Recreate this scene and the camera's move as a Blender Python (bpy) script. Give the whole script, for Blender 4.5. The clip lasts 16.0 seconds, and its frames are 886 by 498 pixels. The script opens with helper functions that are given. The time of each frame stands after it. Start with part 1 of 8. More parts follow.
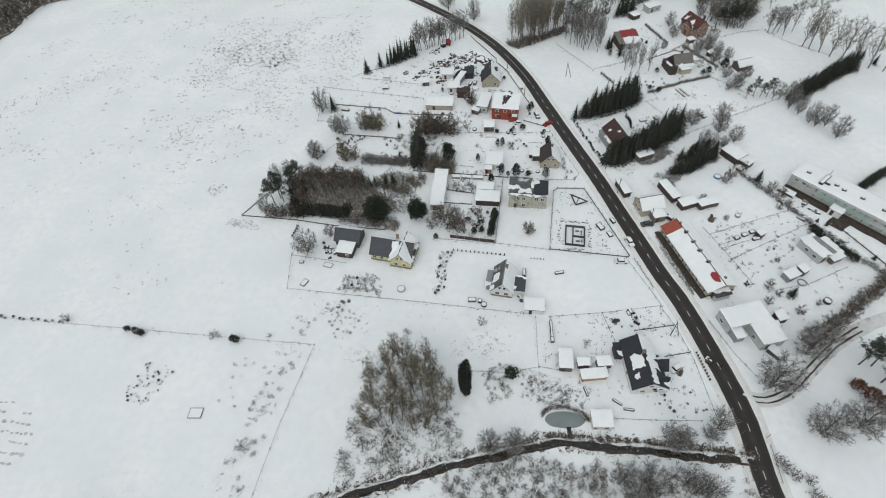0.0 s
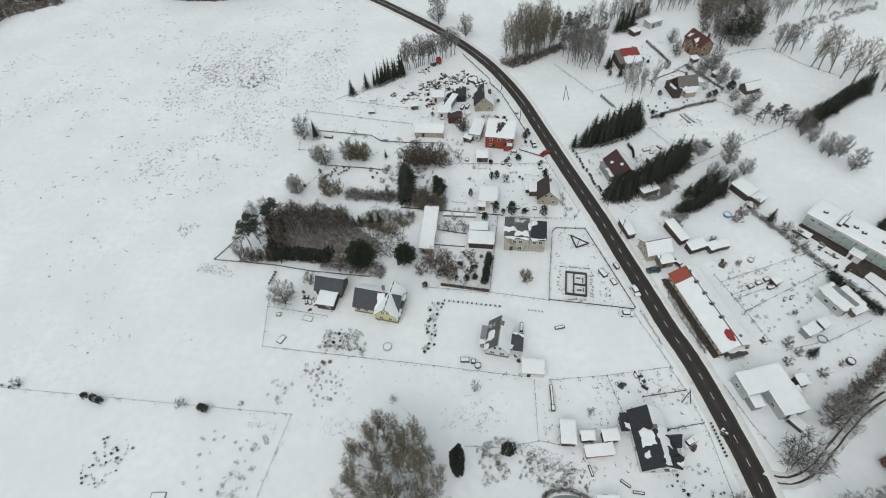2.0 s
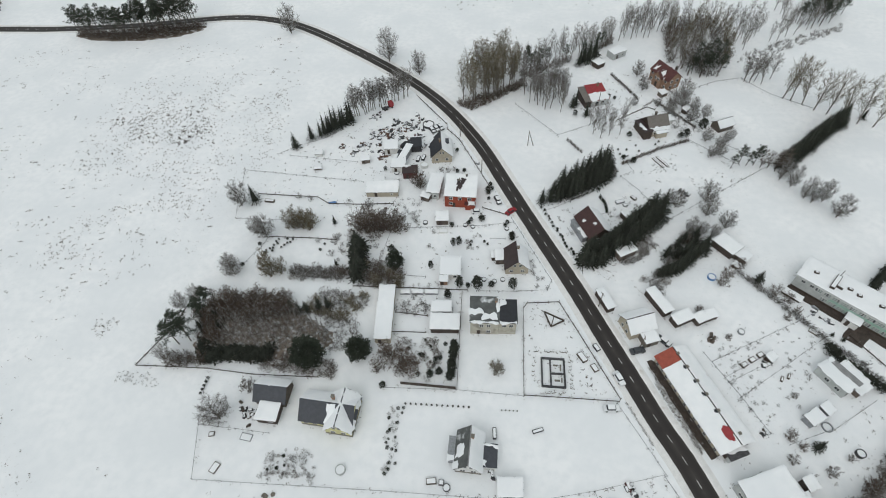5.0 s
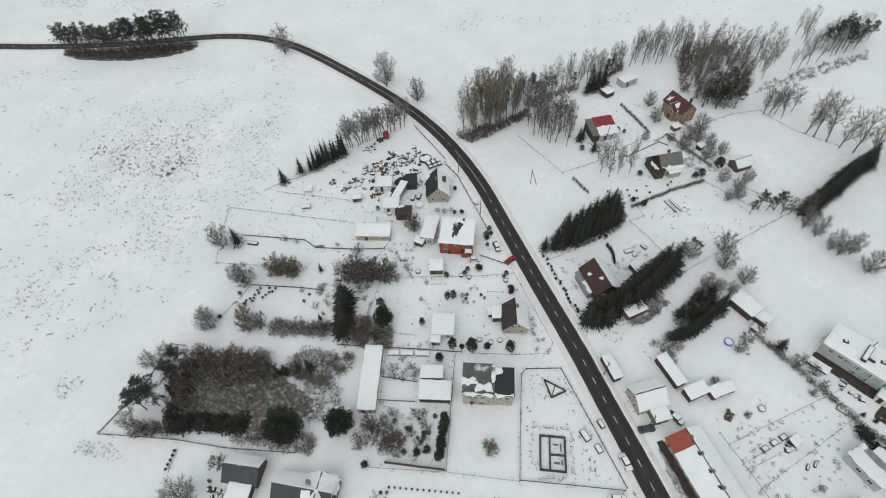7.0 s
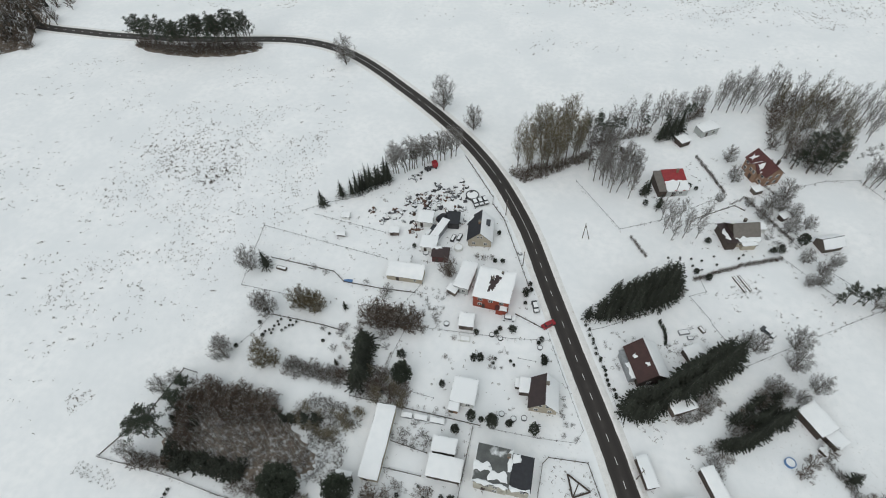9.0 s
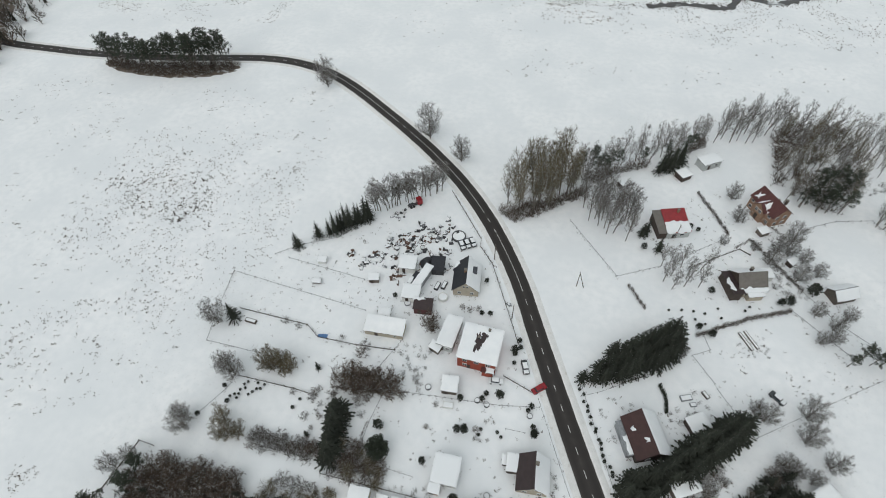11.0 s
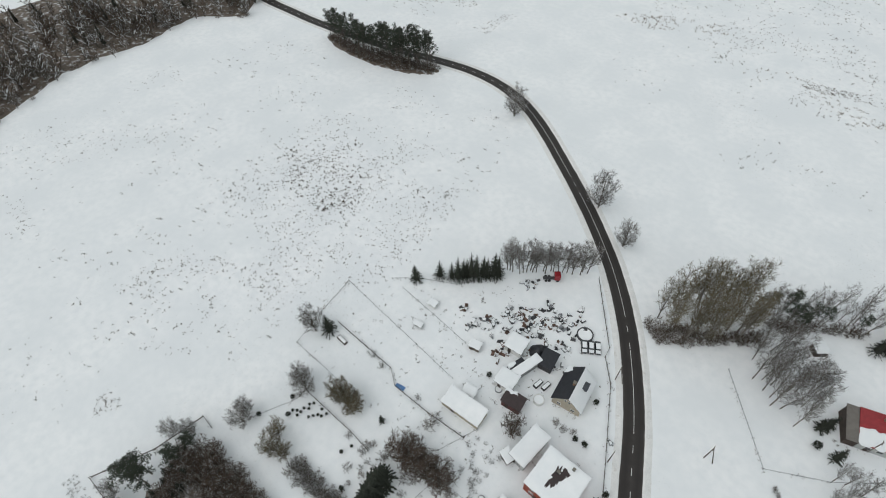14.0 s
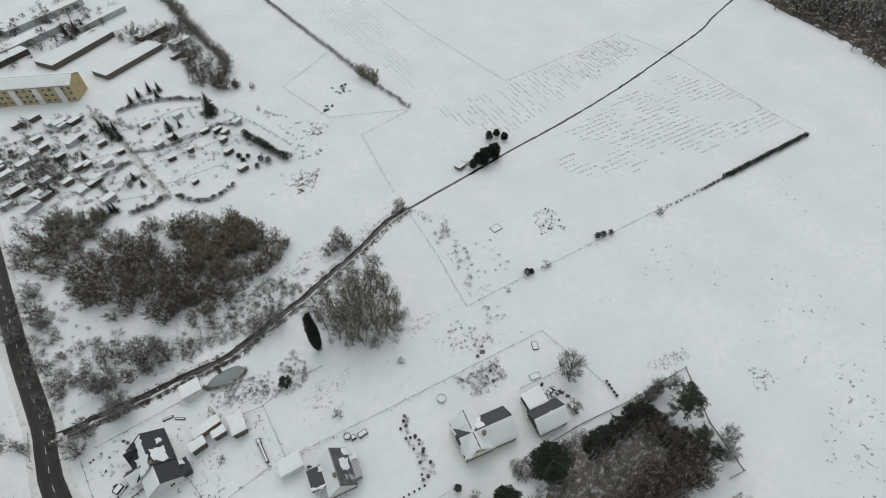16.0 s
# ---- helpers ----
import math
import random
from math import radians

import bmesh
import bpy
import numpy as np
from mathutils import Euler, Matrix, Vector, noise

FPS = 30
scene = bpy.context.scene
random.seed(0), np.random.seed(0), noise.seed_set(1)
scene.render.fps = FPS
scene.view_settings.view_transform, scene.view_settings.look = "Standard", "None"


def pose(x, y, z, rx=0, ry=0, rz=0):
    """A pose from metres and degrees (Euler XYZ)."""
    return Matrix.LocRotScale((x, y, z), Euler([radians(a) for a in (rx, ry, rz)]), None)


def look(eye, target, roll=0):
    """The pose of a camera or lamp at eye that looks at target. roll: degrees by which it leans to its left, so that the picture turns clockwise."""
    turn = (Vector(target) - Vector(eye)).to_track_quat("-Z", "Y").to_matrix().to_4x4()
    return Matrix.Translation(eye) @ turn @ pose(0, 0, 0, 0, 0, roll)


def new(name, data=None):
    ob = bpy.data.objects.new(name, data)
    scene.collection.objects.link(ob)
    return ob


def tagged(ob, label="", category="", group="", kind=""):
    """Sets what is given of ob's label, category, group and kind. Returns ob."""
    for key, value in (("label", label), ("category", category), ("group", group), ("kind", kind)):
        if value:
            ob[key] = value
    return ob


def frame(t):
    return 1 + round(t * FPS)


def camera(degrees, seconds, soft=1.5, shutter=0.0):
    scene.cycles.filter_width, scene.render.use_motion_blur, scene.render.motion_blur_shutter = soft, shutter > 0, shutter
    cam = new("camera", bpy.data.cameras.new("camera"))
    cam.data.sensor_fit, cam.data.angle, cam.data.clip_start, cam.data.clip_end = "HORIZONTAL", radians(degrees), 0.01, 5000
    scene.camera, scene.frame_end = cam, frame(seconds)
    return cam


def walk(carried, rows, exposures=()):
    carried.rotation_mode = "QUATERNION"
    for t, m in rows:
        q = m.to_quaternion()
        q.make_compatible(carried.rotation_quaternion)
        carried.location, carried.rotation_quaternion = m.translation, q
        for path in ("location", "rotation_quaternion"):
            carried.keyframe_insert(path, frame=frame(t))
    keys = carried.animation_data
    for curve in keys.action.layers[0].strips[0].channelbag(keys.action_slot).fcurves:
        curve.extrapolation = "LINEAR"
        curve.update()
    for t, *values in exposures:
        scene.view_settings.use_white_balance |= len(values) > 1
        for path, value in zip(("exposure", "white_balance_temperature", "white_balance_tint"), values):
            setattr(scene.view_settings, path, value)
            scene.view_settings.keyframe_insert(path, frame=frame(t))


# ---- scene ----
cam = camera(81.9, 16.0, soft=1.0)
PATH = [
    (0, (1.915, 19.242, 127.575), (1.642, 20.504, 126.048), -4.0),
    (0.5, (1.162, 24.104, 127.658), (0.898, 25.35, 126.117), -3.9),
    (1, (0.447, 29.82, 127.734), (0.189, 31.068, 126.193), -3.7),
    (1.5, (-0.198, 34.921, 127.909), (-0.449, 36.168, 126.366), -3.5),
    (2, (-0.478, 40.508, 127.888), (-0.723, 41.76, 126.347), -3.4),
    (2.5, (-0.488, 45.455, 127.843), (-0.717, 46.711, 126.303), -3.4),
    (3, (-0.4, 50.827, 127.991), (-0.614, 52.086, 126.452), -3.3),
    (3.5, (-0.5, 55.65, 128.03), (-0.695, 56.913, 126.491), -3.2),
    (4, (-0.598, 61.02, 127.934), (-0.767, 62.289, 126.398), -2.9),
    (6.5, (2.145, 86.871, 128.525), (2.016, 88.143, 126.987), -2.8),
    (7, (2.451, 92.194, 128.698), (2.288, 93.463, 127.162), -2.8),
    (7.5, (3.123, 97.004, 128.899), (2.919, 98.269, 127.363), -2.9),
    (8, (3.528, 102.324, 129.138), (3.216, 103.57, 127.605), -2.8),
    (8.5, (3.836, 107.216, 129.325), (3.478, 108.449, 127.792), -2.7),
    (9, (3.67, 112.55, 129.516), (3.315, 113.78, 127.98), -2.5),
    (11.5, (2.278, 138.661, 130.194), (1.94, 139.885, 128.648), -2.0),
    (12, (1.632, 144.152, 130.345), (1.297, 145.374, 128.798), -1.9),
    (12.5, (0.845, 149.47, 130.474), (0.51, 150.691, 128.925), -1.8),
    (13, (-0.104, 154.297, 130.521), (-0.438, 155.519, 128.972), -1.5),
    (13.5, (-1.623, 157.774, 130.463), (-2.05, 158.971, 128.919), -1.3),
    (14, (-2.458, 159.745, 130.011), (-3.311, 160.709, 128.48), -1.6),
    (14.5, (-3.252, 160.984, 129.319), (-4.463, 161.448, 127.797), -1.2),
    (15, (-4.636, 161.678, 129.292), (-5.929, 161.564, 127.77), -1.0),
    (15.5, (-5.877, 161.608, 129.171), (-6.938, 160.856, 127.652), -1.9),
    (16, (-6.647, 160.822, 128.962), (-7.227, 159.646, 127.452), -2.1),
]
walk(cam, [(t, look(eye, target, roll)) for t, eye, target, roll in PATH], [(0.0, -0.03), (8.0, -0.04), (11.0, -0.06), (13.0, -0.1), (14.0, -0.1), (15.0, -0.12), (15.5, -0.20), (16.0, -0.23)])

# ---- world and light: an even overcast winter sky ----
SUN_ELEVATION, SUN_AZIMUTH = 52.0, 200.0
world = bpy.data.worlds.new("overcast_sky")
scene.world = world
world.use_nodes = True
wn = world.node_tree
wn.nodes.clear()
sky = wn.nodes.new("ShaderNodeTexSky")
sky.sky_type = "NISHITA"
sky.sun_disc = False
sky.sun_elevation, sky.sun_rotation = radians(SUN_ELEVATION), radians(SUN_AZIMUTH)
sky.air_density, sky.dust_density, sky.ozone_density = 1.0, 4.0, 1.0
grey = wn.nodes.new("ShaderNodeHueSaturation")
grey.inputs["Saturation"].default_value = 0.22
backdrop = wn.nodes.new("ShaderNodeBackground")
backdrop.inputs["Strength"].default_value = 0.15
world_out = wn.nodes.new("ShaderNodeOutputWorld")
cloud = wn.nodes.new("ShaderNodeMix")
cloud.data_type = "RGBA"
cloud.inputs[0].default_value = 0.72
cloud.inputs[7].default_value = (4.3, 4.75, 4.85, 1)
wn.links.new(sky.outputs[0], grey.inputs["Color"])
wn.links.new(grey.outputs[0], cloud.inputs[6])
wn.links.new(cloud.outputs[2], backdrop.inputs[0])
wn.links.new(backdrop.outputs[0], world_out.inputs[0])

sun_data = bpy.data.lights.new("sun", "SUN")
sun_data.energy, sun_data.angle, sun_data.color = 0.5, radians(60), (1.0, 0.98, 0.95)
sun = new("sun", sun_data)
azimuth = radians(SUN_AZIMUTH)
sun.matrix_world = look((0, 0, 300), (-math.sin(azimuth) * 100, -math.cos(azimuth) * 100, 300 - 100 * math.tan(radians(SUN_ELEVATION))))

# ---- materials ----


def shade_nodes(name):
    m = bpy.data.materials.new(name)
    m.use_nodes = True
    return m, m.node_tree, m.node_tree.nodes["Principled BSDF"]


def mix_colour(tree, fac, a, b):
    n = tree.nodes.new("ShaderNodeMix")
    n.data_type = "RGBA"
    if fac is not None:
        tree.links.new(fac, n.inputs[0])
    for socket, value in ((n.inputs[6], a), (n.inputs[7], b)):
        if isinstance(value, tuple):
            socket.default_value = (*value, 1)
        else:
            tree.links.new(value, socket)
    return n.outputs[2]


def noise_value(tree, scale, detail=4.0, lo=0.35, hi=0.65, object_space=False):
    co = tree.nodes.new("ShaderNodeTexCoord") if object_space else tree.nodes.new("ShaderNodeNewGeometry")
    n = tree.nodes.new("ShaderNodeTexNoise")
    n.inputs["Scale"].default_value, n.inputs["Detail"].default_value = scale, detail
    tree.links.new(co.outputs["Object" if object_space else "Position"], n.inputs["Vector"])
    r = tree.nodes.new("ShaderNodeMapRange")
    r.inputs["From Min"].default_value, r.inputs["From Max"].default_value = lo, hi
    tree.links.new(n.outputs["Fac"], r.inputs["Value"])
    return r.outputs[0]


def bump(tree, shader, scale, strength, distance):
    n = tree.nodes.new("ShaderNodeTexNoise")
    g = tree.nodes.new("ShaderNodeNewGeometry")
    n.inputs["Scale"].default_value, n.inputs["Detail"].default_value = scale, 5
    tree.links.new(g.outputs["Position"], n.inputs["Vector"])
    b = tree.nodes.new("ShaderNodeBump")
    b.inputs["Strength"].default_value, b.inputs["Distance"].default_value = strength, distance
    tree.links.new(n.outputs["Fac"], b.inputs["Height"])
    tree.links.new(b.outputs[0], shader.inputs["Normal"])


def surface(name, base, vary=0.25, scale=1.2, grain=9.0, rough=0.8, relief=0.3, depth=0.05, metal=0.0, stain=None, stain_scale=0.35, stain_at=0.55, each=0.0):
    """A plain surface with broad and fine variation, and a stain of its own shape."""
    m, tree, shader = shade_nodes(name)
    dark = tuple(c * (1 - vary) for c in base)
    light = tuple(min(0.9, c * (1 + vary)) for c in base)
    broad = mix_colour(tree, noise_value(tree, scale), dark, light)
    fine = mix_colour(tree, noise_value(tree, grain, 3), tuple(c * 0.82 for c in base), light)
    blend = tree.nodes.new("ShaderNodeMix")
    blend.data_type = "RGBA"
    blend.inputs[0].default_value = 0.4
    tree.links.new(broad, blend.inputs[6])
    tree.links.new(fine, blend.inputs[7])
    out = blend.outputs[2]
    if stain:
        out = mix_colour(tree, noise_value(tree, stain_scale, 6, stain_at, stain_at + 0.12), out, stain)
    if each:
        info = tree.nodes.new("ShaderNodeObjectInfo")
        r = tree.nodes.new("ShaderNodeMapRange")
        r.inputs["To Min"].default_value, r.inputs["To Max"].default_value = 1 - each, 1 + each
        tree.links.new(info.outputs["Random"], r.inputs["Value"])
        hsv = tree.nodes.new("ShaderNodeHueSaturation")
        tree.links.new(r.outputs[0], hsv.inputs["Value"])
        tree.links.new(out, hsv.inputs["Color"])
        out = hsv.outputs[0]
    tree.links.new(out, shader.inputs["Base Color"])
    shader.inputs["Roughness"].default_value, shader.inputs["Metallic"].default_value = rough, metal
    if relief:
        bump(tree, shader, grain, relief, depth)
    return m


def twig_material(name, bark, frost, share, rough=0.9):
    """Twigs or needles: each piece its own tone, a share of the pieces dusted with snow."""
    m, tree, shader = shade_nodes(name)
    g = tree.nodes.new("ShaderNodeNewGeometry")
    r = tree.nodes.new("ShaderNodeMapRange")
    r.inputs["From Min"].default_value, r.inputs["From Max"].default_value = 1 - share, 1 - share + 0.06
    tree.links.new(g.outputs["Random Per Island"], r.inputs["Value"])
    info = tree.nodes.new("ShaderNodeObjectInfo")
    tone = mix_colour(tree, info.outputs["Random"], tuple(c * 0.75 for c in bark), tuple(c * 1.3 for c in bark))
    grain = mix_colour(tree, noise_value(tree, 1.1, 3), tone, tuple(c * 0.7 for c in bark))
    tree.links.new(mix_colour(tree, r.outputs[0], grain, frost), shader.inputs["Base Color"])
    shader.inputs["Roughness"].default_value = rough
    shader.inputs["Specular IOR Level"].default_value = 0.2
    return m


def snow_material(name, grass=0.0):
    """Fresh snow, with drifts, and dull grass that shows through where it is thin."""
    m, tree, shader = shade_nodes(name)
    out = mix_colour(tree, noise_value(tree, 0.05, 5), (0.77, 0.79, 0.803), (0.852, 0.86, 0.864))
    out = mix_colour(tree, noise_value(tree, 0.4, 3, 0.2, 0.6), (0.765, 0.785, 0.797), out)
    if grass:
        broad = noise_value(tree, 0.018, 4, 0.50, 0.68)
        fine = noise_value(tree, 1.3, 6, 0.60, 0.78)
        both = tree.nodes.new("ShaderNodeMath")
        both.operation = "MULTIPLY"
        tree.links.new(broad, both.inputs[0])
        tree.links.new(fine, both.inputs[1])
        thin = tree.nodes.new("ShaderNodeMath")
        thin.operation = "MULTIPLY"
        thin.inputs[1].default_value = grass
        tree.links.new(both.outputs[0], thin.inputs[0])
        out = mix_colour(tree, thin.outputs[0], out, (0.30, 0.28, 0.24))
    tree.links.new(out, shader.inputs["Base Color"])
    shader.inputs["Roughness"].default_value = 0.75
    shader.inputs["Specular IOR Level"].default_value = 0.25
    bump(tree, shader, 0.5, 0.18, 0.12)
    return m


SNOW = snow_material("field_snow", 0.55)
ROOF_SNOW = snow_material("roof_snow")
BERM = surface("ploughed_snow", (0.74, 0.735, 0.72), 0.08, 0.6, 5, 0.85, 0.6, 0.2, stain=(0.56, 0.53, 0.49), stain_scale=0.5, stain_at=0.62)
TRACK = surface("driven_snow", (0.66, 0.66, 0.65), 0.15, 0.5, 4, 0.8, 0.5, 0.1, stain=(0.36, 0.34, 0.31), stain_scale=0.4, stain_at=0.57)
PAINT = surface("road_paint", (0.62, 0.62, 0.60), 0.15, 2, 9, 0.7, 0.0, stain=(0.2, 0.19, 0.18), stain_scale=1.5, stain_at=0.58)
WATER = surface("ditch_water", (0.020, 0.019, 0.017), 0.4, 0.4, 3, 0.12, 0.1, 0.02, stain=(0.05, 0.045, 0.04), stain_scale=0.3, stain_at=0.60)
RIVERWATER = surface("river_water", (0.030, 0.027, 0.025), 0.4, 0.2, 3, 0.3, 0.1, 0.02, stain=(0.66, 0.68, 0.69), stain_scale=0.12, stain_at=0.60)
ICE = surface("pond_ice", (0.20, 0.225, 0.225), 0.12, 0.3, 4, 0.35, 0.1, 0.02)
EARTH = surface("bank_earth", (0.058, 0.045, 0.037), 0.4, 0.8, 6, 0.95, 0.8, 0.15, stain=(0.42, 0.42, 0.42), stain_scale=0.5, stain_at=0.66)
LITTER = surface("leaf_litter", (0.13, 0.105, 0.085), 0.35, 0.5, 4, 0.95, 0.6, 0.1, stain=(0.62, 0.63, 0.64), stain_scale=0.35, stain_at=0.54)
WOODFLOOR = surface("snowy_wood_litter", (0.20, 0.165, 0.135), 0.35, 0.7, 4, 0.95, 0.6, 0.1, stain=(0.55, 0.55, 0.55), stain_scale=0.8, stain_at=0.50)
STUBBLE = surface("stubble_in_thin_snow", (0.53, 0.525, 0.50), 0.3, 0.6, 4, 0.95, 0.5, 0.1, stain=(0.66, 0.67, 0.68), stain_scale=0.5, stain_at=0.52)
WOOD = surface("weathered_wood", (0.11, 0.09, 0.075), 0.3, 1.5, 12, 0.85, 0.4, each=0.25)
DARKWOOD = surface("dark_wood", (0.055, 0.040, 0.032), 0.3, 1.5, 12, 0.8, 0.4)
ORANGEWOOD = surface("fresh_boards", (0.36, 0.23, 0.14), 0.25, 2, 12, 0.75, 0.4)
CREAM = surface("cream_render", (0.40, 0.36, 0.285), 0.12, 0.7, 14, 0.9, 0.15, stain=(0.36, 0.31, 0.24), stain_scale=0.5, stain_at=0.6)
YELLOW = surface("yellow_render", (0.56, 0.53, 0.28), 0.08, 0.8, 14, 0.9, 0.15)
STONE = surface("grey_plinth", (0.17, 0.155, 0.13), 0.25, 1.2, 6, 0.9, 0.4)
BEIGE = surface("old_beige_render", (0.42, 0.40, 0.335), 0.18, 0.6, 9, 0.9, 0.2, stain=(0.26, 0.245, 0.21), stain_scale=0.4, stain_at=0.55)
WHITEWALL = surface("white_render", (0.66, 0.66, 0.64), 0.1, 0.8, 12, 0.9, 0.15)
GREYWALL = surface("grey_concrete_panels", (0.42, 0.44, 0.43), 0.15, 0.5, 7, 0.9, 0.2)
GREENPANEL = surface("pale_green_panels", (0.26, 0.42, 0.34), 0.2, 0.5, 7, 0.7, 0.1)
BRICK = surface("tan_brick", (0.27, 0.17, 0.115), 0.25, 1.5, 10, 0.9, 0.3)
REDWALL = surface("orange_red_render", (0.27, 0.055, 0.030), 0.2, 1.0, 10, 0.85, 0.2, stain=(0.26, 0.07, 0.045), stain_scale=0.6, stain_at=0.58)
OCHRE = surface("ochre_block_render", (0.44, 0.34, 0.18), 0.15, 0.4, 6, 0.9, 0.15, stain=(0.30, 0.25, 0.16), stain_scale=0.3, stain_at=0.58)
SLATE = surface("charcoal_roof_tiles", (0.048, 0.052, 0.062), 0.2, 1.0, 8, 0.6, 0.4)
BLACKROOF = surface("black_roof_felt", (0.018, 0.019, 0.024), 0.3, 1.0, 8, 0.5, 0.3)
BROWNROOF = surface("brown_roof_sheet", (0.038, 0.024, 0.024), 0.2, 1.0, 8, 0.6, 0.4)
MAROONROOF = surface("maroon_brown_roof", (0.048, 0.019, 0.017), 0.22, 0.9, 8, 0.6, 0.4)
DARKRED = surface("dark_red_roof", (0.080, 0.022, 0.020), 0.22, 0.9, 8, 0.6, 0.4)
TERRACOTTA = surface("terracotta_roof", (0.30, 0.065, 0.040), 0.22, 0.9, 8, 0.7, 0.4)
SCARLET = surface("red_sheet_roof", (0.26, 0.022, 0.026), 0.2, 0.9, 8, 0.45, 0.3)
GREYROOF = surface("grey_sheet_roof", (0.22, 0.22, 0.22), 0.25, 0.7, 7, 0.6, 0.3, stain=(0.55, 0.56, 0.57), stain_scale=0.3, stain_at=0.58)
OLDROOF = surface("stained_roof_felt", (0.085, 0.090, 0.088), 0.35, 0.5, 5, 0.7, 0.3, stain=(0.62, 0.64, 0.65), stain_scale=0.35, stain_at=0.60)
UMBERROOF = surface("umber_sheet_roof", (0.15, 0.135, 0.12), 0.15, 0.9, 8, 0.6, 0.3)
METAL = surface("dull_metal", (0.28, 0.29, 0.30), 0.25, 2, 9, 0.45, 0.1, metal=0.6)
RUST = surface("rusty_scrap", (0.10, 0.058, 0.042), 0.5, 1.5, 7, 0.8, 0.5, each=0.4)
SCRAP = surface("dark_scrap", (0.045, 0.045, 0.048), 0.5, 1.5, 7, 0.7, 0.5, each=0.4)
RUBBER = surface("black_rubber", (0.02, 0.02, 0.02), 0.2, 3, 9, 0.8, 0.1)
GLASS = surface("dark_window_glass", (0.025, 0.030, 0.035), 0.2, 1, 4, 0.08, 0.0)
PALEGLASS = surface("pale_curtained_glass", (0.20, 0.235, 0.225), 0.25, 1.2, 5, 0.12, 0.0)
FRAME = surface("white_window_frame", (0.72, 0.72, 0.70), 0.06, 2, 9, 0.5, 0.0)
REDPAINT = surface("red_car_paint", (0.26, 0.014, 0.020), 0.1, 2, 9, 0.25, 0.0)
WHITEPAINT = surface("white_car_paint", (0.66, 0.67, 0.68), 0.06, 2, 9, 0.3, 0.0)
DARKPAINT = surface("dark_car_paint", (0.05, 0.055, 0.06), 0.1, 2, 9, 0.3, 0.0)
BLUE = surface("blue_plastic", (0.09, 0.20, 0.40), 0.15, 2, 9, 0.5, 0.1)
GREENPAINT = surface("green_painted_steel", (0.015, 0.10, 0.07), 0.2, 2, 9, 0.5, 0.1)
LAMP = surface("lit_lamp_glass", (0.8, 0.76, 0.7), 0.05, 2, 9, 0.3, 0.0)
BARK = surface("grey_bark", (0.105, 0.090, 0.075), 0.35, 1.5, 10, 0.95, 0.5, each=0.25)
GREYBARK = surface("light_grey_bark", (0.17, 0.155, 0.135), 0.3, 1.5, 10, 0.95, 0.5, each=0.2)
PALEBARK = surface("pale_stems", (0.34, 0.315, 0.285), 0.25, 1.5, 10, 0.95, 0.4, each=0.15)
TWIG = twig_material("grey_twigs", (0.122, 0.108, 0.093), (0.60, 0.61, 0.62), 0.28)
BIRCHTWIG = twig_material("pale_grey_twigs", (0.140, 0.125, 0.111), (0.62, 0.63, 0.64), 0.25)
BROWNTWIG = twig_material("brown_twigs", (0.122, 0.094, 0.074), (0.55, 0.55, 0.55), 0.14)
OLIVETWIG = twig_material("olive_twigs", (0.165, 0.138, 0.088), (0.55, 0.55, 0.52), 0.18)
NEEDLE = twig_material("spruce_needles", (0.047, 0.052, 0.041), (0.30, 0.32, 0.32), 0.02)
PINE = twig_material("pine_needles", (0.056, 0.066, 0.049), (0.34, 0.36, 0.36), 0.03)
REED = twig_material("brown_reeds", (0.17, 0.115, 0.070), (0.5, 0.5, 0.48), 0.06)
RUSTLEAF = twig_material("rust_leaves", (0.17, 0.075, 0.045), (0.3, 0.25, 0.22), 0.03)
DRY = twig_material("dry_weeds", (0.15, 0.130, 0.105), (0.45, 0.44, 0.42), 0.12)


def asphalt_material():
    m, tree, shader = shade_nodes("wet_asphalt")
    uv = tree.nodes.new("ShaderNodeUVMap")
    split = tree.nodes.new("ShaderNodeSeparateXYZ")
    tree.links.new(uv.outputs[0], split.inputs[0])
    ramp = tree.nodes.new("ShaderNodeValToRGB")
    tones = ((0.0, 0.30), (0.05, 0.10), (0.12, 0.055), (0.26, 0.040), (0.40, 0.058), (0.5, 0.075), (0.60, 0.058), (0.74, 0.040), (0.88, 0.055), (0.95, 0.10), (1.0, 0.30))
    for at, v in tones:
        e = ramp.color_ramp.elements[0] if at == 0 else ramp.color_ramp.elements[-1] if at == 1.0 else ramp.color_ramp.elements.new(at)
        e.position, e.color = at, (v * 0.80, v * 0.70, v * 0.66, 1)
    tree.links.new(split.outputs[0], ramp.inputs[0])
    out = mix_colour(tree, noise_value(tree, 0.25, 5, 0.3, 0.7), (0.032, 0.028, 0.026), ramp.outputs[0])
    tree.links.new(out, shader.inputs["Base Color"])
    shader.inputs["Roughness"].default_value = 0.6
    shader.inputs["Specular IOR Level"].default_value = 0.25
    bump(tree, shader, 12, 0.2, 0.01)
    return m


ASPHALT = asphalt_material()

# ---- mesh helpers ----


def mesh_of(name, verts, faces, material, smooth=False):
    me = bpy.data.meshes.new(name)
    me.from_pydata([tuple(v) for v in verts], [], faces)
    if material:
        me.materials.append(material)
    if smooth:
        me.polygons.foreach_set("use_smooth", [True] * len(me.polygons))
    return me


def thing(name, x, y, ang=0.0, label="", category="", group="", kind="", z=0.0):
    """An Empty at the base of a thing, to which its parts belong."""
    ob = new(name)
    ob.matrix_basis = pose(x, y, z, 0, 0, ang)
    return tagged(ob, label, category, group, kind)


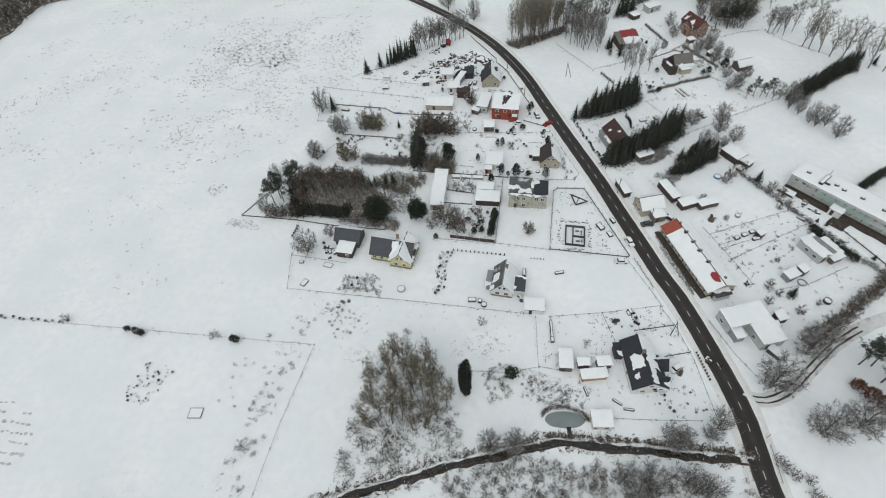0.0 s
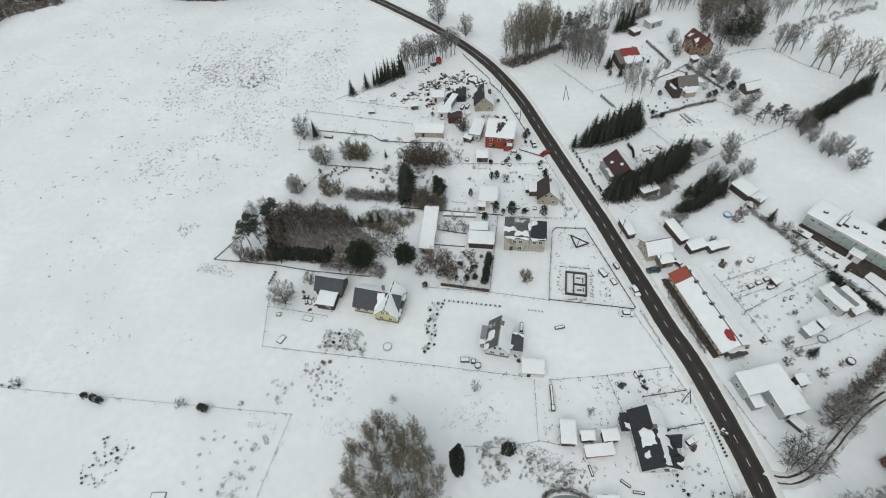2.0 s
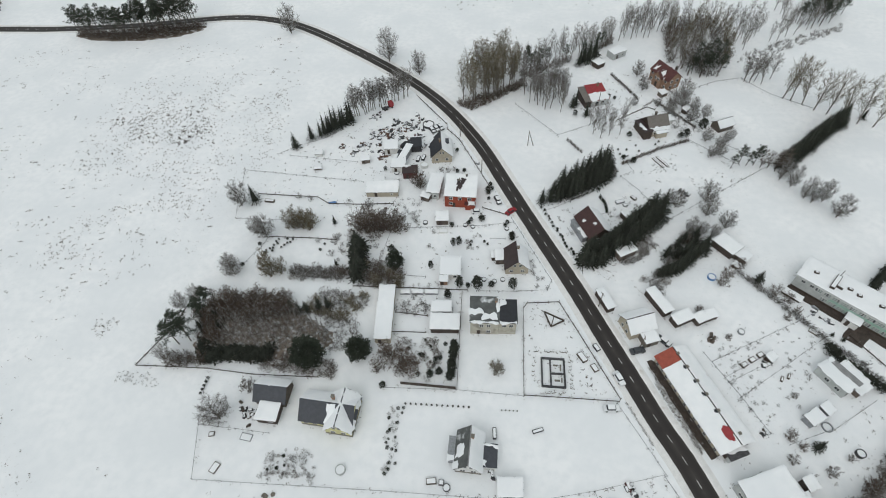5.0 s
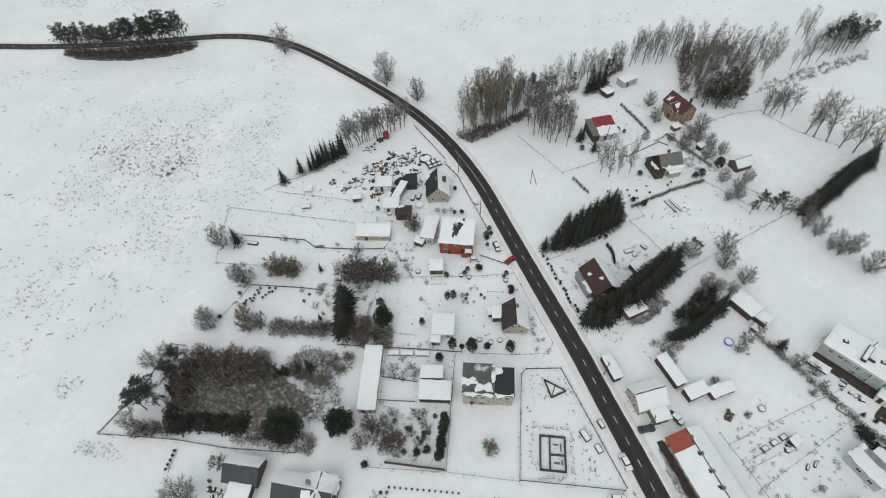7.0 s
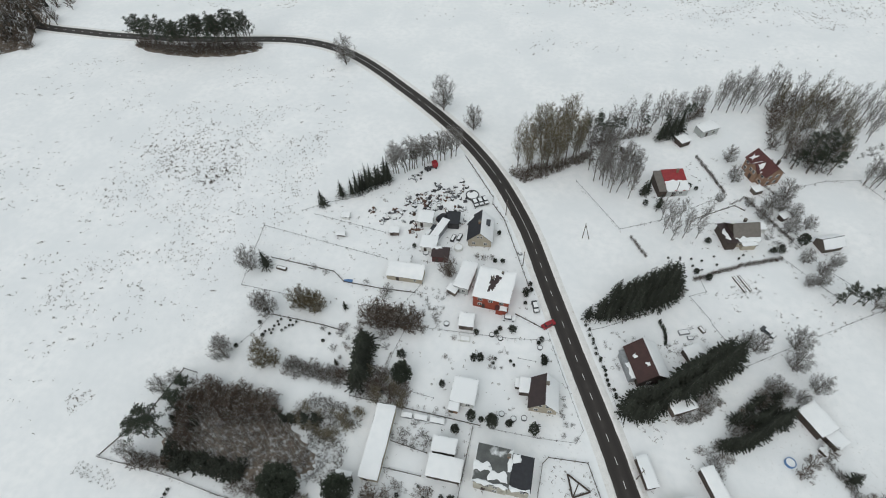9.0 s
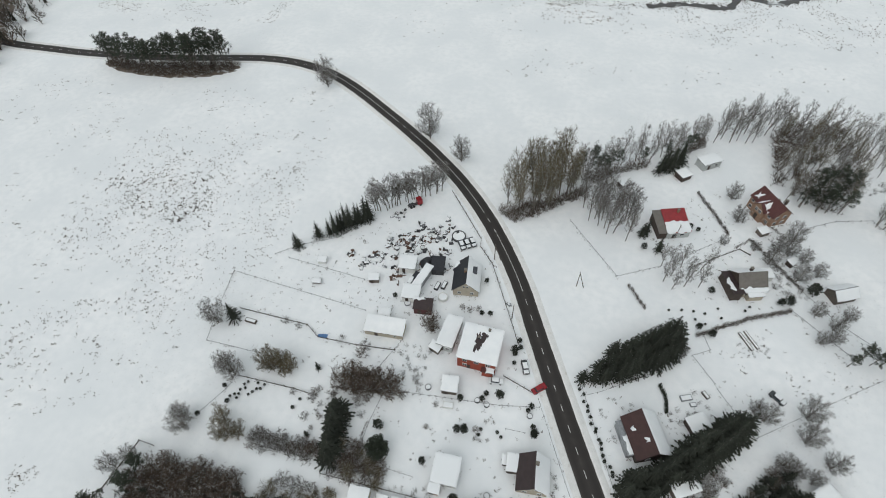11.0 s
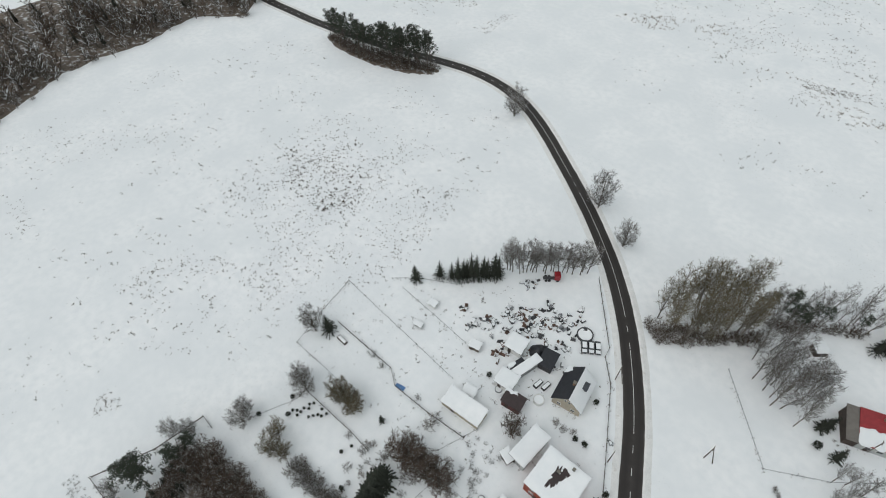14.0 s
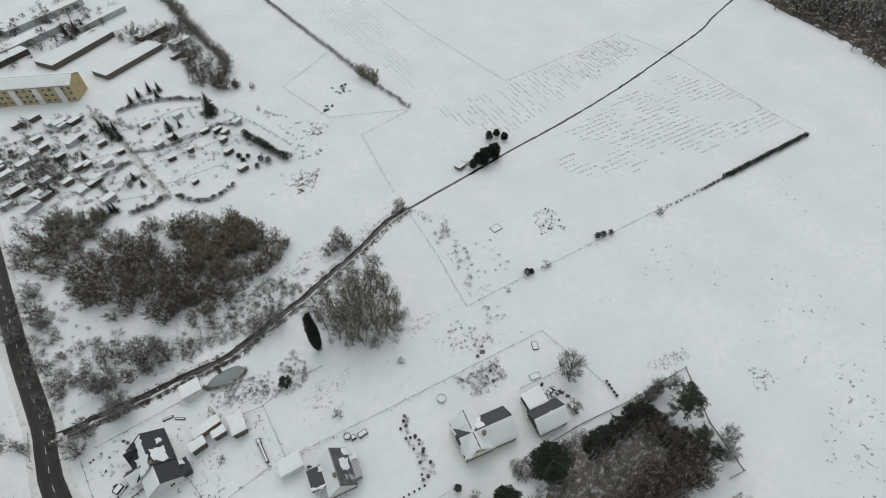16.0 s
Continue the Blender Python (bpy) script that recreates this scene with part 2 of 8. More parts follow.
def part(name, me, parent, label=""):
    ob = new(name, me)
    ob.parent = parent
    return tagged(ob, label)


def solid(name, me, label, category, kind="", group="", m=None):
    ob = new(name, me)
    if m is not None:
        ob.matrix_basis = m
    return tagged(ob, label, category, group, kind)


def box_data(cx, cy, z0, lx, ly, h, turn=0.0, bevel=0.0, taper=1.0):
    """Corners and faces of a box with its vertical edges and top rim taken off by the bevel."""
    c, s = math.cos(radians(turn)), math.sin(radians(turn))
    rings = []
    layers = [(z0, 1.0, 0), (z0 + h - bevel, taper, 0)]
    if bevel:
        layers.append((z0 + h, taper, bevel))
    for z, k, inset in layers:
        ring = []
        hx, hy = lx / 2 * k - inset, ly / 2 * k - inset
        b = min(bevel, hx * 0.5, hy * 0.5)
        pts = [(-hx, -hy), (hx, -hy), (hx, hy), (-hx, hy)]
        if bevel:
            pts = [(-hx + b, -hy), (hx - b, -hy), (hx, -hy + b), (hx, hy - b), (hx - b, hy), (-hx + b, hy), (-hx, hy - b), (-hx, -hy + b)]
        for px, py in pts:
            ring.append((cx + px * c - py * s, cy + px * s + py * c, z))
        rings.append(ring)
    n = len(rings[0])
    verts = [v for ring in rings for v in ring]
    faces = [tuple(reversed(range(n))), tuple(range(len(verts) - n, len(verts)))]
    for k in range(len(rings) - 1):
        faces += [(k * n + i, k * n + (i + 1) % n, (k + 1) * n + (i + 1) % n, (k + 1) * n + i) for i in range(n)]
    return verts, faces


def joined(*pieces):
    verts, faces = [], []
    for v, f in pieces:
        k = len(verts)
        verts += v
        faces += [tuple(i + k for i in face) for face in f]
    return verts, faces


def box_mesh(name, material, *args, **kw):
    return mesh_of(name, *box_data(*args, **kw), material)


def tube_data(a, b, ra, rb, sides=6):
    a, b = Vector(a), Vector(b)
    d = (b - a).normalized()
    u = d.orthogonal().normalized()
    w = d.cross(u)
    verts = []
    for p, r in ((a, ra), (b, rb)):
        verts += [tuple(p + r * (math.cos(t) * u + math.sin(t) * w)) for t in (2 * math.pi * i / sides for i in range(sides))]
    faces = [(i, (i + 1) % sides, sides + (i + 1) % sides, sides + i) for i in range(sides)]
    return verts, faces + [tuple(reversed(range(sides))), tuple(range(sides, 2 * sides))]


def smooth_line(points, step=3.0):
    """A gliding line through points, with a vertex about every step metres."""
    p = [Vector((*q, 0)) if len(q) == 2 else Vector(q) for q in points]
    p = [2 * p[0] - p[1]] + p + [2 * p[-1] - p[-2]]
    out = []
    for k in range(1, len(p) - 2):
        n = max(1, round((p[k + 1] - p[k]).length / step))
        for i in range(n):
            t = i / n
            a, b, c, d = p[k - 1 : k + 3]
            out.append(0.5 * (2 * b + (c - a) * t + (2 * a - 5 * b + 4 * c - d) * t**2 + (3 * b - a - 3 * c + d) * t**3))
    return out + [p[-2]]


def sides_of(line):
    out = []
    for k, q in enumerate(line):
        d = (line[min(k + 1, len(line) - 1)] - line[max(k - 1, 0)]).normalized()
        out.append(Vector((-d.y, d.x, 0)))
    return out


def ribbon(name, line, profile, material, uv=False, wobble=0.0, seed=3.0):
    """A strip along a line; profile: pairs of offset to the left and height."""
    left = sides_of(line)
    m = len(profile)
    verts, faces, across = [], [], []
    for k, (q, n) in enumerate(zip(line, left)):
        for j, (o, z) in enumerate(profile):
            w = wobble * noise.noise(Vector((q.x * 0.35, q.y * 0.35, seed + j)))
            verts.append((q.x + n.x * (o + w), q.y + n.y * (o + w), z * (1 + (0.9 * noise.noise(Vector((q.x * 0.5, q.y * 0.5, seed))) if wobble else 0))))
            across.append(j / (m - 1))
    for k in range(len(line) - 1):
        faces += [(k * m + j + 1, k * m + j, (k + 1) * m + j, (k + 1) * m + j + 1) for j in range(m - 1)]
    me = mesh_of(name, verts, faces, material, True)
    if uv:
        layer = me.uv_layers.new(name="UVMap")
        for loop in me.loops:
            layer.data[loop.index].uv = (across[loop.vertex_index], loop.vertex_index / m)
    return me


# ---- ground, road, ditch ----
def ground_mesh():
    """One sheet to the horizon: fine over the village, coarse beyond."""
    xs = [-2500, -1200, -700] + list(range(-420, 301, 8)) + [600, 1200, 2500]
    ys = [-2500, -1200, -600] + list(range(-260, 541, 8)) + [800, 1400, 2500]
    verts = []
    for y in ys:
        for x in xs:
            far = max(0, abs(x + 60) - 380, abs(y - 140) - 420)
            verts.append((x, y, 0.0 if not far else -0.02 * far**0.5))
    n = len(xs)
    faces = [(j * n + i, j * n + i + 1, (j + 1) * n + i + 1, (j + 1) * n + i) for j in range(len(ys) - 1) for i in range(n - 1)]
    return mesh_of("ground", verts, faces, SNOW, True)


ground = solid("ground", ground_mesh(), "flat fields and gardens under fresh snow", "ground", "structure")

ROAD_SOUTH = [(90, -70), (83.5, -35), (77.5, -2.4), (73.5, 20), (69.7, 39.6), (66.3, 55), (64.4, 64), (63.7, 71), (62.5, 80.6), (60.2, 89.2), (57.7, 96.7), (54.4, 106.3), (50.9, 115), (46.7, 123.5), (42.0, 134.9)]
ROAD_MID = [(36.4, 148.0), (29.6, 164.3), (21.0, 183), (14.8, 196.6), (10.2, 207), (6.3, 215.8), (2.2, 225.2), (-2.4, 234.3), (-7.8, 243.6), (-13.6, 252.5), (-20.5, 261.6), (-28.6, 270.8), (-37.4, 279.4), (-47.2, 288.2), (-57.8, 296.8)]
ROAD_NORTH = [(-68.2, 304.9), (-79, 313.1), (-90.5, 321), (-101, 326.9), (-111, 330.6), (-122, 333), (-136, 333.4), (-151, 331.2), (-188, 323.8), (-226.8, 320), (-250, 319.6), (-275, 320), (-306, 325), (-345, 337), (-400, 350)]
road_line = smooth_line(ROAD_SOUTH + ROAD_MID + ROAD_NORTH, 2.5)
road = solid("road", ribbon("road", road_line, [(2.85, 0.03), (1.5, 0.05), (0, 0.06), (-1.5, 0.05), (-2.85, 0.03)], ASPHALT, True), "wet dark asphalt village road cleared of snow", "road", "structure")
for name, side in (("snow_bank_west", 1), ("snow_bank_east", -1)):
    prof = [(side * 2.65, 0.0), (side * 2.9, 0.14), (side * 3.3, 0.20), (side * 3.9, 0.10), (side * 4.6, 0.0)]
    if side < 0:
        prof.reverse()
    solid(name, ribbon(name, road_line, prof, BERM, wobble=0.16, seed=side * 7), "low ploughed bank of dirty snow along the road", "snow bank", "structure")

# Painted centre line: short dashes on the straight, a long line in the bends.
length_along = [0.0]
for a, b in zip(road_line, road_line[1:]):
    length_along.append(length_along[-1] + (b - a).length)


def on_road(s, offset=0.0):
    k = int(np.clip(np.searchsorted(length_along, s) - 1, 0, len(road_line) - 2))
    t = (s - length_along[k]) / (length_along[k + 1] - length_along[k])
    d = (road_line[k + 1] - road_line[k]).normalized()
    q = road_line[k].lerp(road_line[k + 1], t)
    return q + offset * Vector((-d.y, d.x, 0)), math.degrees(math.atan2(d.y, d.x))


dash = box_mesh("dash", PAINT, 0, 0, 0.058, 1.9, 0.15, 0.012)
stroke = box_mesh("stroke", PAINT, 0, 0, 0.058, 3.1, 0.14, 0.012)
s = 4.0
while s < length_along[-1] - 40:
    q, turn = on_road(s)
    bend = q.y > 224 and q.x > -112 and not 300 < (s % 61) * 10 < 420
    ob = part("road_dash", stroke if bend else dash, road)
    ob.matrix_basis = pose(q.x, q.y, 0, 0, 0, turn)
    s += 3.0 if bend else 5.6

side_line = smooth_line([(59.5, 88.5), (63, 85.8), (67, 84.8), (71, 85.8), (75.5, 88.8), (81.1, 94.6), (90.9, 104.4), (100.2, 111), (108, 115), (122, 120), (150, 128)], 2)
solid("side_road", ribbon("side_road", side_line, [(1.9, 0.012), (0, 0.03), (-1.9, 0.012)], TRACK, wobble=0.3), "narrow side road of driven snow and slush", "road", "structure")
for o in (0.75, -0.75):
    me = ribbon("wheel_rut", side_line[:26], [(o + 0.22, 0.042), (o, 0.046), (o - 0.22, 0.042)], EARTH, wobble=0.25, seed=o)
    part("wheel_rut", me, bpy.data.objects["side_road"])

STREAM = [(62.5, 68.6), (57.8, 68.8), (48.8, 68.2), (38.4, 68.0), (31.7, 67.6), (25, 67.3), (18.2, 66.9), (12.7, 65.4), (4.6, 62.4), (-0.7, 60.4), (-8.6, 57.6), (-13.7, 55.2), (-21.3, 51.6), (-28.9, 48.4), (-35, 45.4), (-43.7, 40.4), (-53.6, 37.2)]
stream_line = smooth_line(STREAM, 2)
stream = solid("stream", ribbon("stream", stream_line, [(0.85, 0.03), (0, 0.03), (-0.85, 0.03)], WATER, wobble=0.7), "narrow dark stream with open water between snowy banks", "stream", "structure")
for name, side in (("stream_bank_north", 1), ("stream_bank_south", -1)):
    prof = [(side * 0.6, 0.02), (side * 0.8, 0.2), (side * 1.0, 0.24), (side * 1.3, 0.0)]
    solid(name, ribbon(name, stream_line, prof, EARTH if side > 0 else SNOW, wobble=0.9, seed=side * 3), "uneven stream bank of dead grass and snow", "bank", "structure")
DITCH = [(-53.6, 37.6), (-67.6, 34.8), (-82.4, 32.0), (-103.2, 27.6), (-134.8, 21.9), (-172.5, 13.3), (-211, 2.2), (-243, -7.4), (-260.4, -15.2), (-280.8, -23), (-330, -42)]
ditch_line = smooth_line(DITCH, 2.5)
solid("ditch", ribbon("ditch", ditch_line, [(0.5, 0.02), (0, 0.05), (-0.5, 0.02)], WATER, wobble=0.35), "thin dark field ditch running between snowy plots", "ditch", "structure")
RIVER = [(-90, 421), (-30, 418), (10, 418), (22.9, 419), (39.4, 423), (61.4, 429), (79.8, 428), (88.4, 442), (104.7, 438), (128, 451), (153, 461), (200, 474), (260, 480)]
river_line = smooth_line(RIVER[4:], 2)
solid("river", ribbon("river", river_line, [(2.3, 0.03), (0, 0.03), (-2.3, 0.03)], RIVERWATER, wobble=2.6), "winding dark river with open water in snowy meadows", "river", "structure")

# Frozen pond with its short outflow.
pond_ring = []
for k in range(40):
    a = 2 * math.pi * k / 40
    r = 1 + 0.06 * noise.noise(Vector((math.cos(a) * 2, math.sin(a) * 2, 5)))
    px, py = 5.1 * r * math.cos(a), 2.2 * r * math.sin(a)
    pond_ring.append((18.7 + px * 0.985 - py * 0.12, 72.7 + px * 0.12 + py, 0.05))
solid("pond", mesh_of("pond", pond_ring, [tuple(range(40))], ICE), "small oval garden pond under grey ice", "pond", "structure")
solid("pond_outflow", ribbon("pond_outflow", smooth_line([(19.6, 71), (19.9, 69), (19.9, 67)], 1), [(0.55, 0.055), (-0.55, 0.055)], WATER), "short dark outflow from the pond to the stream", "ditch", "structure")

# ---- building kit ----


def snow_sheet(parent, p0, u, v, u0, u1, v0, v1, thick=0.16, jag=0.3, seed=0.0, name="snow_cover", material=None, label=""):
    """A slab of snow on a sloped rectangle p0 + a*u + b*v, with soft uneven edges."""
    p0, u, v = Vector(p0), Vector(u), Vector(v)
    n = u.cross(v).normalized()
    if n.z < 0:
        n = -n
    nu, nv = max(10, min(40, round(u.length * (u1 - u0) / 0.7))), 8
    ju, jv = jag / u.length, jag / v.length
    verts, faces = [], []
    for layer in (0, 1):
        for j in range(nv + 1):
            for i in range(nu + 1):
                a, b = i / nu, j / nv
                ea = u0 + (u1 - u0) * a
                eb = v0 + (v1 - v0) * b
                if jag:
                    rim = 1 if (i in (0, nu) or j in (0, nv)) else 0.4
                    ea += rim * ju * noise.noise(Vector((eb * v.length * 0.8, a * 3, seed)))
                    eb += rim * jv * 1.2 * noise.noise(Vector((ea * u.length * 0.8, b * 3, seed + 40)))
                rim = i in (0, nu) or j in (0, nv)
                if layer and rim:
                    ea += (0.5 - a) * 0.24 / u.length
                    eb += (0.5 - b) * 0.24 / v.length
                lift = 0.004 if not layer else thick * (0.55 if rim else 1.0) * (1 + 0.25 * noise.noise(Vector((a * 4, b * 4, seed))))
                verts.append(tuple(p0 + u * ea + v * eb + n * lift))
    m = (nu + 1) * (nv + 1)
    idx = lambda i, j, l: l * m + j * (nu + 1) + i
    for j in range(nv):
        for i in range(nu):
            faces.append((idx(i, j, 1), idx(i + 1, j, 1), idx(i + 1, j + 1, 1), idx(i, j + 1, 1)))
    for i in range(nu):
        faces += [(idx(i, 0, 0), idx(i + 1, 0, 0), idx(i + 1, 0, 1), idx(i, 0, 1)), (idx(i + 1, nv, 0), idx(i, nv, 0), idx(i, nv, 1), idx(i + 1, nv, 1))]
    for j in range(nv):
        faces += [(idx(0, j + 1, 0), idx(0, j, 0), idx(0, j, 1), idx(0, j + 1, 1)), (idx(nu, j, 0), idx(nu, j + 1, 0), idx(nu, j + 1, 1), idx(nu, j, 1))]
    return part(name, mesh_of(name, verts, faces, material or ROOF_SNOW, True), parent, label)


def turned(x, y, ox, oy, a):
    c, s = math.cos(radians(a)), math.sin(radians(a))
    return ox + x * c - y * s, oy + x * s + y * c


def slab(p0, u, v, thick):
    """A thin board over a sloped rectangle."""
    p0, u, v = Vector(p0), Vector(u), Vector(v)
    n = u.cross(v).normalized() * thick
    if n.z < 0:
        n = -n
    low = [p0, p0 + u, p0 + u + v, p0 + v]
    verts = [tuple(q - n) for q in low] + [tuple(q) for q in low]
    return verts, [(3, 2, 1, 0), (4, 5, 6, 7), (0, 1, 5, 4), (1, 2, 6, 5), (2, 3, 7, 6), (3, 0, 4, 7)]


def window(parent, x, y, z, w, h, turn, name="window", door=None):
    """A framed window (or a door leaf) set proud of a wall that faces turn - 90 degrees."""
    f = part("door" if door else name, box_mesh("frame", door or FRAME, 0, 0, 0, w, 0.14, h), parent)
    f.matrix_basis = pose(x, y, z, 0, 0, turn)
    if door:
        part("door_handle", box_mesh("handle", METAL, w * 0.38, -0.1, h * 0.48, 0.05, 0.08, 0.12), f)
        return f
    cols = 2 if w > 0.9 else 1
    for k in range(cols):
        pw = (w - 0.1 * (cols + 1)) / cols
        part("pane", box_mesh("pane", GLASS, -w / 2 + 0.1 + pw / 2 + k * (pw + 0.1), -0.05, 0.1, pw, 0.1, h - 0.2), f)
    return f


FOOTINGS = []


def gable(root, L, W, eave, ridge, wall, roof, at=(0, 0), turn=0.0, front=(), back=(), over=0.45, plinth=None, windows=(), roof_b=None, thick=0.16, gable_wall=None, cap_mat=None):
    """A block under a saddle roof. Its ridge runs along local x; front is the -y slope. front, back: patches of snow as
    (u0, u1, v0, v1), u along the ridge and v from eave to ridge. windows: (side, along, z, w, h), side f, b, l or r."""
    ox, oy = at
    FOOTINGS.append((root.matrix_basis.copy(), L, W, at, turn))
    w = W / 2
    pts = [(-w, 0), (w, 0), (w, eave), (0, ridge - 0.12), (-w, eave)]
    verts = []
    for x in (-L / 2, L / 2):
        for y, z in pts:
            verts.append((*turned(x, y, ox, oy, turn), z))
    faces = [(4, 3, 2, 1, 0), (5, 6, 7, 8, 9)] + [(i, (i + 1) % 5, 5 + (i + 1) % 5, 5 + i) for i in range(5)]
    body = part("wall", mesh_of("wall", verts, faces, wall), root)
    if gable_wall:
        for sx in (-1, 1):
            tri = [(*turned(sx * (L / 2 + 0.03), y, ox, oy, turn), z) for y, z in ((-w, eave), (w, eave), (0, ridge - 0.15))]
            inner = [(*turned(sx * (L / 2 - 0.05), y, ox, oy, turn), z) for y, z in ((-w, eave), (w, eave), (0, ridge - 0.15))]
            part("gable_cladding", mesh_of("gable_cladding", tri + inner, [(0, 1, 2), (5, 4, 3), (0, 3, 4, 1), (1, 4, 5, 2), (2, 5, 3, 0)], gable_wall), body)
    if plinth:
        part("plinth", box_mesh("plinth", plinth, ox, oy, 0, L + 0.14, W + 0.14, 0.7, turn), body)
    rise = (ridge - eave) / w
    for side, patches, mat in ((-1, front, roof), (1, back, roof_b or roof)):
        e = (-L / 2 - over, side * (w + over), eave - over * rise)
        p0 = Vector((*turned(e[0], e[1], ox, oy, turn), e[2] + 0.12))
        q = Vector((*turned(L / 2 + over, e[1], ox, oy, turn), e[2] + 0.12))
        r = Vector((*turned(e[0], 0, ox, oy, turn), ridge + 0.12))
        u, v = q - p0, r - p0
        rf = part("roof", mesh_of("roof", *slab(p0, u, v, thick), mat), root)
        for k, (u0, u1, v0, v1) in enumerate(patches):
            whole = u1 - u0 > 0.8 and v1 - v0 > 0.95
            snow_sheet(rf, p0, u, v, u0, u1, v0, v1, 0.16, 0.12 if whole else 0.75, seed=ox * 3.1 + oy + k * 7 + side * 2 + L)
    cap = joined(slab((*turned(-L / 2 - over, -0.14, ox, oy, turn), ridge + 0.14), Vector((*turned(L / 2 + over, -0.14, 0, 0, turn), 0)) - Vector((*turned(-L / 2 - over, -0.14, 0, 0, turn), 0)), Vector((*turned(0, 0.28, 0, 0, turn), 0)), 0.06))
    part("ridge_cap", mesh_of("ridge_cap", *cap, cap_mat or roof), root)
    for side, along, z, ww, hh in windows:
        if side in "fb":
            sy = -1 if side == "f" else 1
            x, y = turned(along * L / 2, sy * (w + 0.02), ox, oy, turn)
            a = turn + (0 if side == "f" else 180)
        else:
            sx = -1 if side == "l" else 1
            x, y = turned(sx * (L / 2 + 0.04), along * w, ox, oy, turn)
            a = turn + (270 if side == "l" else 90)
        window(root, x, y, z, ww, hh, a, door=DARKWOOD if hh >= 1.9 else None)
    return body


def chimney(root, x, y, z0, h, mat=BRICK, w=0.7):
    c = part("chimney", box_mesh("chimney", mat, x, y, z0, w, w, h), root)
    part("chimney_cap", box_mesh("chimney_cap", STONE, x, y, z0 + h, w + 0.2, w + 0.2, 0.1), c)


def flat(root, L, W, h, wall, at=(0, 0), turn=0.0, lean=0.25, snow=((0, 1, 0, 1),), roof=None, over=0.3, windows=(), door=True, open_front=False):
    """A block under a low lean-to roof that falls towards -y."""
    FOOTINGS.append((root.matrix_basis.copy(), L, W, at, turn))
    ox, oy = at
    hi, lo = h + lean / 2, h - lean / 2
    verts = []
    for x, y in ((-L / 2, -W / 2), (L / 2, -W / 2), (L / 2, W / 2), (-L / 2, W / 2)):
        verts.append((*turned(x, y, ox, oy, turn), 0))
    for x, y, z in ((-L / 2, -W / 2, lo), (L / 2, -W / 2, lo), (L / 2, W / 2, hi), (-L / 2, W / 2, hi)):
        verts.append((*turned(x, y, ox, oy, turn), z - 0.02))
    body = part("wall", mesh_of("wall", verts, [(3, 2, 1, 0), (4, 5, 6, 7), (0, 1, 5, 4), (1, 2, 6, 5), (2, 3, 7, 6), (3, 0, 4, 7)], wall), root)
    k = lean / W
    p0 = Vector((*turned(-L / 2 - over, -W / 2 - over, ox, oy, turn), lo - k * over + 0.14))
    u = Vector((*turned(L + 2 * over, 0, 0, 0, turn), 0))
    v = Vector((*turned(0, W + 2 * over, 0, 0, turn), k * (W + 2 * over)))
    rf = part("roof", mesh_of("roof", *slab(p0, u, v, 0.14), roof or SCRAP), root)
    for j, (u0, u1, v0, v1) in enumerate(snow):
        whole = u1 - u0 > 0.8 and v1 - v0 > 0.95
        snow_sheet(rf, p0, u, v, u0, u1, v0, v1, 0.18, 0.10 if whole else 0.75, seed=ox + oy * 1.7 + j * 5 + L)
    if door:
        x, y = turned(-L * 0.2, -W / 2 - 0.02, ox, oy, turn)
        window(root, x, y, 0.05, 0.95, min(1.95, lo - 0.2), turn, door=DARKWOOD)
    for side, along, z, ww, hh in windows:
        sy = -1 if side == "f" else 1
        if side in "fb":
            x, y = turned(along * L / 2, sy * (W / 2 + 0.02), ox, oy, turn)
            a = turn + (0 if side == "f" else 180)
        else:
            sx = -1 if side == "l" else 1
            x, y = turned(sx * (L / 2 + 0.02), along * W / 2, ox, oy, turn)
            a = turn + (270 if side == "l" else 90)
        window(root, x, y, z, ww, hh, a)
    return rf


def shed(x, y, ang, L, W, h, wall=WOOD, label="small wooden garden shed with a snowy roof", category="shed", name="shed", **kw):
    root = thing(name, x, y, ang, label, category)
    flat(root, L, W, h, wall, **kw)
    return root


def bald(root, x, y, rx, ry, z0, slope, mat, seed, label, ragged=0.7):
    """A ragged patch, bare sheet or laid-on shadow, on a snowed roof that rises with y by slope."""
    ring = []
    for k in range(44):
        a = 2 * math.pi * k / 44
        q = 1 + ragged * (noise.noise(Vector((math.cos(a) * 1.7, math.sin(a) * 1.7, seed))) + 0.6 * noise.noise(Vector((math.cos(a) * 5, math.sin(a) * 5, seed))))
        px, py = x + rx * q * math.cos(a), y + ry * q * math.sin(a)
        ring.append((px, py, z0 + slope * py + 0.35))
    me = bpy.data.meshes.new("bald_patch")
    me.from_pydata(ring, [], [tuple(range(44))])
    me.materials.append(mat)
    part("bald_patch", me, root, label)


ALL = (-0.005, 1.005, -0.01, 0.99)

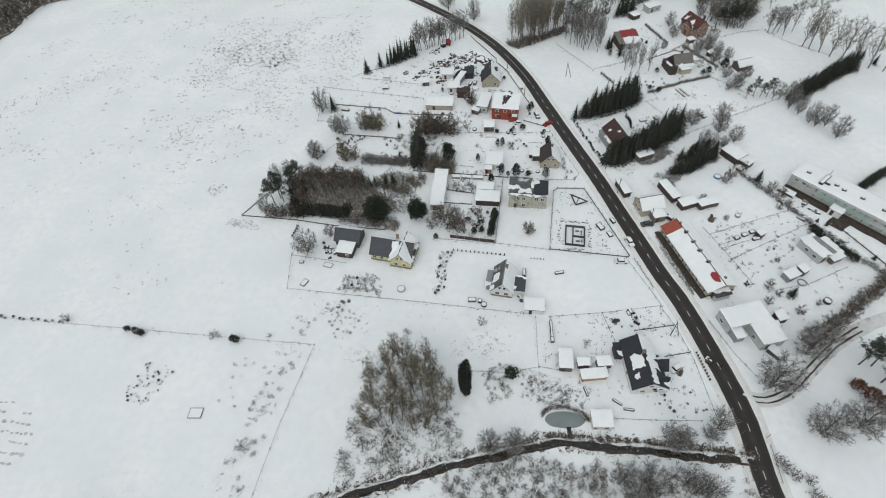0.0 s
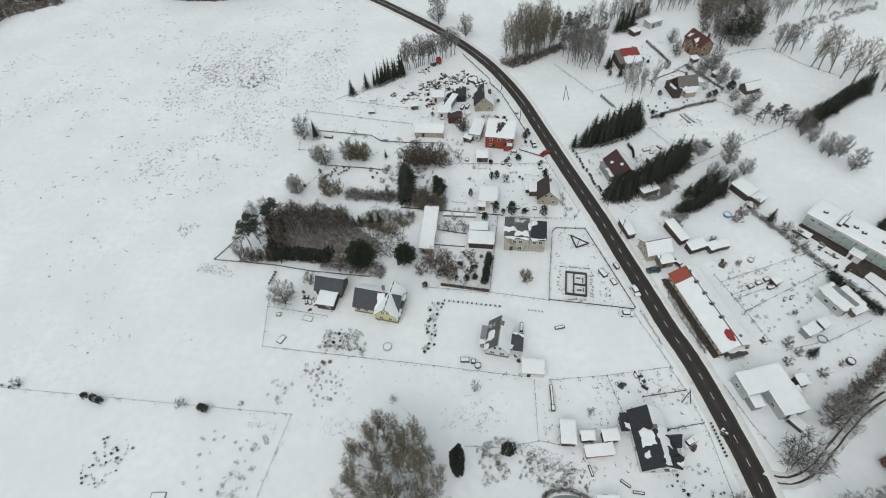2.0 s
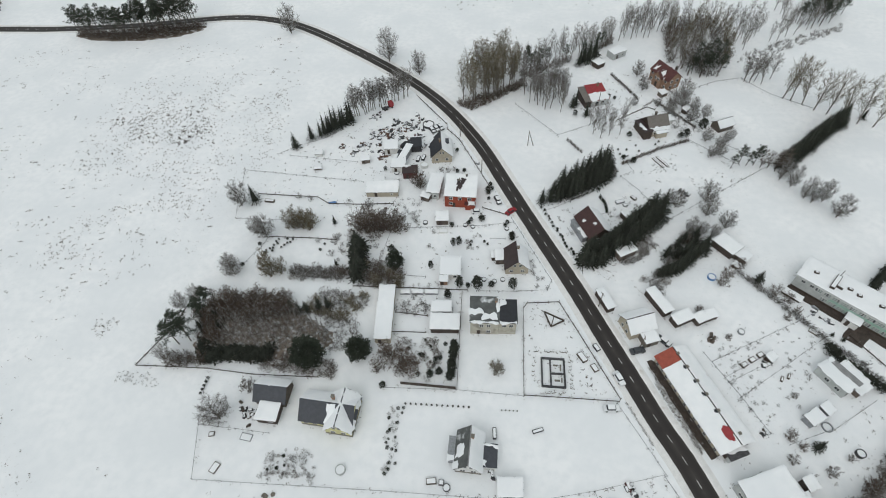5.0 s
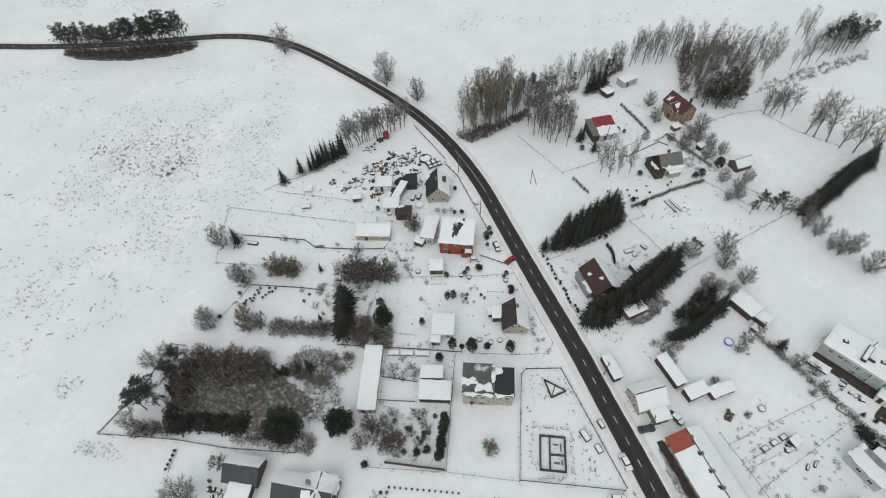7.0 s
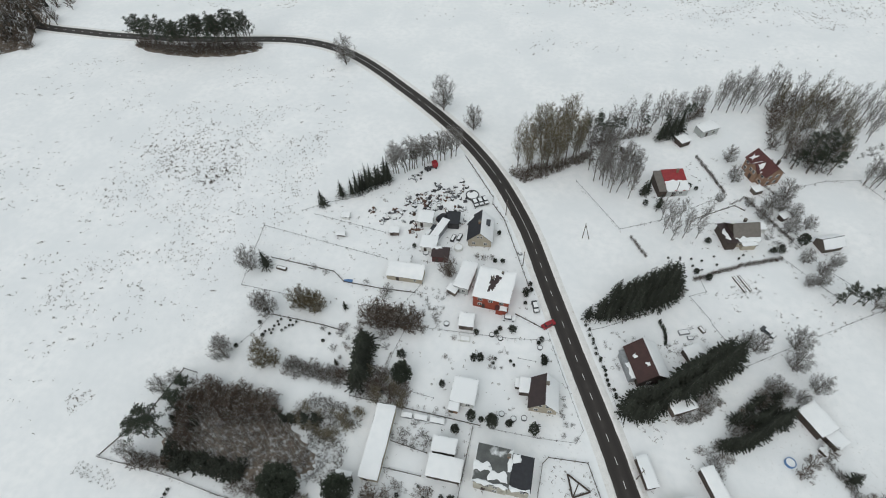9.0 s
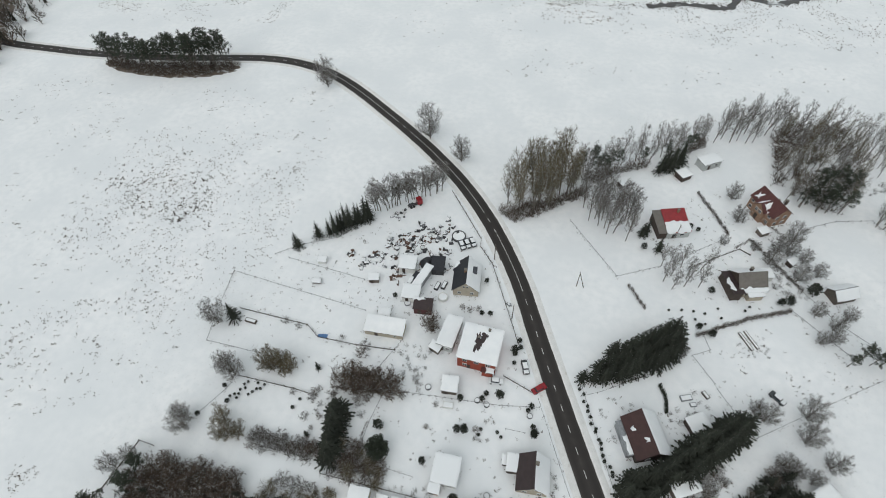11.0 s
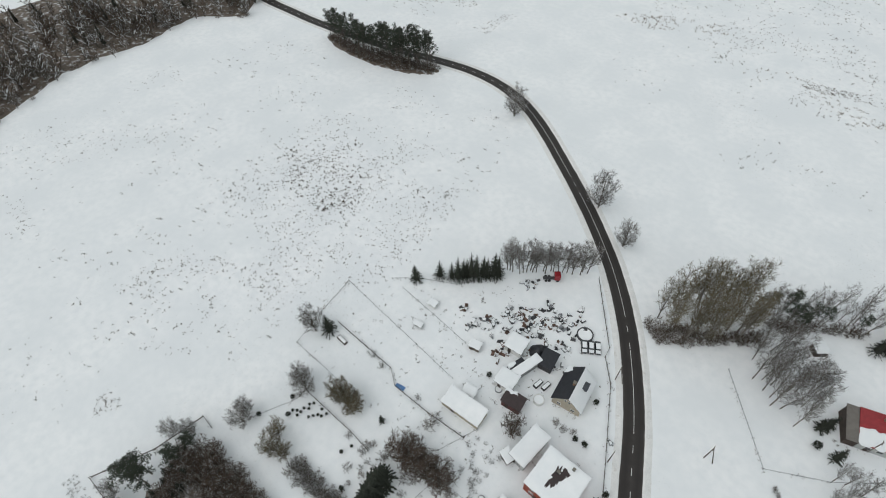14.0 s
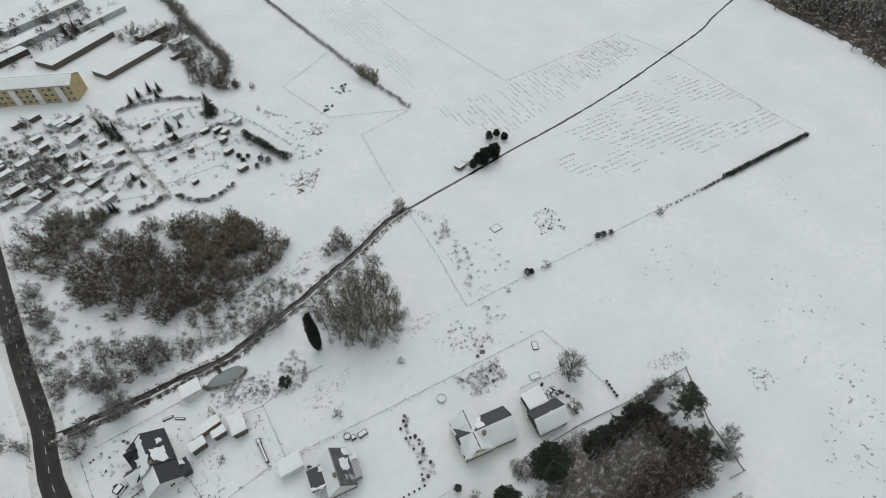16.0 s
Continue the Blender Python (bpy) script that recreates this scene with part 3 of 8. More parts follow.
# ---- houses west of the road, from south to north ----
# Black-roofed house by the pond.
h = thing("house", 37.5, 90.0, 10, "white house with black felt roofs and dormers half under snow", "house")
gable(h, 5.2, 7.6, 3.1, 5.8, WHITEWALL, BLACKROOF, at=(0.4, 3.7), turn=90, front=(ALL,), windows=(("r", 0.3, 1, 1.2, 1.2), ("b", 0.0, 1, 1.2, 1.2)))
gable(h, 8.6, 8.6, 3.3, 6.4, WHITEWALL, BLACKROOF, at=(0.8, -3.2), turn=90, front=((0.5, 1.0, 0.3, 1.0), (0.05, 0.5, 0.62, 1.0)), back=((0.55, 0.95, 0.3, 0.85), (0.28, 0.42, 0.3, 0.5)), windows=(("l", 0.4, 1, 1.2, 1.2), ("l", -0.4, 1, 1.2, 1.2), ("l", 0.0, 3.8, 1.0, 1.0), ("b", 0.2, 1, 1.1, 1.2)))
gable(h, 4.4, 3.6, 2.9, 5.0, WHITEWALL, BLACKROOF, at=(4.4, -0.6), turn=0, back=((0.0, 1.0, 0.0, 1.0),), windows=(("r", 0.0, 0.8, 1.6, 1.5),))
gable(h, 3.4, 3.0, 3.0, 5.2, WHITEWALL, BLACKROOF, at=(3.6, -5.8), turn=0, front=((0.3, 1.0, 0.0, 0.6),), windows=(("r", 0.0, 0.8, 1.4, 1.4),))
flat(h, 2.0, 3.4, 2.5, SCRAP, at=(-4.4, 4.2), roof=BLACKROOF, snow=((0.2, 1.0, 0.0, 0.4),), door=False)
chimney(h, 0.6, 1.0, 5.6, 1.4)
shed(18.5, 88.8, 4, 3.3, 5.4, 2.5, WOOD, "narrow grey board shed under thick snow")
shed(25.9, 85.6, 14, 6.6, 2.3, 2.0, ORANGEWOOD, "long open woodshed of fresh orange boards under snow", "woodshed", "woodshed", door=False)
shed(28.6, 89.4, 14, 3.6, 2.3, 2.4, WOOD)
shed(23.2, 88.6, 10, 3.0, 1.9, 2.2, WOOD)
shed(27.4, 73.3, 8, 4.8, 3.9, 2.7, WHITEWALL, "white garden summerhouse beside the frozen pond", "summerhouse", "summerhouse", windows=(("f", 0.4, 0.9, 1.2, 1.0), ("f", -0.75, 0.9, 0.8, 1.0)), door=False)

# White house with a grey sheet roof.
h = thing("house", -0.2, 112.6, -3, "white house with a half-snowed grey and charcoal roof", "house")
gable(h, 8.6, 6.2, 3.0, 6.8, WHITEWALL, GREYROOF, turn=90, back=((0.28, 0.62, 0.10, 0.66), (0.0, 0.2, 0.0, 0.3)), front=(ALL,), plinth=STONE, windows=(("l", 0.42, 1.1, 1.3, 1.2), ("l", -0.42, 1.1, 1.3, 1.2), ("l", 0.22, 3.8, 0.9, 1.1), ("l", -0.22, 3.8, 0.9, 1.1)), roof_b=OLDROOF)
flat(h, 4.0, 5.0, 2.9, WHITEWALL, at=(4.4, -0.6), turn=2, roof=SLATE, snow=((-0.01, 0.4, -0.01, 0.35), (-0.01, 1.0, 0.86, 1.0)), door=False)
flat(h, 1.5, 5.4, 2.3, METAL, at=(-4.2, 0.2), roof=METAL, snow=((0.1, 0.9, 0.0, 0.3),), door=False)
chimney(h, 0.5, 2.0, 6.0, 1.5)
shed(9.4, 105.1, 3, 5.4, 3.8, 2.5, WHITEWALL, "white garden garage with a thick snow cap", "garage", "garage")

# Yellow house and its garage.
h = thing("house", -36.2, 121.0, -5, "yellow rendered house with a charcoal roof partly snowed", "house")
gable(h, 13.4, 7.8, 3.0, 6.4, YELLOW, SLATE, front=((0.50, 0.66, -0.01, 0.95),), back=(ALL,), plinth=STONE, windows=(("f", -0.8, 1.1, 1.2, 1.2), ("f", -0.45, 1.1, 1.2, 1.2), ("l", 0.3, 1.1, 1.1, 1.2), ("l", -0.3, 1.1, 1.1, 1.2), ("b", 0.3, 1.1, 1.2, 1.2)))
gable(h, 9.4, 6.8, 3.0, 6.7, YELLOW, SLATE, at=(3.6, -0.6), turn=90, front=((0.0, 0.36, 0.0, 1.0), (0.30, 1.0, 0.45, 1.0), (0.62, 1.0, 0.0, 0.6)), back=(ALL,), plinth=STONE, windows=(("l", 0.4, 1.1, 1.2, 1.2), ("l", -0.4, 1.1, 1.2, 1.2), ("l", 0.22, 3.9, 1.0, 1.1), ("l", -0.22, 3.9, 1.0, 1.1), ("f", -0.3, 1.1, 1.2, 1.2)))
chimney(h, 1.2, 1.5, 5.9, 1.5)
h = thing("garage", -52.4, 123.6, -3, "charcoal-roofed outbuilding beside the yellow house", "garage")
gable(h, 8.0, 6.2, 2.7, 5.2, WOOD, SLATE, at=(0, 1.4), back=(ALL,), windows=(("f", 0.5, 0.1, 1.2, 2.0),))
flat(h, 5.2, 4.4, 2.7, DARKWOOD, at=(0.6, -4.2), roof=DARKRED, windows=(("f", 0.4, 0.9, 1.2, 1.0),))

# Beige block and its yard.
h = thing("house", 5.0, 150.6, 1, "old beige two-storey block with a stained flat roof", "house")
flat(h, 7.8, 8.2, 6.3, BEIGE, at=(-2.5, 0), lean=0.3, roof=OLDROOF, snow=((-0.01, 0.42, 0.30, 0.52), (-0.01, 1.0, -0.01, 0.07), (0.88, 1.0, 0.45, 1.0), (0.45, 0.95, 0.12, 0.34)), windows=(("f", -0.2, 3.9, 1.2, 1.3), ("f", 0.3, 3.9, 1.2, 1.3), ("f", 0.3, 0.9, 1.2, 1.3), ("l", 0.3, 3.9, 1.1, 1.3), ("l", -0.4, 3.9, 1.1, 1.3)))
flat(h, 4.9, 7.4, 6.0, BEIGE, at=(3.95, -0.2), lean=0.25, roof=BLACKROOF, snow=((0.0, 0.45, 0.75, 1.0), (0.0, 1.0, -0.01, 0.06)), windows=(("f", -0.4, 3.8, 1.2, 1.3), ("f", 0.4, 3.8, 1.2, 1.3)), door=False)
chimney(h, 0.8, 2.6, 6.3, 1.3)
shed(-26.3, 150.8, 3, 4.4, 17.8, 3.0, CREAM, "long low cream barn with a smooth snow roof", "barn", "barn", lean=0.5)
shed(-10.1, 153.7, 3, 5.6, 3.3, 2.4, DARKWOOD, "dark board shed in a row under snow")
shed(-8.7, 148.5, 2, 8.0, 4.8, 2.6, DARKWOOD, "wide dark board shed in a row under snow")
h = thing("garden_house", -8.3, 168.4, 1, "small white garden house with a snowy roof", "garden house")
flat(h, 6.0, 6.2, 3.0, WHITEWALL, lean=0.8, windows=(("f", 0.5, 1, 1.2, 1.1),))
flat(h, 2.3, 2.8, 2.2, BRICK, at=(-1.9, -4.0))
shed(-31.8, 140.6, 3, 3.6, 2.6, 2.2, WOOD)
for x, y, L in ((-21.6, 159.4, 3.0), (-17.8, 159.6, 3.4), (-13.5, 159.8, 3.8)):
    shed(x, y, 3, L, 1.3, 0.8, METAL, "low snow-covered cold frame in a garden row", "cold frame", "cold_frame", lean=0.15, over=0.05, door=False)

# Brown-roofed house.
h = thing("house", 12.0, 172.2, 4, "cream house with a brown roof, one side snowed", "house")
gable(h, 7.6, 7.0, 2.9, 6.4, CREAM, BROWNROOF, turn=90, front=(ALL,), windows=(("l", 0.25, 3.7, 0.9, 1.0), ("l", -0.25, 3.7, 0.9, 1.0), ("l", 0.5, 1, 1.1, 1.1), ("l", -0.5, 1, 1.1, 1.1)))
flat(h, 2.6, 3.8, 2.5, WOOD, at=(-4.9, 2.0))
flat(h, 1.6, 2.0, 1.9, DARKWOOD, at=(-6.6, 2.6), door=False)
chimney(h, 0.5, 1.4, 5.6, 1.3, RUST)

# Orange-red house and the hall behind it.
h = thing("house", -6.6, 201.8, -2, "orange-red house with a flat snowed roof, brown bald patch", "house")
flat(h, 10.6, 10.4, 5.6, REDWALL, lean=0.7, roof=BROWNROOF, snow=((-0.003, 1.003, 0.0, 1.0),), windows=(("f", -0.6, 1.2, 1.3, 1.2), ("f", 0.0, 3.6, 1.3, 1.2), ("f", -0.6, 3.6, 1.3, 1.2), ("f", 0.6, 3.6, 1.3, 1.2)))
bald(h, -0.6, 0.2, 1.2, 2.9, 5.6, 0.7 / 10.4, BROWNROOF, 11, "brown roof sheet where the snow slid off", 0.9)
bald(h, 0.5, 2.2, 1.0, 0.9, 5.606, 0.7 / 10.4, BROWNROOF, 5, "brown roof sheet where the snow slid off", 0.9)
flat(h, 3.0, 1.6, 2.8, REDWALL, at=(3.4, -5.6), roof=DARKRED, snow=((0.3, 1.0, 0, 1),), door=False)
chimney(h, -0.8, 1.4, 5.6, 1.2, SCRAP, 0.6)
chimney(h, 1.6, 4.2, 5.8, 1.0, SCRAP, 0.55)
h = thing("hall", -16.1, 205.2, 0, "long grey workshop hall with a snow roof", "workshop")
flat(h, 4.4, 9.8, 3.4, GREYWALL, turn=-6, lean=0.3, windows=(("f", 0.4, 1.2, 1.2, 1.0),))
flat(h, 3.0, 2.2, 2.1, WOOD, at=(-3.0, -5.0), turn=-22)
shed(-12.5, 190.0, 5, 4.0, 4.0, 2.4, WOOD, "board garden shed with a deep snow cap")
shed(-34.9, 203.0, 3, 11.2, 4.6, 2.8, CREAM, "long cream barn with a snowed pent roof", "barn", "barn", lean=1.0, windows=(("f", 0.6, 0.9, 0.8, 0.7),))
shed(-36.6, 207.4, 10, 3.2, 2.6, 2.0, WHITEWALL)

# Cream gabled house by the scrap yard.
h = thing("house", -15.4, 224.8, 7, "cream gabled house, one roof slope charcoal, one snowed", "house")
gable(h, 9.6, 7.6, 3.2, 7.0, CREAM, BLACKROOF, turn=90, front=(ALL,), back=((0.86, 1.0, 0.0, 0.4),), windows=(("l", 0.14, 4.2, 0.7, 0.9), ("l", -0.14, 4.2, 0.7, 0.9), ("l", 0.5, 1, 1.1, 1.1), ("l", -0.5, 1, 1.1, 1.1)))
part("dormer_glass", box_mesh("dormer_glass", SLATE, 2.3, 1.2, 4.9, 1.5, 2.4, 0.75), h)
chimney(h, -0.4, -0.6, 6.6, 1.2)
shed(-35.0, 226.9, 5, 5.0, 4.9, 2.6, WHITEWALL, "white yard garage with a snow roof", "garage", "garage")
shed(-25.4, 228.2, 8, 3.8, 5.0, 2.9, SCRAP, "black-roofed open yard shelter clear of snow", "shelter", "shelter", roof=BLACKROOF, snow=(), door=False)
shed(-28.9, 222.9, -16, 2.2, 8.4, 2.7, METAL, "long snow-topped steel container standing askew", "container", "container")
shed(-31.4, 220.6, -16, 1.6, 6.0, 2.3, SCRAP, "narrow black lean-to along the container", "shelter", "shelter", roof=BLACKROOF, snow=((0.0, 0.5, 0.3, 0.6),), door=False)
shed(-30.8, 216.2, 4, 5.0, 4.6, 2.7, WHITEWALL, "white yard workshop with a snow roof", "workshop", "workshop")
shed(-26.0, 212.4, 6, 5.2, 3.6, 3.0, DARKRED, "dark red board hut with thin snow on the roof", "hut", "hut", snow=((0.0, 0.5, 0.75, 1.0),), roof=BROWNROOF)
shed(-44.0, 219.4, 12, 3.0, 2.2, 1.9, WOOD)
shed(-61.5, 214.5, 8, 2.6, 1.2, 0.9, WOOD, "low snow-covered rabbit hutch on legs", "hutch", "hutch", door=False, lean=0.15)
shed(-62.8, 222.6, 5, 2.6, 1.8, 1.5, WHITEWALL, "small white hen house under snow", "hen house", "hen_house", door=False)

# ---- east of the road, from south to north ----
h = thing("workshop", 67.0, 105.6, 21, "wide low workshop under a deep snow roof", "workshop")
flat(h, 12.0, 5.6, 3.8, GREYWALL, at=(1.2, 2.6), lean=0.3, windows=(("l", 0.2, 1.2, 1.4, 1.0), ("f", -0.8, 1.2, 1.2, 1.0)))
flat(h, 6.6, 6.8, 3.4, GREYWALL, at=(4.2, -3.4), lean=0.2, windows=(("l", 0.0, 1.0, 1.2, 1.0),))
flat(h, 2.6, 2.8, 2.6, METAL, at=(-3.0, -1.8), lean=0.2, door=False)
flat(h, 2.0, 3.6, 1.6, SCRAP, at=(4.0, -8.8), turn=24, lean=0.2, door=False)
flat(h, 2.2, 1.4, 2.0, DARKWOOD, at=(8.4, -1.4), lean=0.2, door=False)
shed(77.6, 110.4, 21, 2.6, 2.6, 2.3, DARKWOOD)
shed(84.6, 104.8, 40, 4.2, 3.0, 2.2, WOOD)

# Long terrace of flats.
h = thing("terraced_house", 57.9, 129.7, -67.3, "long low cream terrace with a snowed roof", "terraced house")
wins = [("f", -0.9 + k * 0.15, 0.9, 0.95, 1.3) for k in range(13)]
gable(h, 26.4, 9.0, 3.0, 5.0, CREAM, TERRACOTTA, front=((0.15, 1.004, -0.01, 0.985), ), back=((-0.004, 1.004, -0.01, 0.985),), over=0.5, plinth=EARTH, cap_mat=BROWNROOF, windows=wins + [("r", 0.3, 0.2, 1.2, 2.0), ("r", -0.45, 0.9, 1.1, 1.2)])
for x in (-11.4, -7.4, -3.2, 0.5, 5.0):
    chimney(h, x, 0.0, 4.6, 0.9, SCRAP, 0.55)
    if x > -11:
        # Black patch on the roof snow stands in for the chimney's shadow.
        bald(h, x - 0.2, -0.55, 0.55, 0.3, 5.02, 0.444, BLACKROOF, x, "black patch laid as a chimney's shadow", 0.6)
chimney(h, 11.2, 1.5, 4.0, 0.9, SCRAP, 0.55)
flat(h, 2.2, 4.6, 2.3, GREYWALL, at=(14.3, -0.6), lean=0.2, snow=((0.0, 0.6, 0.1, 1.0),))
bald(h, 10.3, -1.1, 1.9, 0.9, 5.02, 0.444, SCARLET, 2, "red roof sheet where the snow slid off", 0.25)
solid("terrace_strip", ribbon("terrace_strip", smooth_line([(47.7, 140.6), (52.6, 128.6), (58.2, 115.2)], 1), [(0.9, 0.03), (0, 0.06), (-0.9, 0.03)], EARTH, wobble=0.5), "bare brown strip of earth along the terrace wall", "path", "structure")

h = thing("house", 45.6, 151.0, 20, "small cream house with a snow-covered roof", "house")
gable(h, 7.4, 6.4, 3.4, 5.8, CREAM, BROWNROOF, front=(ALL,), back=(ALL,), windows=(("l", 0.35, 1, 1.0, 1.2), ("l", -0.35, 1, 1.0, 1.2), ("l", 0.0, 3.6, 0.9, 1.0), ("f", 0, 1, 1.1, 1.2)))
flat(h, 4.0, 3.8, 2.7, STONE, at=(1.0, -4.8), lean=0.3)
shed(37.9, 159.0, 23, 2.4, 6.9, 2.4, DARKWOOD, "dark roadside board shed under snow")
shed(53.3, 159.2, 27, 2.9, 8.7, 2.5, DARKWOOD, "long dark board shed under snow")
shed(58.7, 153.8, 27, 5.8, 3.0, 2.4, DARKWOOD)
shed(63.8, 154.0, 27, 3.4, 2.6, 2.2, WOOD)
shed(67.0, 155.4, 20, 3.4, 2.4, 2.0, WOOD)
shed(84.4, 126.3, 33, 4.2, 2.6, 2.2, METAL, "white garden hut under snow", "hut", "hut")
shed(88.2, 128.6, 33, 2.6, 2.4, 2.5, METAL, "taller white garden hut under snow", "hut", "hut")
shed(79.6, 142.6, 33, 2.4, 1.8, 1.9, DARKWOOD)
h = thing("cottage", 95.8, 138.2, 31, "weathered grey garden cottage with a grey and white roof", "cottage")
flat(h, 5.0, 8.2, 3.3, GREYWALL, at=(-1.9, 0.2), lean=-0.3, roof=GREYROOF, snow=((-0.01, 0.66, -0.01, 1.0), (0.6, 1.01, 0.9, 1.0)), windows=(("l", 0.2, 1.1, 1.3, 1.1), ("l", -0.5, 1.1, 1.3, 1.1)))
flat(h, 3.4, 6.6, 2.3, DARKWOOD, at=(2.4, -1.0), lean=0.3, door=False)
flat(h, 4.4, 1.6, 2.0, WOOD, at=(1.2, -4.9), lean=0.2, door=False)

# School: two storeys, rows of pale windows with green panels between.
h = thing("school", 93.7, 168.2, -42.5, "long two-storey grey school with a snowed flat roof", "school")
flat(h, 46.0, 9.2, 5.3, GREYWALL, at=(23.0, 4.6), lean=0.2, roof=METAL, snow=((-0.003, 1.003, 0.0, 1.0),), door=False)
part("plinth", box_mesh("plinth", DARKWOOD, 23.0, -0.06, 0, 46.0, 0.12, 0.75), h)
part("cornice", box_mesh("cornice", WHITEWALL, 23.0, -0.05, 4.85, 46.0, 0.1, 0.28), h)
for k in range(17):
    x = 6.6 + k * 2.32
    for z in (0.95, 3.25):
        if k == 0 and z < 2:
            continue
        f = part("window", box_mesh("frame", FRAME, 0, 0, 0, 1.95, 0.14, 1.35), h)
        f.matrix_basis = pose(x, -0.02, z)
        for c in range(3):
            for e in range(2):
                part("pane", box_mesh("pane", PALEGLASS if (k * 3 + c) % 4 else GLASS, -0.62 + c * 0.62, -0.05, 0.1 + e * 0.62, 0.5, 0.1, 0.5), f)
    if 2 <= k <= 8:
        part("panel", box_mesh("panel", GREENPANEL, x, -0.03, 2.32, 2.2, 0.1, 0.9), h)
        part("panel", box_mesh("panel", GREENPANEL, x - 1.15, -0.03, 1.2, 0.34, 0.1, 1.3), h)
for x in (2.2, 4.6):
    window(h, x, -0.02, 3.5, 1.2, 1.0, 0)
flat(h, 3.6, 2.6, 2.4, WHITEWALL, at=(17.4, -1.6), lean=0.1)
for k, x in enumerate((3.4, 12.4, 15.0, 20.6, 27.4, 33.0, 39.0)):
    part("roof_vent", box_mesh("roof_vent", DARKWOOD, x, 4.0 + 0.5 * (k % 2), 5.4, 1.3, 0.8, 0.6, 20), h)
    part("roof_vent", box_mesh("vent_hood", ROOF_SNOW, x, 4.0 + 0.5 * (k % 2), 6.0, 0.7, 0.4, 0.12, 20), h)
part("roof_hatch", mesh_of("roof_hatch", *joined(box_data(8.6, 4.2, 5.3, 1.3, 6.0, 0.9), box_data(9.6, 3.0, 5.3, 2.6, 0.7, 0.6), tube_data((8.6, 7.0, 6.0), (8.6, 7.0, 8.6), 0.10, 0.06)), DARKWOOD), h)
part("hatch_snow", box_mesh("hatch_snow", ROOF_SNOW, 8.6, 4.2, 6.2, 1.0, 5.4, 0.16, bevel=0.06), h)
solid("school_path", ribbon("school_path", smooth_line([(92.6, 167.3), (100.4, 160.2), (113.4, 148.3), (125, 137.6)], 2), [(1.5, 0.05), (0, 0.06), (-1.5, 0.05)], EARTH, wobble=0.4), "brown cleared path along the school wall", "path", "structure")
solid("school_yard", ribbon("school_yard", smooth_line([(107.4, 153.0), (105.2, 150.8), (103.6, 149.0)], 1), [(2.6, 0.06), (0, 0.07), (-2.6, 0.06)], EARTH, wobble=0.4), "brown cleared yard at the school entrance", "path", "structure")
shed(92.8, 164.0, -42, 5.0, 1.8, 1.0, DARKWOOD, "dark low lean-to store beside the school", "store", "store", door=False)

# Dark red house between the spruces.
h = thing("house", 37.6, 187.6, 22, "dark house with a dark red roof, one slope snowed", "house")
gable(h, 10.2, 8.2, 3.2, 6.4, DARKWOOD, MAROONROOF, turn=90, front=(ALL,), back=((0.62, 0.70, 0.25, 0.42), (0.3, 0.36, 0.75, 0.85)), windows=(("l", 0.3, 1, 1.2, 1.2), ("b", 0.2, 1, 1.2, 1.2), ("b", -0.5, 1, 1.2, 1.2)))
flat(h, 1.6, 8.0, 2.5, METAL, at=(-5.0, 0.4), roof=METAL, snow=((0.3, 1, 0, 0.6),), door=False)
shed(46.2, 178.2, 30, 6.2, 4.2, 2.7, WOOD, "board outbuilding under snow among spruces")
shed(78.5, 181.6, -53, 7.2, 4.8, 2.8, DARKWOOD, "long low outbuilding under snow by the meadow", "outbuilding", "outbuilding", lean=0.4)
shed(82.2, 177.8, -47, 4.0, 3.4, 2.2, WOOD)
shed(79.6, 174.4, -47, 1.8, 1.4, 1.4, WOOD)
shed(50.4, 194.2, -60, 3.6, 4.6, 2.3, DARKWOOD, "half-open black woodshed under snow")

# Houses up the slope.
h = thing("cabin", 46.4, 262.2, 17, "grey cabin with a bright red and snowed roof", "cabin")
flat(h, 7.4, 8.6, 3.8, GREYWALL, at=(0.8, 0), lean=1.8, roof=SCARLET, snow=((-0.01, 1.01, -0.01, 0.46),), windows=(("f", 0.3, 1.2, 1.4, 1.0), ("f", -0.4, 1.2, 1.4, 1.0)))
flat(h, 2.6, 8.6, 3.6, DARKWOOD, at=(-4.4, 0), lean=1.4, roof=UMBERROOF, snow=(), door=False)
chimney(h, 2.2, 3.0, 4.6, 1.4, BRICK, 0.6)
h = thing("house", 77.9, 276.0, -61, "tan brick house with a dark red hipped roof", "house")
gable(h, 10.8, 7.0, 5.0, 8.0, BRICK, DARKRED, front=((0.10, 0.24, 0.2, 0.6), (0.55, 0.8, 0.0, 0.12)), back=((0.1, 0.3, 0.3, 0.6),), windows=[("f", a, z, 1.2, 1.3) for a in (-0.75, -0.4, 0.4, 0.75) for z in (0.8, 3.3)] + [("r", a, z, 1.2, 1.3) for a in (-0.4, 0.4) for z in (0.8, 3.3)])
gable(h, 6.2, 4.6, 5.0, 7.2, BRICK, DARKRED, at=(0.4, -1.8), turn=90, front=((0.2, 0.7, 0.3, 0.8),), back=((0.1, 0.8, 0.3, 0.9),), windows=(("l", 0.35, 3.3, 1.1, 1.3), ("l", -0.35, 3.3, 1.1, 1.3), ("l", 0.0, 0.3, 1.2, 2.1)))
chimney(h, 3.0, 1.6, 7.2, 1.8, DARKWOOD)
h = thing("cottage", 66.8, 242.0, 17, "cream cottage with an umber roof and dark timber sides", "cottage")
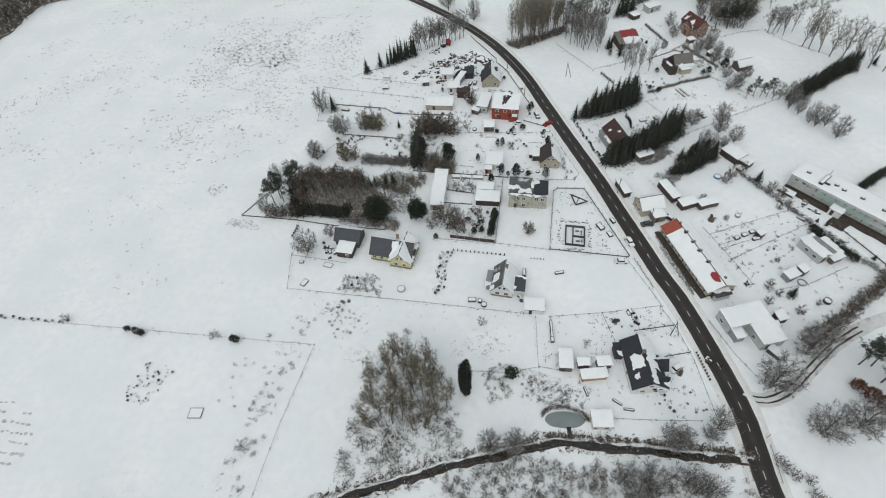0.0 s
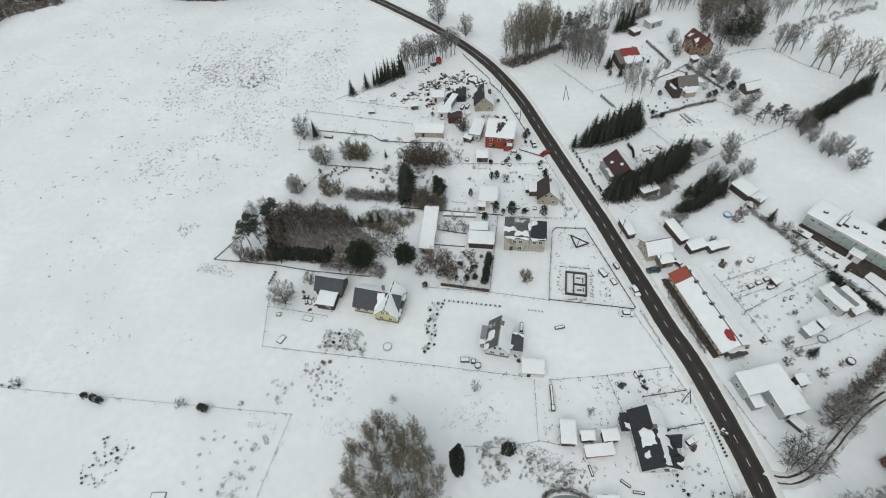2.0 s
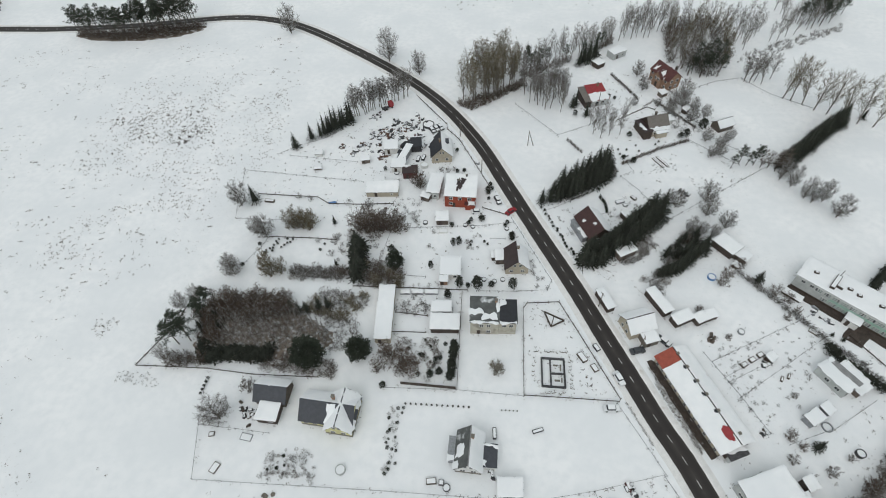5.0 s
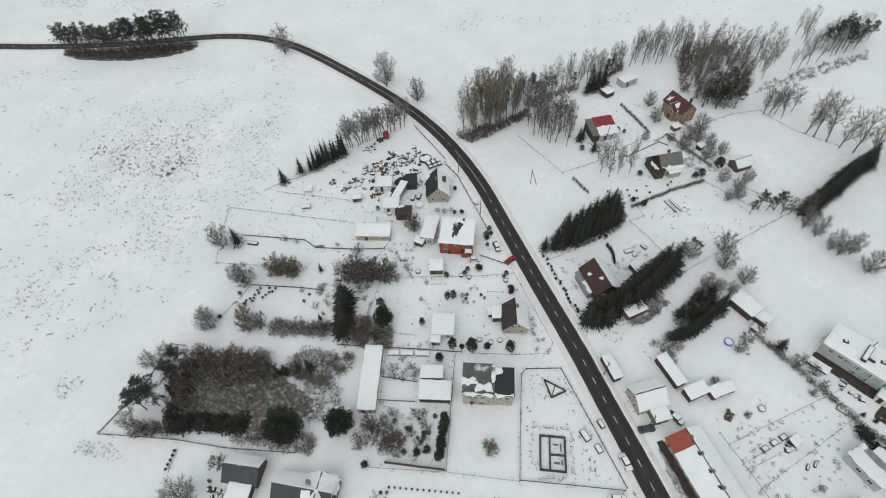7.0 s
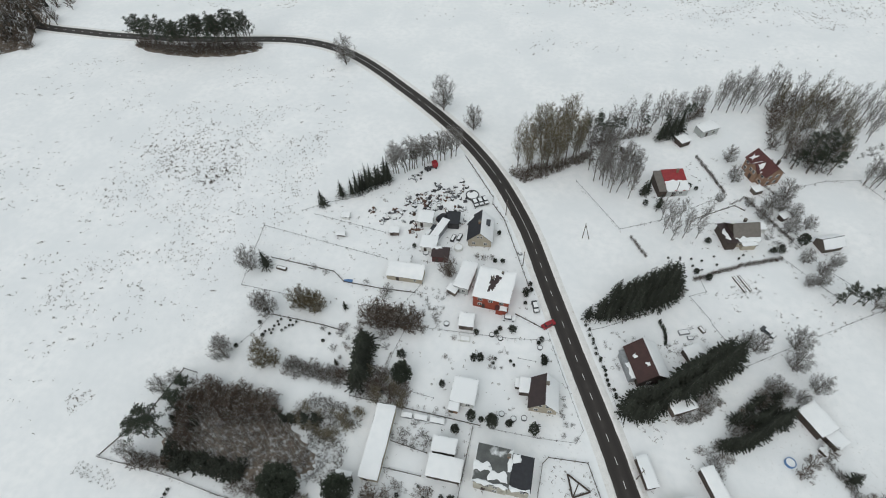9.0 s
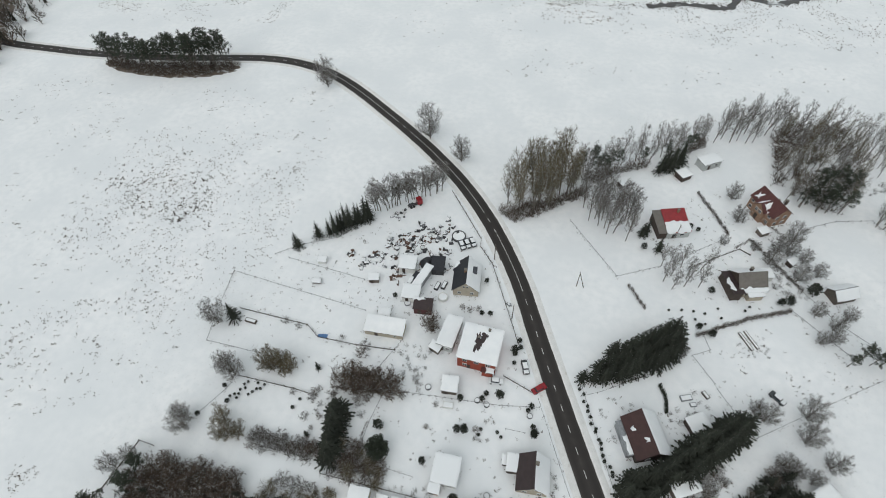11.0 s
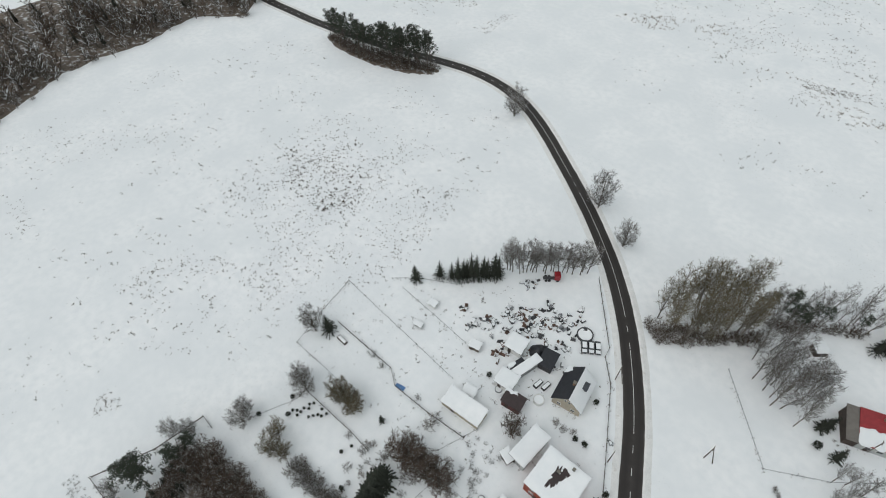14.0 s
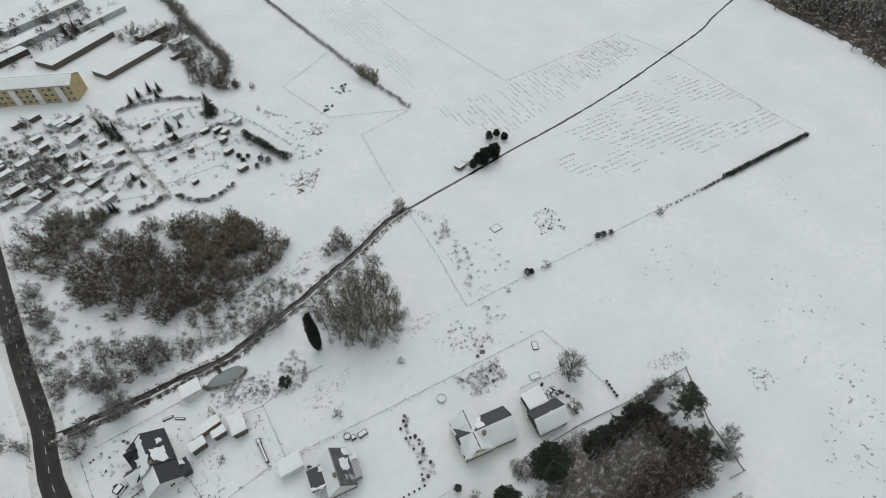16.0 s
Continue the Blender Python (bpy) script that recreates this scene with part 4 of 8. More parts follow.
gable(h, 7.8, 8.2, 3.0, 6.8, CREAM, UMBERROOF, at=(0.8, 0.6), turn=0, front=((-0.01, 1.01, -0.01, 0.26),), back=(ALL,), windows=(("f", 0.3, 1, 1.2, 1.0), ("f", -0.4, 1, 1.2, 1.0)), gable_wall=DARKWOOD)
flat(h, 3.0, 8.4, 3.4, DARKWOOD, at=(-4.2, -0.2), lean=-0.6, roof=BROWNROOF, snow=((0.0, 0.4, 0.2, 0.7),), door=False)
flat(h, 4.4, 1.5, 2.4, CREAM, at=(1.4, -4.2), lean=0.2, door=False)
chimney(h, 1.0, 2.0, 6.0, 1.2, DARKWOOD)
shed(73.6, 247.4, 17, 3.4, 3.0, 2.2, WHITEWALL)
h = thing("barn", 94.2, 244.8, 25, "old grey barn with a snowed saddle roof", "barn")
gable(h, 6.6, 4.6, 2.5, 4.3, WOOD, GREYROOF, front=(ALL,), back=(ALL,))
shed(60.8, 298.0, 34, 7.6, 4.4, 3.0, GREYWALL, "grey garden lodge at the wood's edge", "lodge", "lodge", windows=(("f", 0.4, 1, 1.2, 1.0),))
shed(51.5, 289.0, 38, 4.2, 3.8, 2.3, DARKWOOD)
shed(30.5, 279.4, 38, 3.2, 3.0, 2.3, DARKWOOD)
shed(75.6, 266.4, 30, 3.2, 2.4, 1.8, WOOD)
shed(82.4, 254.6, 40, 2.6, 2.0, 1.8, DARKWOOD)

# ---- the far settlement in the south ----
h = thing("apartment_block", 65.2, -113.6, -22, "three-storey ochre apartment block with a snowed roof", "apartment block")
gable(h, 41.0, 11.0, 8.4, 10.8, OCHRE, GREYROOF, front=(ALL,), back=(ALL,), over=0.3, windows=[("b", -0.94 + k * 0.135, z, 1.5, 1.4) for k in range(15) for z in (0.9, 3.5, 6.1)])
for x in (-15, -5, 5, 15):
    part("stair_bay", box_mesh("stair_bay", WHITEWALL, x, 5.9, 0, 2.4, 1.0, 7.8), h)
shed(23.6, -127.4, 34, 34, 11.0, 2.4, WOOD, "long row of garages under a snow roof", "garage row", "garage_row", lean=0.3)
shed(46.8, -154.0, 38, 38, 13.5, 2.6, WOOD, "long snowed hall behind the garages", "hall", "hall", lean=0.3)
shed(72.0, -176.0, 32, 40, 10.0, 3.0, GREYWALL, "long snowed storage hall", "hall", "hall", lean=0.3)
shed(62.0, -205.0, 32, 46, 8.0, 3.0, GREYWALL, "long snowed storage hall", "hall", "hall", lean=0.3)
for x, y, a, L, W in ((49.1, -68.7, 30, 4, 3), (63.1, -67.9, 30, 5, 3), (71.9, -43.4, 30, 7, 4), (62.4, -34.5, 30, 5, 3), (54.5, -39.1, 30, 4, 3), (-4.2, -36.1, 30, 3, 2.4), (72.9, -91.5, 30, 5, 3), (66.3, -94, 30, 5, 3), (-7, -14, 20, 4, 3), (10, -64, 30, 4, 3), (52, -66, 40, 5, 3), (20, -46, 35, 4, 2.6), (-2, -112, 34, 5, 3), (2, -119, 34, 6, 3), (66, -30, 35, 5, 3), (62, -44, 30, 4, 3), (76, -56, 30, 5, 3.4), (44, -36, 30, 4, 3), (70, -60, 30, 5, 3.4), (57, -58, 32, 4.4, 3), (50, -47, 34, 4, 3), (80, -64, 30, 6, 4), (56, -84, 30, 6, 3.4), (40, -44, 34, 4, 2.6), (-12, -46, 30, 4, 2.4), (-6, -41, 32, 3.4, 2.4)):
    shed(x, y, a, L * 0.9, W * 0.9, 1.9, WOOD if (x + y) % 2 else GREYWALL, "allotment hut with snow on the roof")

# Lane through the allotments, and more huts among the plots.
solid("allotment_lane", ribbon("allotment_lane", smooth_line([(41.5, -90), (39.9, -82.7), (34.1, -56.1), (27.1, -29.6), (21.5, -10.0)], 2), [(1.1, 0.012), (0, 0.03), (-1.1, 0.012)], TRACK, wobble=0.3), "narrow trodden lane between snowy allotments", "lane", "structure")
hut_rng = random.Random(77)
for k in range(22):
    x, y = hut_rng.uniform(40, 92), hut_rng.uniform(-98, -18)
    if abs(x - 39.9 - (y + 82.7) * -0.25) > 4 and (x - 65) ** 2 + (y + 113) ** 2 > 500:
        shed(x, y, 30 + hut_rng.choice((0, 90)) + hut_rng.uniform(-6, 6), hut_rng.uniform(3, 5.5), hut_rng.uniform(2.2, 3.2), hut_rng.uniform(1.3, 2.0), hut_rng.choice((DARKWOOD, WOOD, GREYWALL, GREYWALL)), "allotment hut with snow on the roof", door=False)
for k in range(9):
    x, y = hut_rng.uniform(-6, 36), hut_rng.uniform(-76, -14)
    shed(x, y, 22 + hut_rng.uniform(-8, 8), hut_rng.uniform(2.2, 3.6), hut_rng.uniform(1.6, 2.4), hut_rng.uniform(1.4, 2.1), hut_rng.choice((DARKWOOD, WOOD)), "allotment hut with snow on the roof", door=False)
for x, y, a, L, W in ((10, -152, 34, 16, 7), (-2, -133, 30, 10, 6), (80, -160, 34, 22, 8), (34, -186, 34, 30, 9), (88, -196, 34, 24, 8), (60, -186, 34, 14, 8)):
    shed(x, y, a, L, W, 2.6, hut_rng.choice((DARKWOOD, GREYWALL)), "low snowed outbuilding of the settlement", "outbuilding", "outbuilding", lean=0.3, door=False)

# ---- trees and shrubs ----
rng = random.Random(11)


def limb_tree(seed, height, spread, trunk_r, first=0.25, boughs=20, subs=6, twigs=7, rise=0.6, twig_len=0.9, twig_w=0.08, trunk=BARK, crown=TWIG, stems=1, flat=0.5, limbs=True):
    """Two meshes: trunk with its limbs, and a crown of fine twigs spread evenly. A bare broadleaf tree."""
    r = random.Random(seed)
    wood, fine_v, fine_f = [], [], []

    def any_way(up=0.2):
        return Vector((r.uniform(-1, 1), r.uniform(-1, 1), r.uniform(-1, 1) + up))

    def limb(p, q, r0, r1):
        u = (q - p).orthogonal().normalized()
        v = (q - p).normalized().cross(u)
        ring = [u, v * 0.87 - u * 0.5, v * -0.87 - u * 0.5]
        return [tuple(p + w * r0) for w in ring] + [tuple(q + w * r1) for w in ring], [(0, 1, 4, 3), (1, 2, 5, 4), (2, 0, 3, 5)]

    def ribbon_twig(p, q, wide, tip=0.0):
        side = (q - p).cross(any_way()).normalized() * wide / 2
        k = len(fine_v)
        if tip:
            fine_v.extend([tuple(p - side), tuple(p + side), tuple(q + side * tip), tuple(q - side * tip)])
            fine_f.append((k, k + 1, k + 2, k + 3))
        else:
            fine_v.extend([tuple(p - side), tuple(p + side), tuple(q)])
            fine_f.append((k, k + 1, k + 2))

    low = height * first
    mid = low + (height - low) * flat

    def held(p, slack):
        """The point drawn back to the rounded outline of the crown."""
        v = Vector((p.x, p.y, p.z - mid))
        e = math.sqrt((v.x**2 + v.y**2) / spread**2 + (v.z / (height - mid if v.z > 0 else (mid - low) * 1.1 + 0.1)) ** 2)
        slack *= 1 + 0.13 * noise.noise(Vector((v.x, v.y, v.z)) * (2.2 / spread) + Vector((seed, 0, 0)))
        return p if e <= slack else Vector((0, 0, mid)) + v * (slack / e)

    for s in range(stems):
        p = Vector((0, 0, -0.1)) if stems == 1 else Vector((r.uniform(-0.3, 0.3), r.uniform(-0.3, 0.3), -0.1))
        d = Vector((r.uniform(-0.06, 0.06), r.uniform(-0.06, 0.06), 1)) if stems == 1 else Vector((r.uniform(-0.4, 0.4), r.uniform(-0.4, 0.4), 1))
        d.normalize()
        steps, path = 6 if limbs else 3, [p]
        top = height * (0.88 if stems == 1 else r.uniform(0.6, 0.85))
        for k in range(steps):
            path.append(path[-1] + d * top / steps)
            wood.append((tube_data if limbs else limb)(path[-2], path[-1], trunk_r * (1 - 0.88 * k / steps), trunk_r * (1 - 0.88 * (k + 1) / steps), *((5,) if limbs else ())))
            d = (d + Vector((r.uniform(-0.09, 0.09), r.uniform(-0.09, 0.09), 0.06))).normalized()
        count = max(3, boughs // stems)
        for b in range(count):
            c = -0.75 + 1.7 * (b + r.random()) / count
            a = b * 2.4 + r.uniform(-0.5, 0.5) + s
            ring = math.sqrt(max(0.05, 1 - c * c))
            reach = r.uniform(0.62, 0.92)
            tip = Vector((math.cos(a) * ring * spread * reach, math.sin(a) * ring * spread * reach, mid + c * (height - mid if c > 0 else mid - low) * reach))
            tip += Vector((path[-1].x, path[-1].y, 0)) * 0.6
            hop = Vector((tip.x, tip.y, 0)).length
            base_z = min(max(first * 0.55 * height, tip.z - hop * (0.5 + rise)), top * 0.9)
            f = base_z / top * steps
            k = min(int(f), steps - 1)
            q0 = path[k].lerp(path[k + 1], f - k)
            tip = held(tip, 0.94)
            bend = q0.lerp(tip, 0.5) + Vector((0, 0, -0.12 * hop)) + any_way() * 0.09 * spread
            last, rad = q0, max(0.03, trunk_r * 0.45 * (1 - 0.5 * f / steps))
            pieces = 4 if limbs else 2
            for j in range(1, pieces + 1):
                t = j / pieces
                q = q0 * (1 - t) ** 2 + bend * 2 * t * (1 - t) + tip * t * t
                if limbs and j < 3 and rad > 0.028:
                    wood.append(limb(last, q, rad, rad * 0.72))
                else:
                    ribbon_twig(last, q, max(rad * 1.6, twig_w), 0.5)
                last, rad = q, rad * 0.72
            for m in range(subs):
                t = 0.28 + 0.72 * (m + r.random()) / subs
                q = q0 * (1 - t) ** 2 + bend * 2 * t * (1 - t) + tip * t * t
                way = (tip - q0).normalized() * 0.6 + any_way(0.1) * 0.8 + Vector((0, 0, 0.10 * rise))
                long = (0.42 * spread + 0.1) * (1.15 - 0.55 * t) * r.uniform(0.6, 1.15)
                end = held(q + way.normalized() * long, 1.0)
                ribbon_twig(q, end, twig_w * 1.1, 0.4)
                for _ in range(twigs):
                    g = q.lerp(end, r.uniform(0.1, 1.0))
                    td = (way.normalized() * 0.6 + any_way(0.1) * 0.9 + Vector((0, 0, 0.06 * rise))).normalized()
                    ribbon_twig(g, held(g + td * twig_len * r.uniform(0.5, 1.2), 1.05), twig_w)
    return mesh_of("trunk", *joined(*wood), trunk, True), mesh_of("crown", fine_v, fine_f, crown)


def tuft(verts, faces, p, d, length, width):
    """A pointed tuft of needles: two folded triangles."""
    side = d.cross(Vector((0.3, 0.2, 1))).normalized() * width
    k = len(verts)
    verts.extend([tuple(p), tuple(p + d * length * 0.6 + side), tuple(p + d * length), tuple(p + d * length * 0.6 - side)])
    faces.extend([(k, k + 1, k + 2), (k, k + 2, k + 3)])


def spruce_tree(seed, height, radius, whorls=24, column=0.0, crown=NEEDLE):
    """A straight stem and whorls of narrow drooping boughs with side sprays."""
    r = random.Random(seed)
    wood = [tube_data((0, 0, -0.1), (0, 0, height * 0.97), 0.05 + height * 0.012, 0.02, 5)]
    verts, faces = [], []
    for k in range(7):
        verts.append((0.42 * radius * math.cos(k * 0.898), 0.42 * radius * math.sin(k * 0.898), height * 0.10))
    verts.append((0, 0, height * (0.9 if not column else 0.94)))
    faces += [(k, (k + 1) % 7, 7) for k in range(7)]
    for w in range(whorls):
        f = (w + 0.3) / whorls
        z = height * (0.04 + 0.94 * f)
        reach = radius * ((1 - f) ** (0.82 if not column else 0.4 if column > 0.95 else 0.27) * (1 - column * f * 0.4) + 0.03)
        n = max(4, int(10 * (1 - 0.5 * f)))
        for b in range(n):
            a = 2 * math.pi * (b + r.random() * 0.9) / n + w * 1.1
            length = reach * r.uniform(0.7, 1.12)
            up = 0.25 + 0.5 * f + r.uniform(-0.2, 0.15)
            d = Vector((math.cos(a), math.sin(a), up * (1.8 if column else 0.5))).normalized()
            p = Vector((0, 0, z + r.uniform(-0.2, 0.2)))
            for t in (0.38, 0.6, 0.8, 0.96):
                a2 = a + r.uniform(-0.9, 0.9) * (1.15 - t)
                q = p + d * length * t + Vector((0, 0, -0.3 * length * t * t))
                way = Vector((math.cos(a2), math.sin(a2), r.uniform(-0.35, 0.35) + 0.3 * f)).normalized()
                tuft(verts, faces, q - way * length * 0.12, way, length * r.uniform(0.22, 0.36), length * 0.055 + 0.05)
    tuft(verts, faces, Vector((0, 0, height * 0.93)), Vector((0, 0, 1)), height * 0.08, 0.12)
    return mesh_of("trunk", *joined(*wood), BARK), mesh_of("crown", verts, faces, crown)


def pine_tree(seed, height, radius):
    r = random.Random(seed)
    lean = Vector((r.uniform(-0.06, 0.06), r.uniform(-0.06, 0.06), 1))
    wood = [tube_data((0, 0, -0.1), lean * height * 0.92, 0.05 + height * 0.013, 0.05, 6)]
    verts, faces = [], []
    for b in range(17):
        f = 0.42 + 0.58 * (b + r.random()) / 17
        a = b * 2.4 + r.uniform(-0.4, 0.4)
        p = lean * height * f * 0.95
        d = Vector((math.cos(a), math.sin(a), r.uniform(0.15, 0.7))).normalized()
        length = radius * (1.15 - 0.8 * (f - 0.42) / 0.58) * r.uniform(0.6, 1.1)
        tip = p + d * length
        wood.append(tube_data(p, tip, 0.09, 0.03, 4))
        for c in range(7):
            q = p.lerp(tip, r.uniform(0.35, 1.05)) + Vector((r.uniform(-1, 1), r.uniform(-1, 1), r.uniform(-0.3, 0.6))) * radius * 0.2
            for _ in range(11):
                dd = Vector((r.uniform(-1, 1), r.uniform(-1, 1), r.uniform(-0.3, 1.0))).normalized()
                tuft(verts, faces, q + dd * radius * r.uniform(0.0, 0.12), dd, radius * r.uniform(0.08, 0.17), radius * 0.034)
    return mesh_of("trunk", *joined(*wood), BARK), mesh_of("crown", verts, faces, PINE)


def leafy_bush(seed, height, radius, pieces=260, crown=NEEDLE, fine=1.0, low=-0.6):
    r = random.Random(seed)
    wood = [tube_data((0, 0, -0.1), (r.uniform(-0.2, 0.2), r.uniform(-0.2, 0.2), height * 0.7), 0.09, 0.03, 5)]
    verts, faces = [], []
    for _ in range(pieces):
        a, c = r.uniform(0, 2 * math.pi), r.uniform(low, 1)
        s = math.sqrt(max(0, 1 - c * c)) * r.uniform(0.15, 1.0) ** 0.6
        lump = 0.85 + 0.5 * noise.noise(Vector((math.cos(a) * 2, math.sin(a) * 2, c * 2 + seed)))
        p = Vector((math.cos(a) * s * radius * lump * 0.8, math.sin(a) * s * radius * lump * 0.8, height * (0.42 + 0.42 * c * lump)))
        d = Vector((math.cos(a) * s + r.uniform(-1, 1), math.sin(a) * s + r.uniform(-1, 1), c * 0.6 + r.uniform(-0.3, 1.0))).normalized()
        tuft(verts, faces, p, d, radius * r.uniform(0.3, 0.6) * fine, radius * 0.15 * fine)
    return mesh_of("trunk", *joined(*wood), BARK), mesh_of("crown", verts, faces, crown)


KINDS = {}


def kind(key, name, makers, label, category):
    KINDS[key] = (name, [m for m in makers], label, category)


kind("round", "bare_tree", [limb_tree(s, 9.0, 4.1, 0.2, 0.13, 34, 8, 13, 0.6, 1.0, 0.046, flat=0.45) for s in (1, 2, 3)], "bare spreading broadleaf tree in the snow", "tree")
kind("tall", "bare_tree", [limb_tree(s, 13.5, 2.5, 0.15, 0.26, 18, 5, 9, 1.3, 1.15, 0.052, trunk=GREYBARK, crown=BIRCHTWIG) for s in (4, 5, 6, 7)], "tall slender bare tree with frosted twigs", "tree")
kind("high", "bare_tree", [limb_tree(s, 17, 3.2, 0.19, 0.22, 22, 6, 8, 1.5, 1.3, 0.058, trunk=GREYBARK, crown=OLIVETWIG) for s in (14, 15, 16)], "very tall bare tree with olive-grey twigs", "tree")
kind("sapling", "sapling", [limb_tree(s, 6.2, 1.1, 0.07, 0.12, 8, 3, 5, 1.8, 0.8, 0.05, trunk=PALEBARK, crown=BIRCHTWIG, limbs=False) for s in (21, 22, 23)], "thin bare sapling in a thicket", "sapling")
kind("stem", "sapling", [limb_tree(s, 6.0, 0.55, 0.13, 0.35, 6, 2, 4, 1.2, 0.5, 0.08, trunk=PALEBARK, crown=BIRCHTWIG, limbs=False) for s in (94, 95, 96)], "thin snowy sapling", "sapling")
kind("brown", "bare_tree", [limb_tree(s, 5.4, 2.4, 0.08, 0.03, 18, 5, 9, 0.9, 0.8, 0.062, crown=BROWNTWIG, stems=2, limbs=False, flat=0.4) for s in (31, 32, 33)], "bushy brown-twigged bare tree", "tree")
kind("alder", "bare_tree", [limb_tree(s, 10.5, 3.2, 0.14, 0.10, 18, 5, 9, 1.1, 1.1, 0.075, crown=BROWNTWIG) for s in (34, 35)], "dark brown bare tree in a thicket", "tree")
kind("willow", "willow", [limb_tree(s, 6.5, 2.6, 0.11, 0.04, 26, 7, 12, 1.2, 0.9, 0.05, crown=OLIVETWIG, stems=3, flat=0.4) for s in (41, 42)], "olive-brown many-stemmed willow, bare", "willow")
kind("shrub", "shrub", [limb_tree(s, 2.4, 1.3, 0.03, 0.02, 12, 3, 7, 0.8, 0.5, 0.046, stems=3, crown=BIRCHTWIG, limbs=False, flat=0.4) for s in (51, 52, 53)], "low bare shrub standing in the snow", "shrub")
kind("browshrub", "shrub", [limb_tree(s, 2.6, 1.4, 0.03, 0.02, 12, 3, 8, 0.8, 0.55, 0.05, crown=BROWNTWIG, stems=3, limbs=False, flat=0.4) for s in (54, 55)], "dense brown bare shrub", "shrub")
kind("wood", "bare_tree", [limb_tree(s, 12, 2.9, 0.15, 0.2, 11, 3, 5, 1.3, 1.6, 0.22, limbs=False) for s in (24, 25, 26)], "bare tree of the dense wood", "tree")
kind("darkwood", "bare_tree", [limb_tree(s, 10, 3.0, 0.15, 0.12, 11, 3, 5, 1.1, 1.6, 0.22, crown=BROWNTWIG, limbs=False) for s in (27, 28)], "brown bare tree of the dense wood", "tree")
kind("spruce", "spruce", [spruce_tree(s, 10, 2.6, 21) for s in (61, 62, 63, 66, 67)], "dark green spruce with hardly any snow", "spruce")
kind("fir", "spruce", [spruce_tree(s, 24, 3.9, 54, 0.9) for s in (68, 69)], "very tall dark spruce over the gardens", "spruce")
kind("column", "conifer", [spruce_tree(s, 6, 1.2, 15, 1.0) for s in (64, 65)], "dark columnar garden conifer", "conifer")
kind("pine", "pine", [pine_tree(s, 12, 3.4) for s in (71, 72, 73, 74)], "tall dark pine with a clumpy crown", "pine")
kind("conebush", "evergreen_bush", [leafy_bush(s, 2.6, 1.1, 300, fine=0.62) for s in (81, 82, 83)], "round dark evergreen bush", "bush")
kind("thuja", "thuja", [leafy_bush(s, 6.0, 1.75, 1100, fine=0.36) for s in (88, 89)], "dense dark rounded thuja", "thuja")
kind("cypress", "conifer", [leafy_bush(90, 18, 2.7, 3600, fine=0.5, low=-0.95)], "very tall dark columnar conifer beside the copse", "conifer")
kind("beech", "beech", [leafy_bush(s, 5.0, 2.6, 700, RUSTLEAF, 0.4) for s in (86, 87)], "young beech still holding rust-brown leaves", "tree")
kind("dome", "evergreen_tree", [leafy_bush(s, 7.4, 4.0, 7000, PINE, 0.19) for s in (84, 85)], "broad domed dark green pine", "pine")
STANDARD = {"round": 9.0, "tall": 13.5, "high": 17, "wood": 12, "darkwood": 10, "sapling": 6.2, "stem": 6.0, "brown": 5.4, "alder": 10.5, "willow": 6.5, "shrub": 2.4, "browshrub": 2.6, "spruce": 10, "fir": 24, "column": 6, "pine": 12, "conebush": 2.6, "dome": 7.4, "beech": 5.0, "thuja": 4.5, "cypress": 16}


GROWN = {"round": 1.33, "willow": 1.5, "tall": 1.3, "high": 1.35, "brown": 1.25}
SLIM = {"tall": 1.0, "high": 1.0, "willow": 0.85, "round": 0.95}


def plant(key, x, y, height=None, label="", group="", wide=1.0, seed=None):
    name, forms, text, category = KINDS[key]
    r = rng if seed is None else random.Random(seed)
    k = (height or STANDARD[key] * r.uniform(0.85, 1.15)) * GROWN.get(key, 1.0) / STANDARD[key]
    wide *= SLIM.get(key, 1.0)
    trunk, crown = forms[r.randrange(len(forms))]
    root = new(name)
    root.matrix_basis = pose(x, y, 0, r.uniform(-2, 2), r.uniform(-2, 2), r.uniform(0, 360)) @ Matrix.Diagonal((k * wide, k * wide, k, 1))
    tagged(root, label or text, category, group)
    part("trunk", trunk, root)
    part("crown", crown, root)
    return root


def inside(poly, x, y):
    hit = False
    for (ax, ay), (bx, by) in zip(poly, poly[1:] + poly[:1]):
        if (ay > y) != (by > y) and x < ax + (y - ay) / (by - ay) * (bx - ax):
            hit = not hit
    return hit


def scatter(poly, n, gap=0.0, seed=1):
    r = random.Random(seed)
    xs, ys = [p[0] for p in poly], [p[1] for p in poly]
    out, tries = [], 0
    while len(out) < n and tries < n * 60:
        tries += 1
        x, y = r.uniform(min(xs), max(xs)), r.uniform(min(ys), max(ys))
        if inside(poly, x, y) and all((x - a) ** 2 + (y - b) ** 2 > gap * gap for a, b in out):
            out.append((x, y))
    return out


def along(points, step, jitter=0.0, seed=1):
    r = random.Random(seed)
    line = smooth_line(points, step) if len(points) > 2 else [Vector((*points[0], 0)).lerp(Vector((*points[1], 0)), k / max(1, round(math.dist(*points) / step))) for k in range(max(1, round(math.dist(*points) / step)) + 1)]
    return [(q.x + r.uniform(-jitter, jitter), q.y + r.uniform(-jitter, jitter)) for q in line]


def grove(key, poly, n, lo, hi, gap, seed, group, wide=1.0):
    """A group of trees, each a thing of its own."""
    r = random.Random(seed)
    for x, y in scatter(poly, n, gap, seed):
        plant(key, x, y, r.uniform(lo, hi), group=group, wide=wide, seed=int(x * 31 + y * 17 + seed))


FORM_DATA = {}


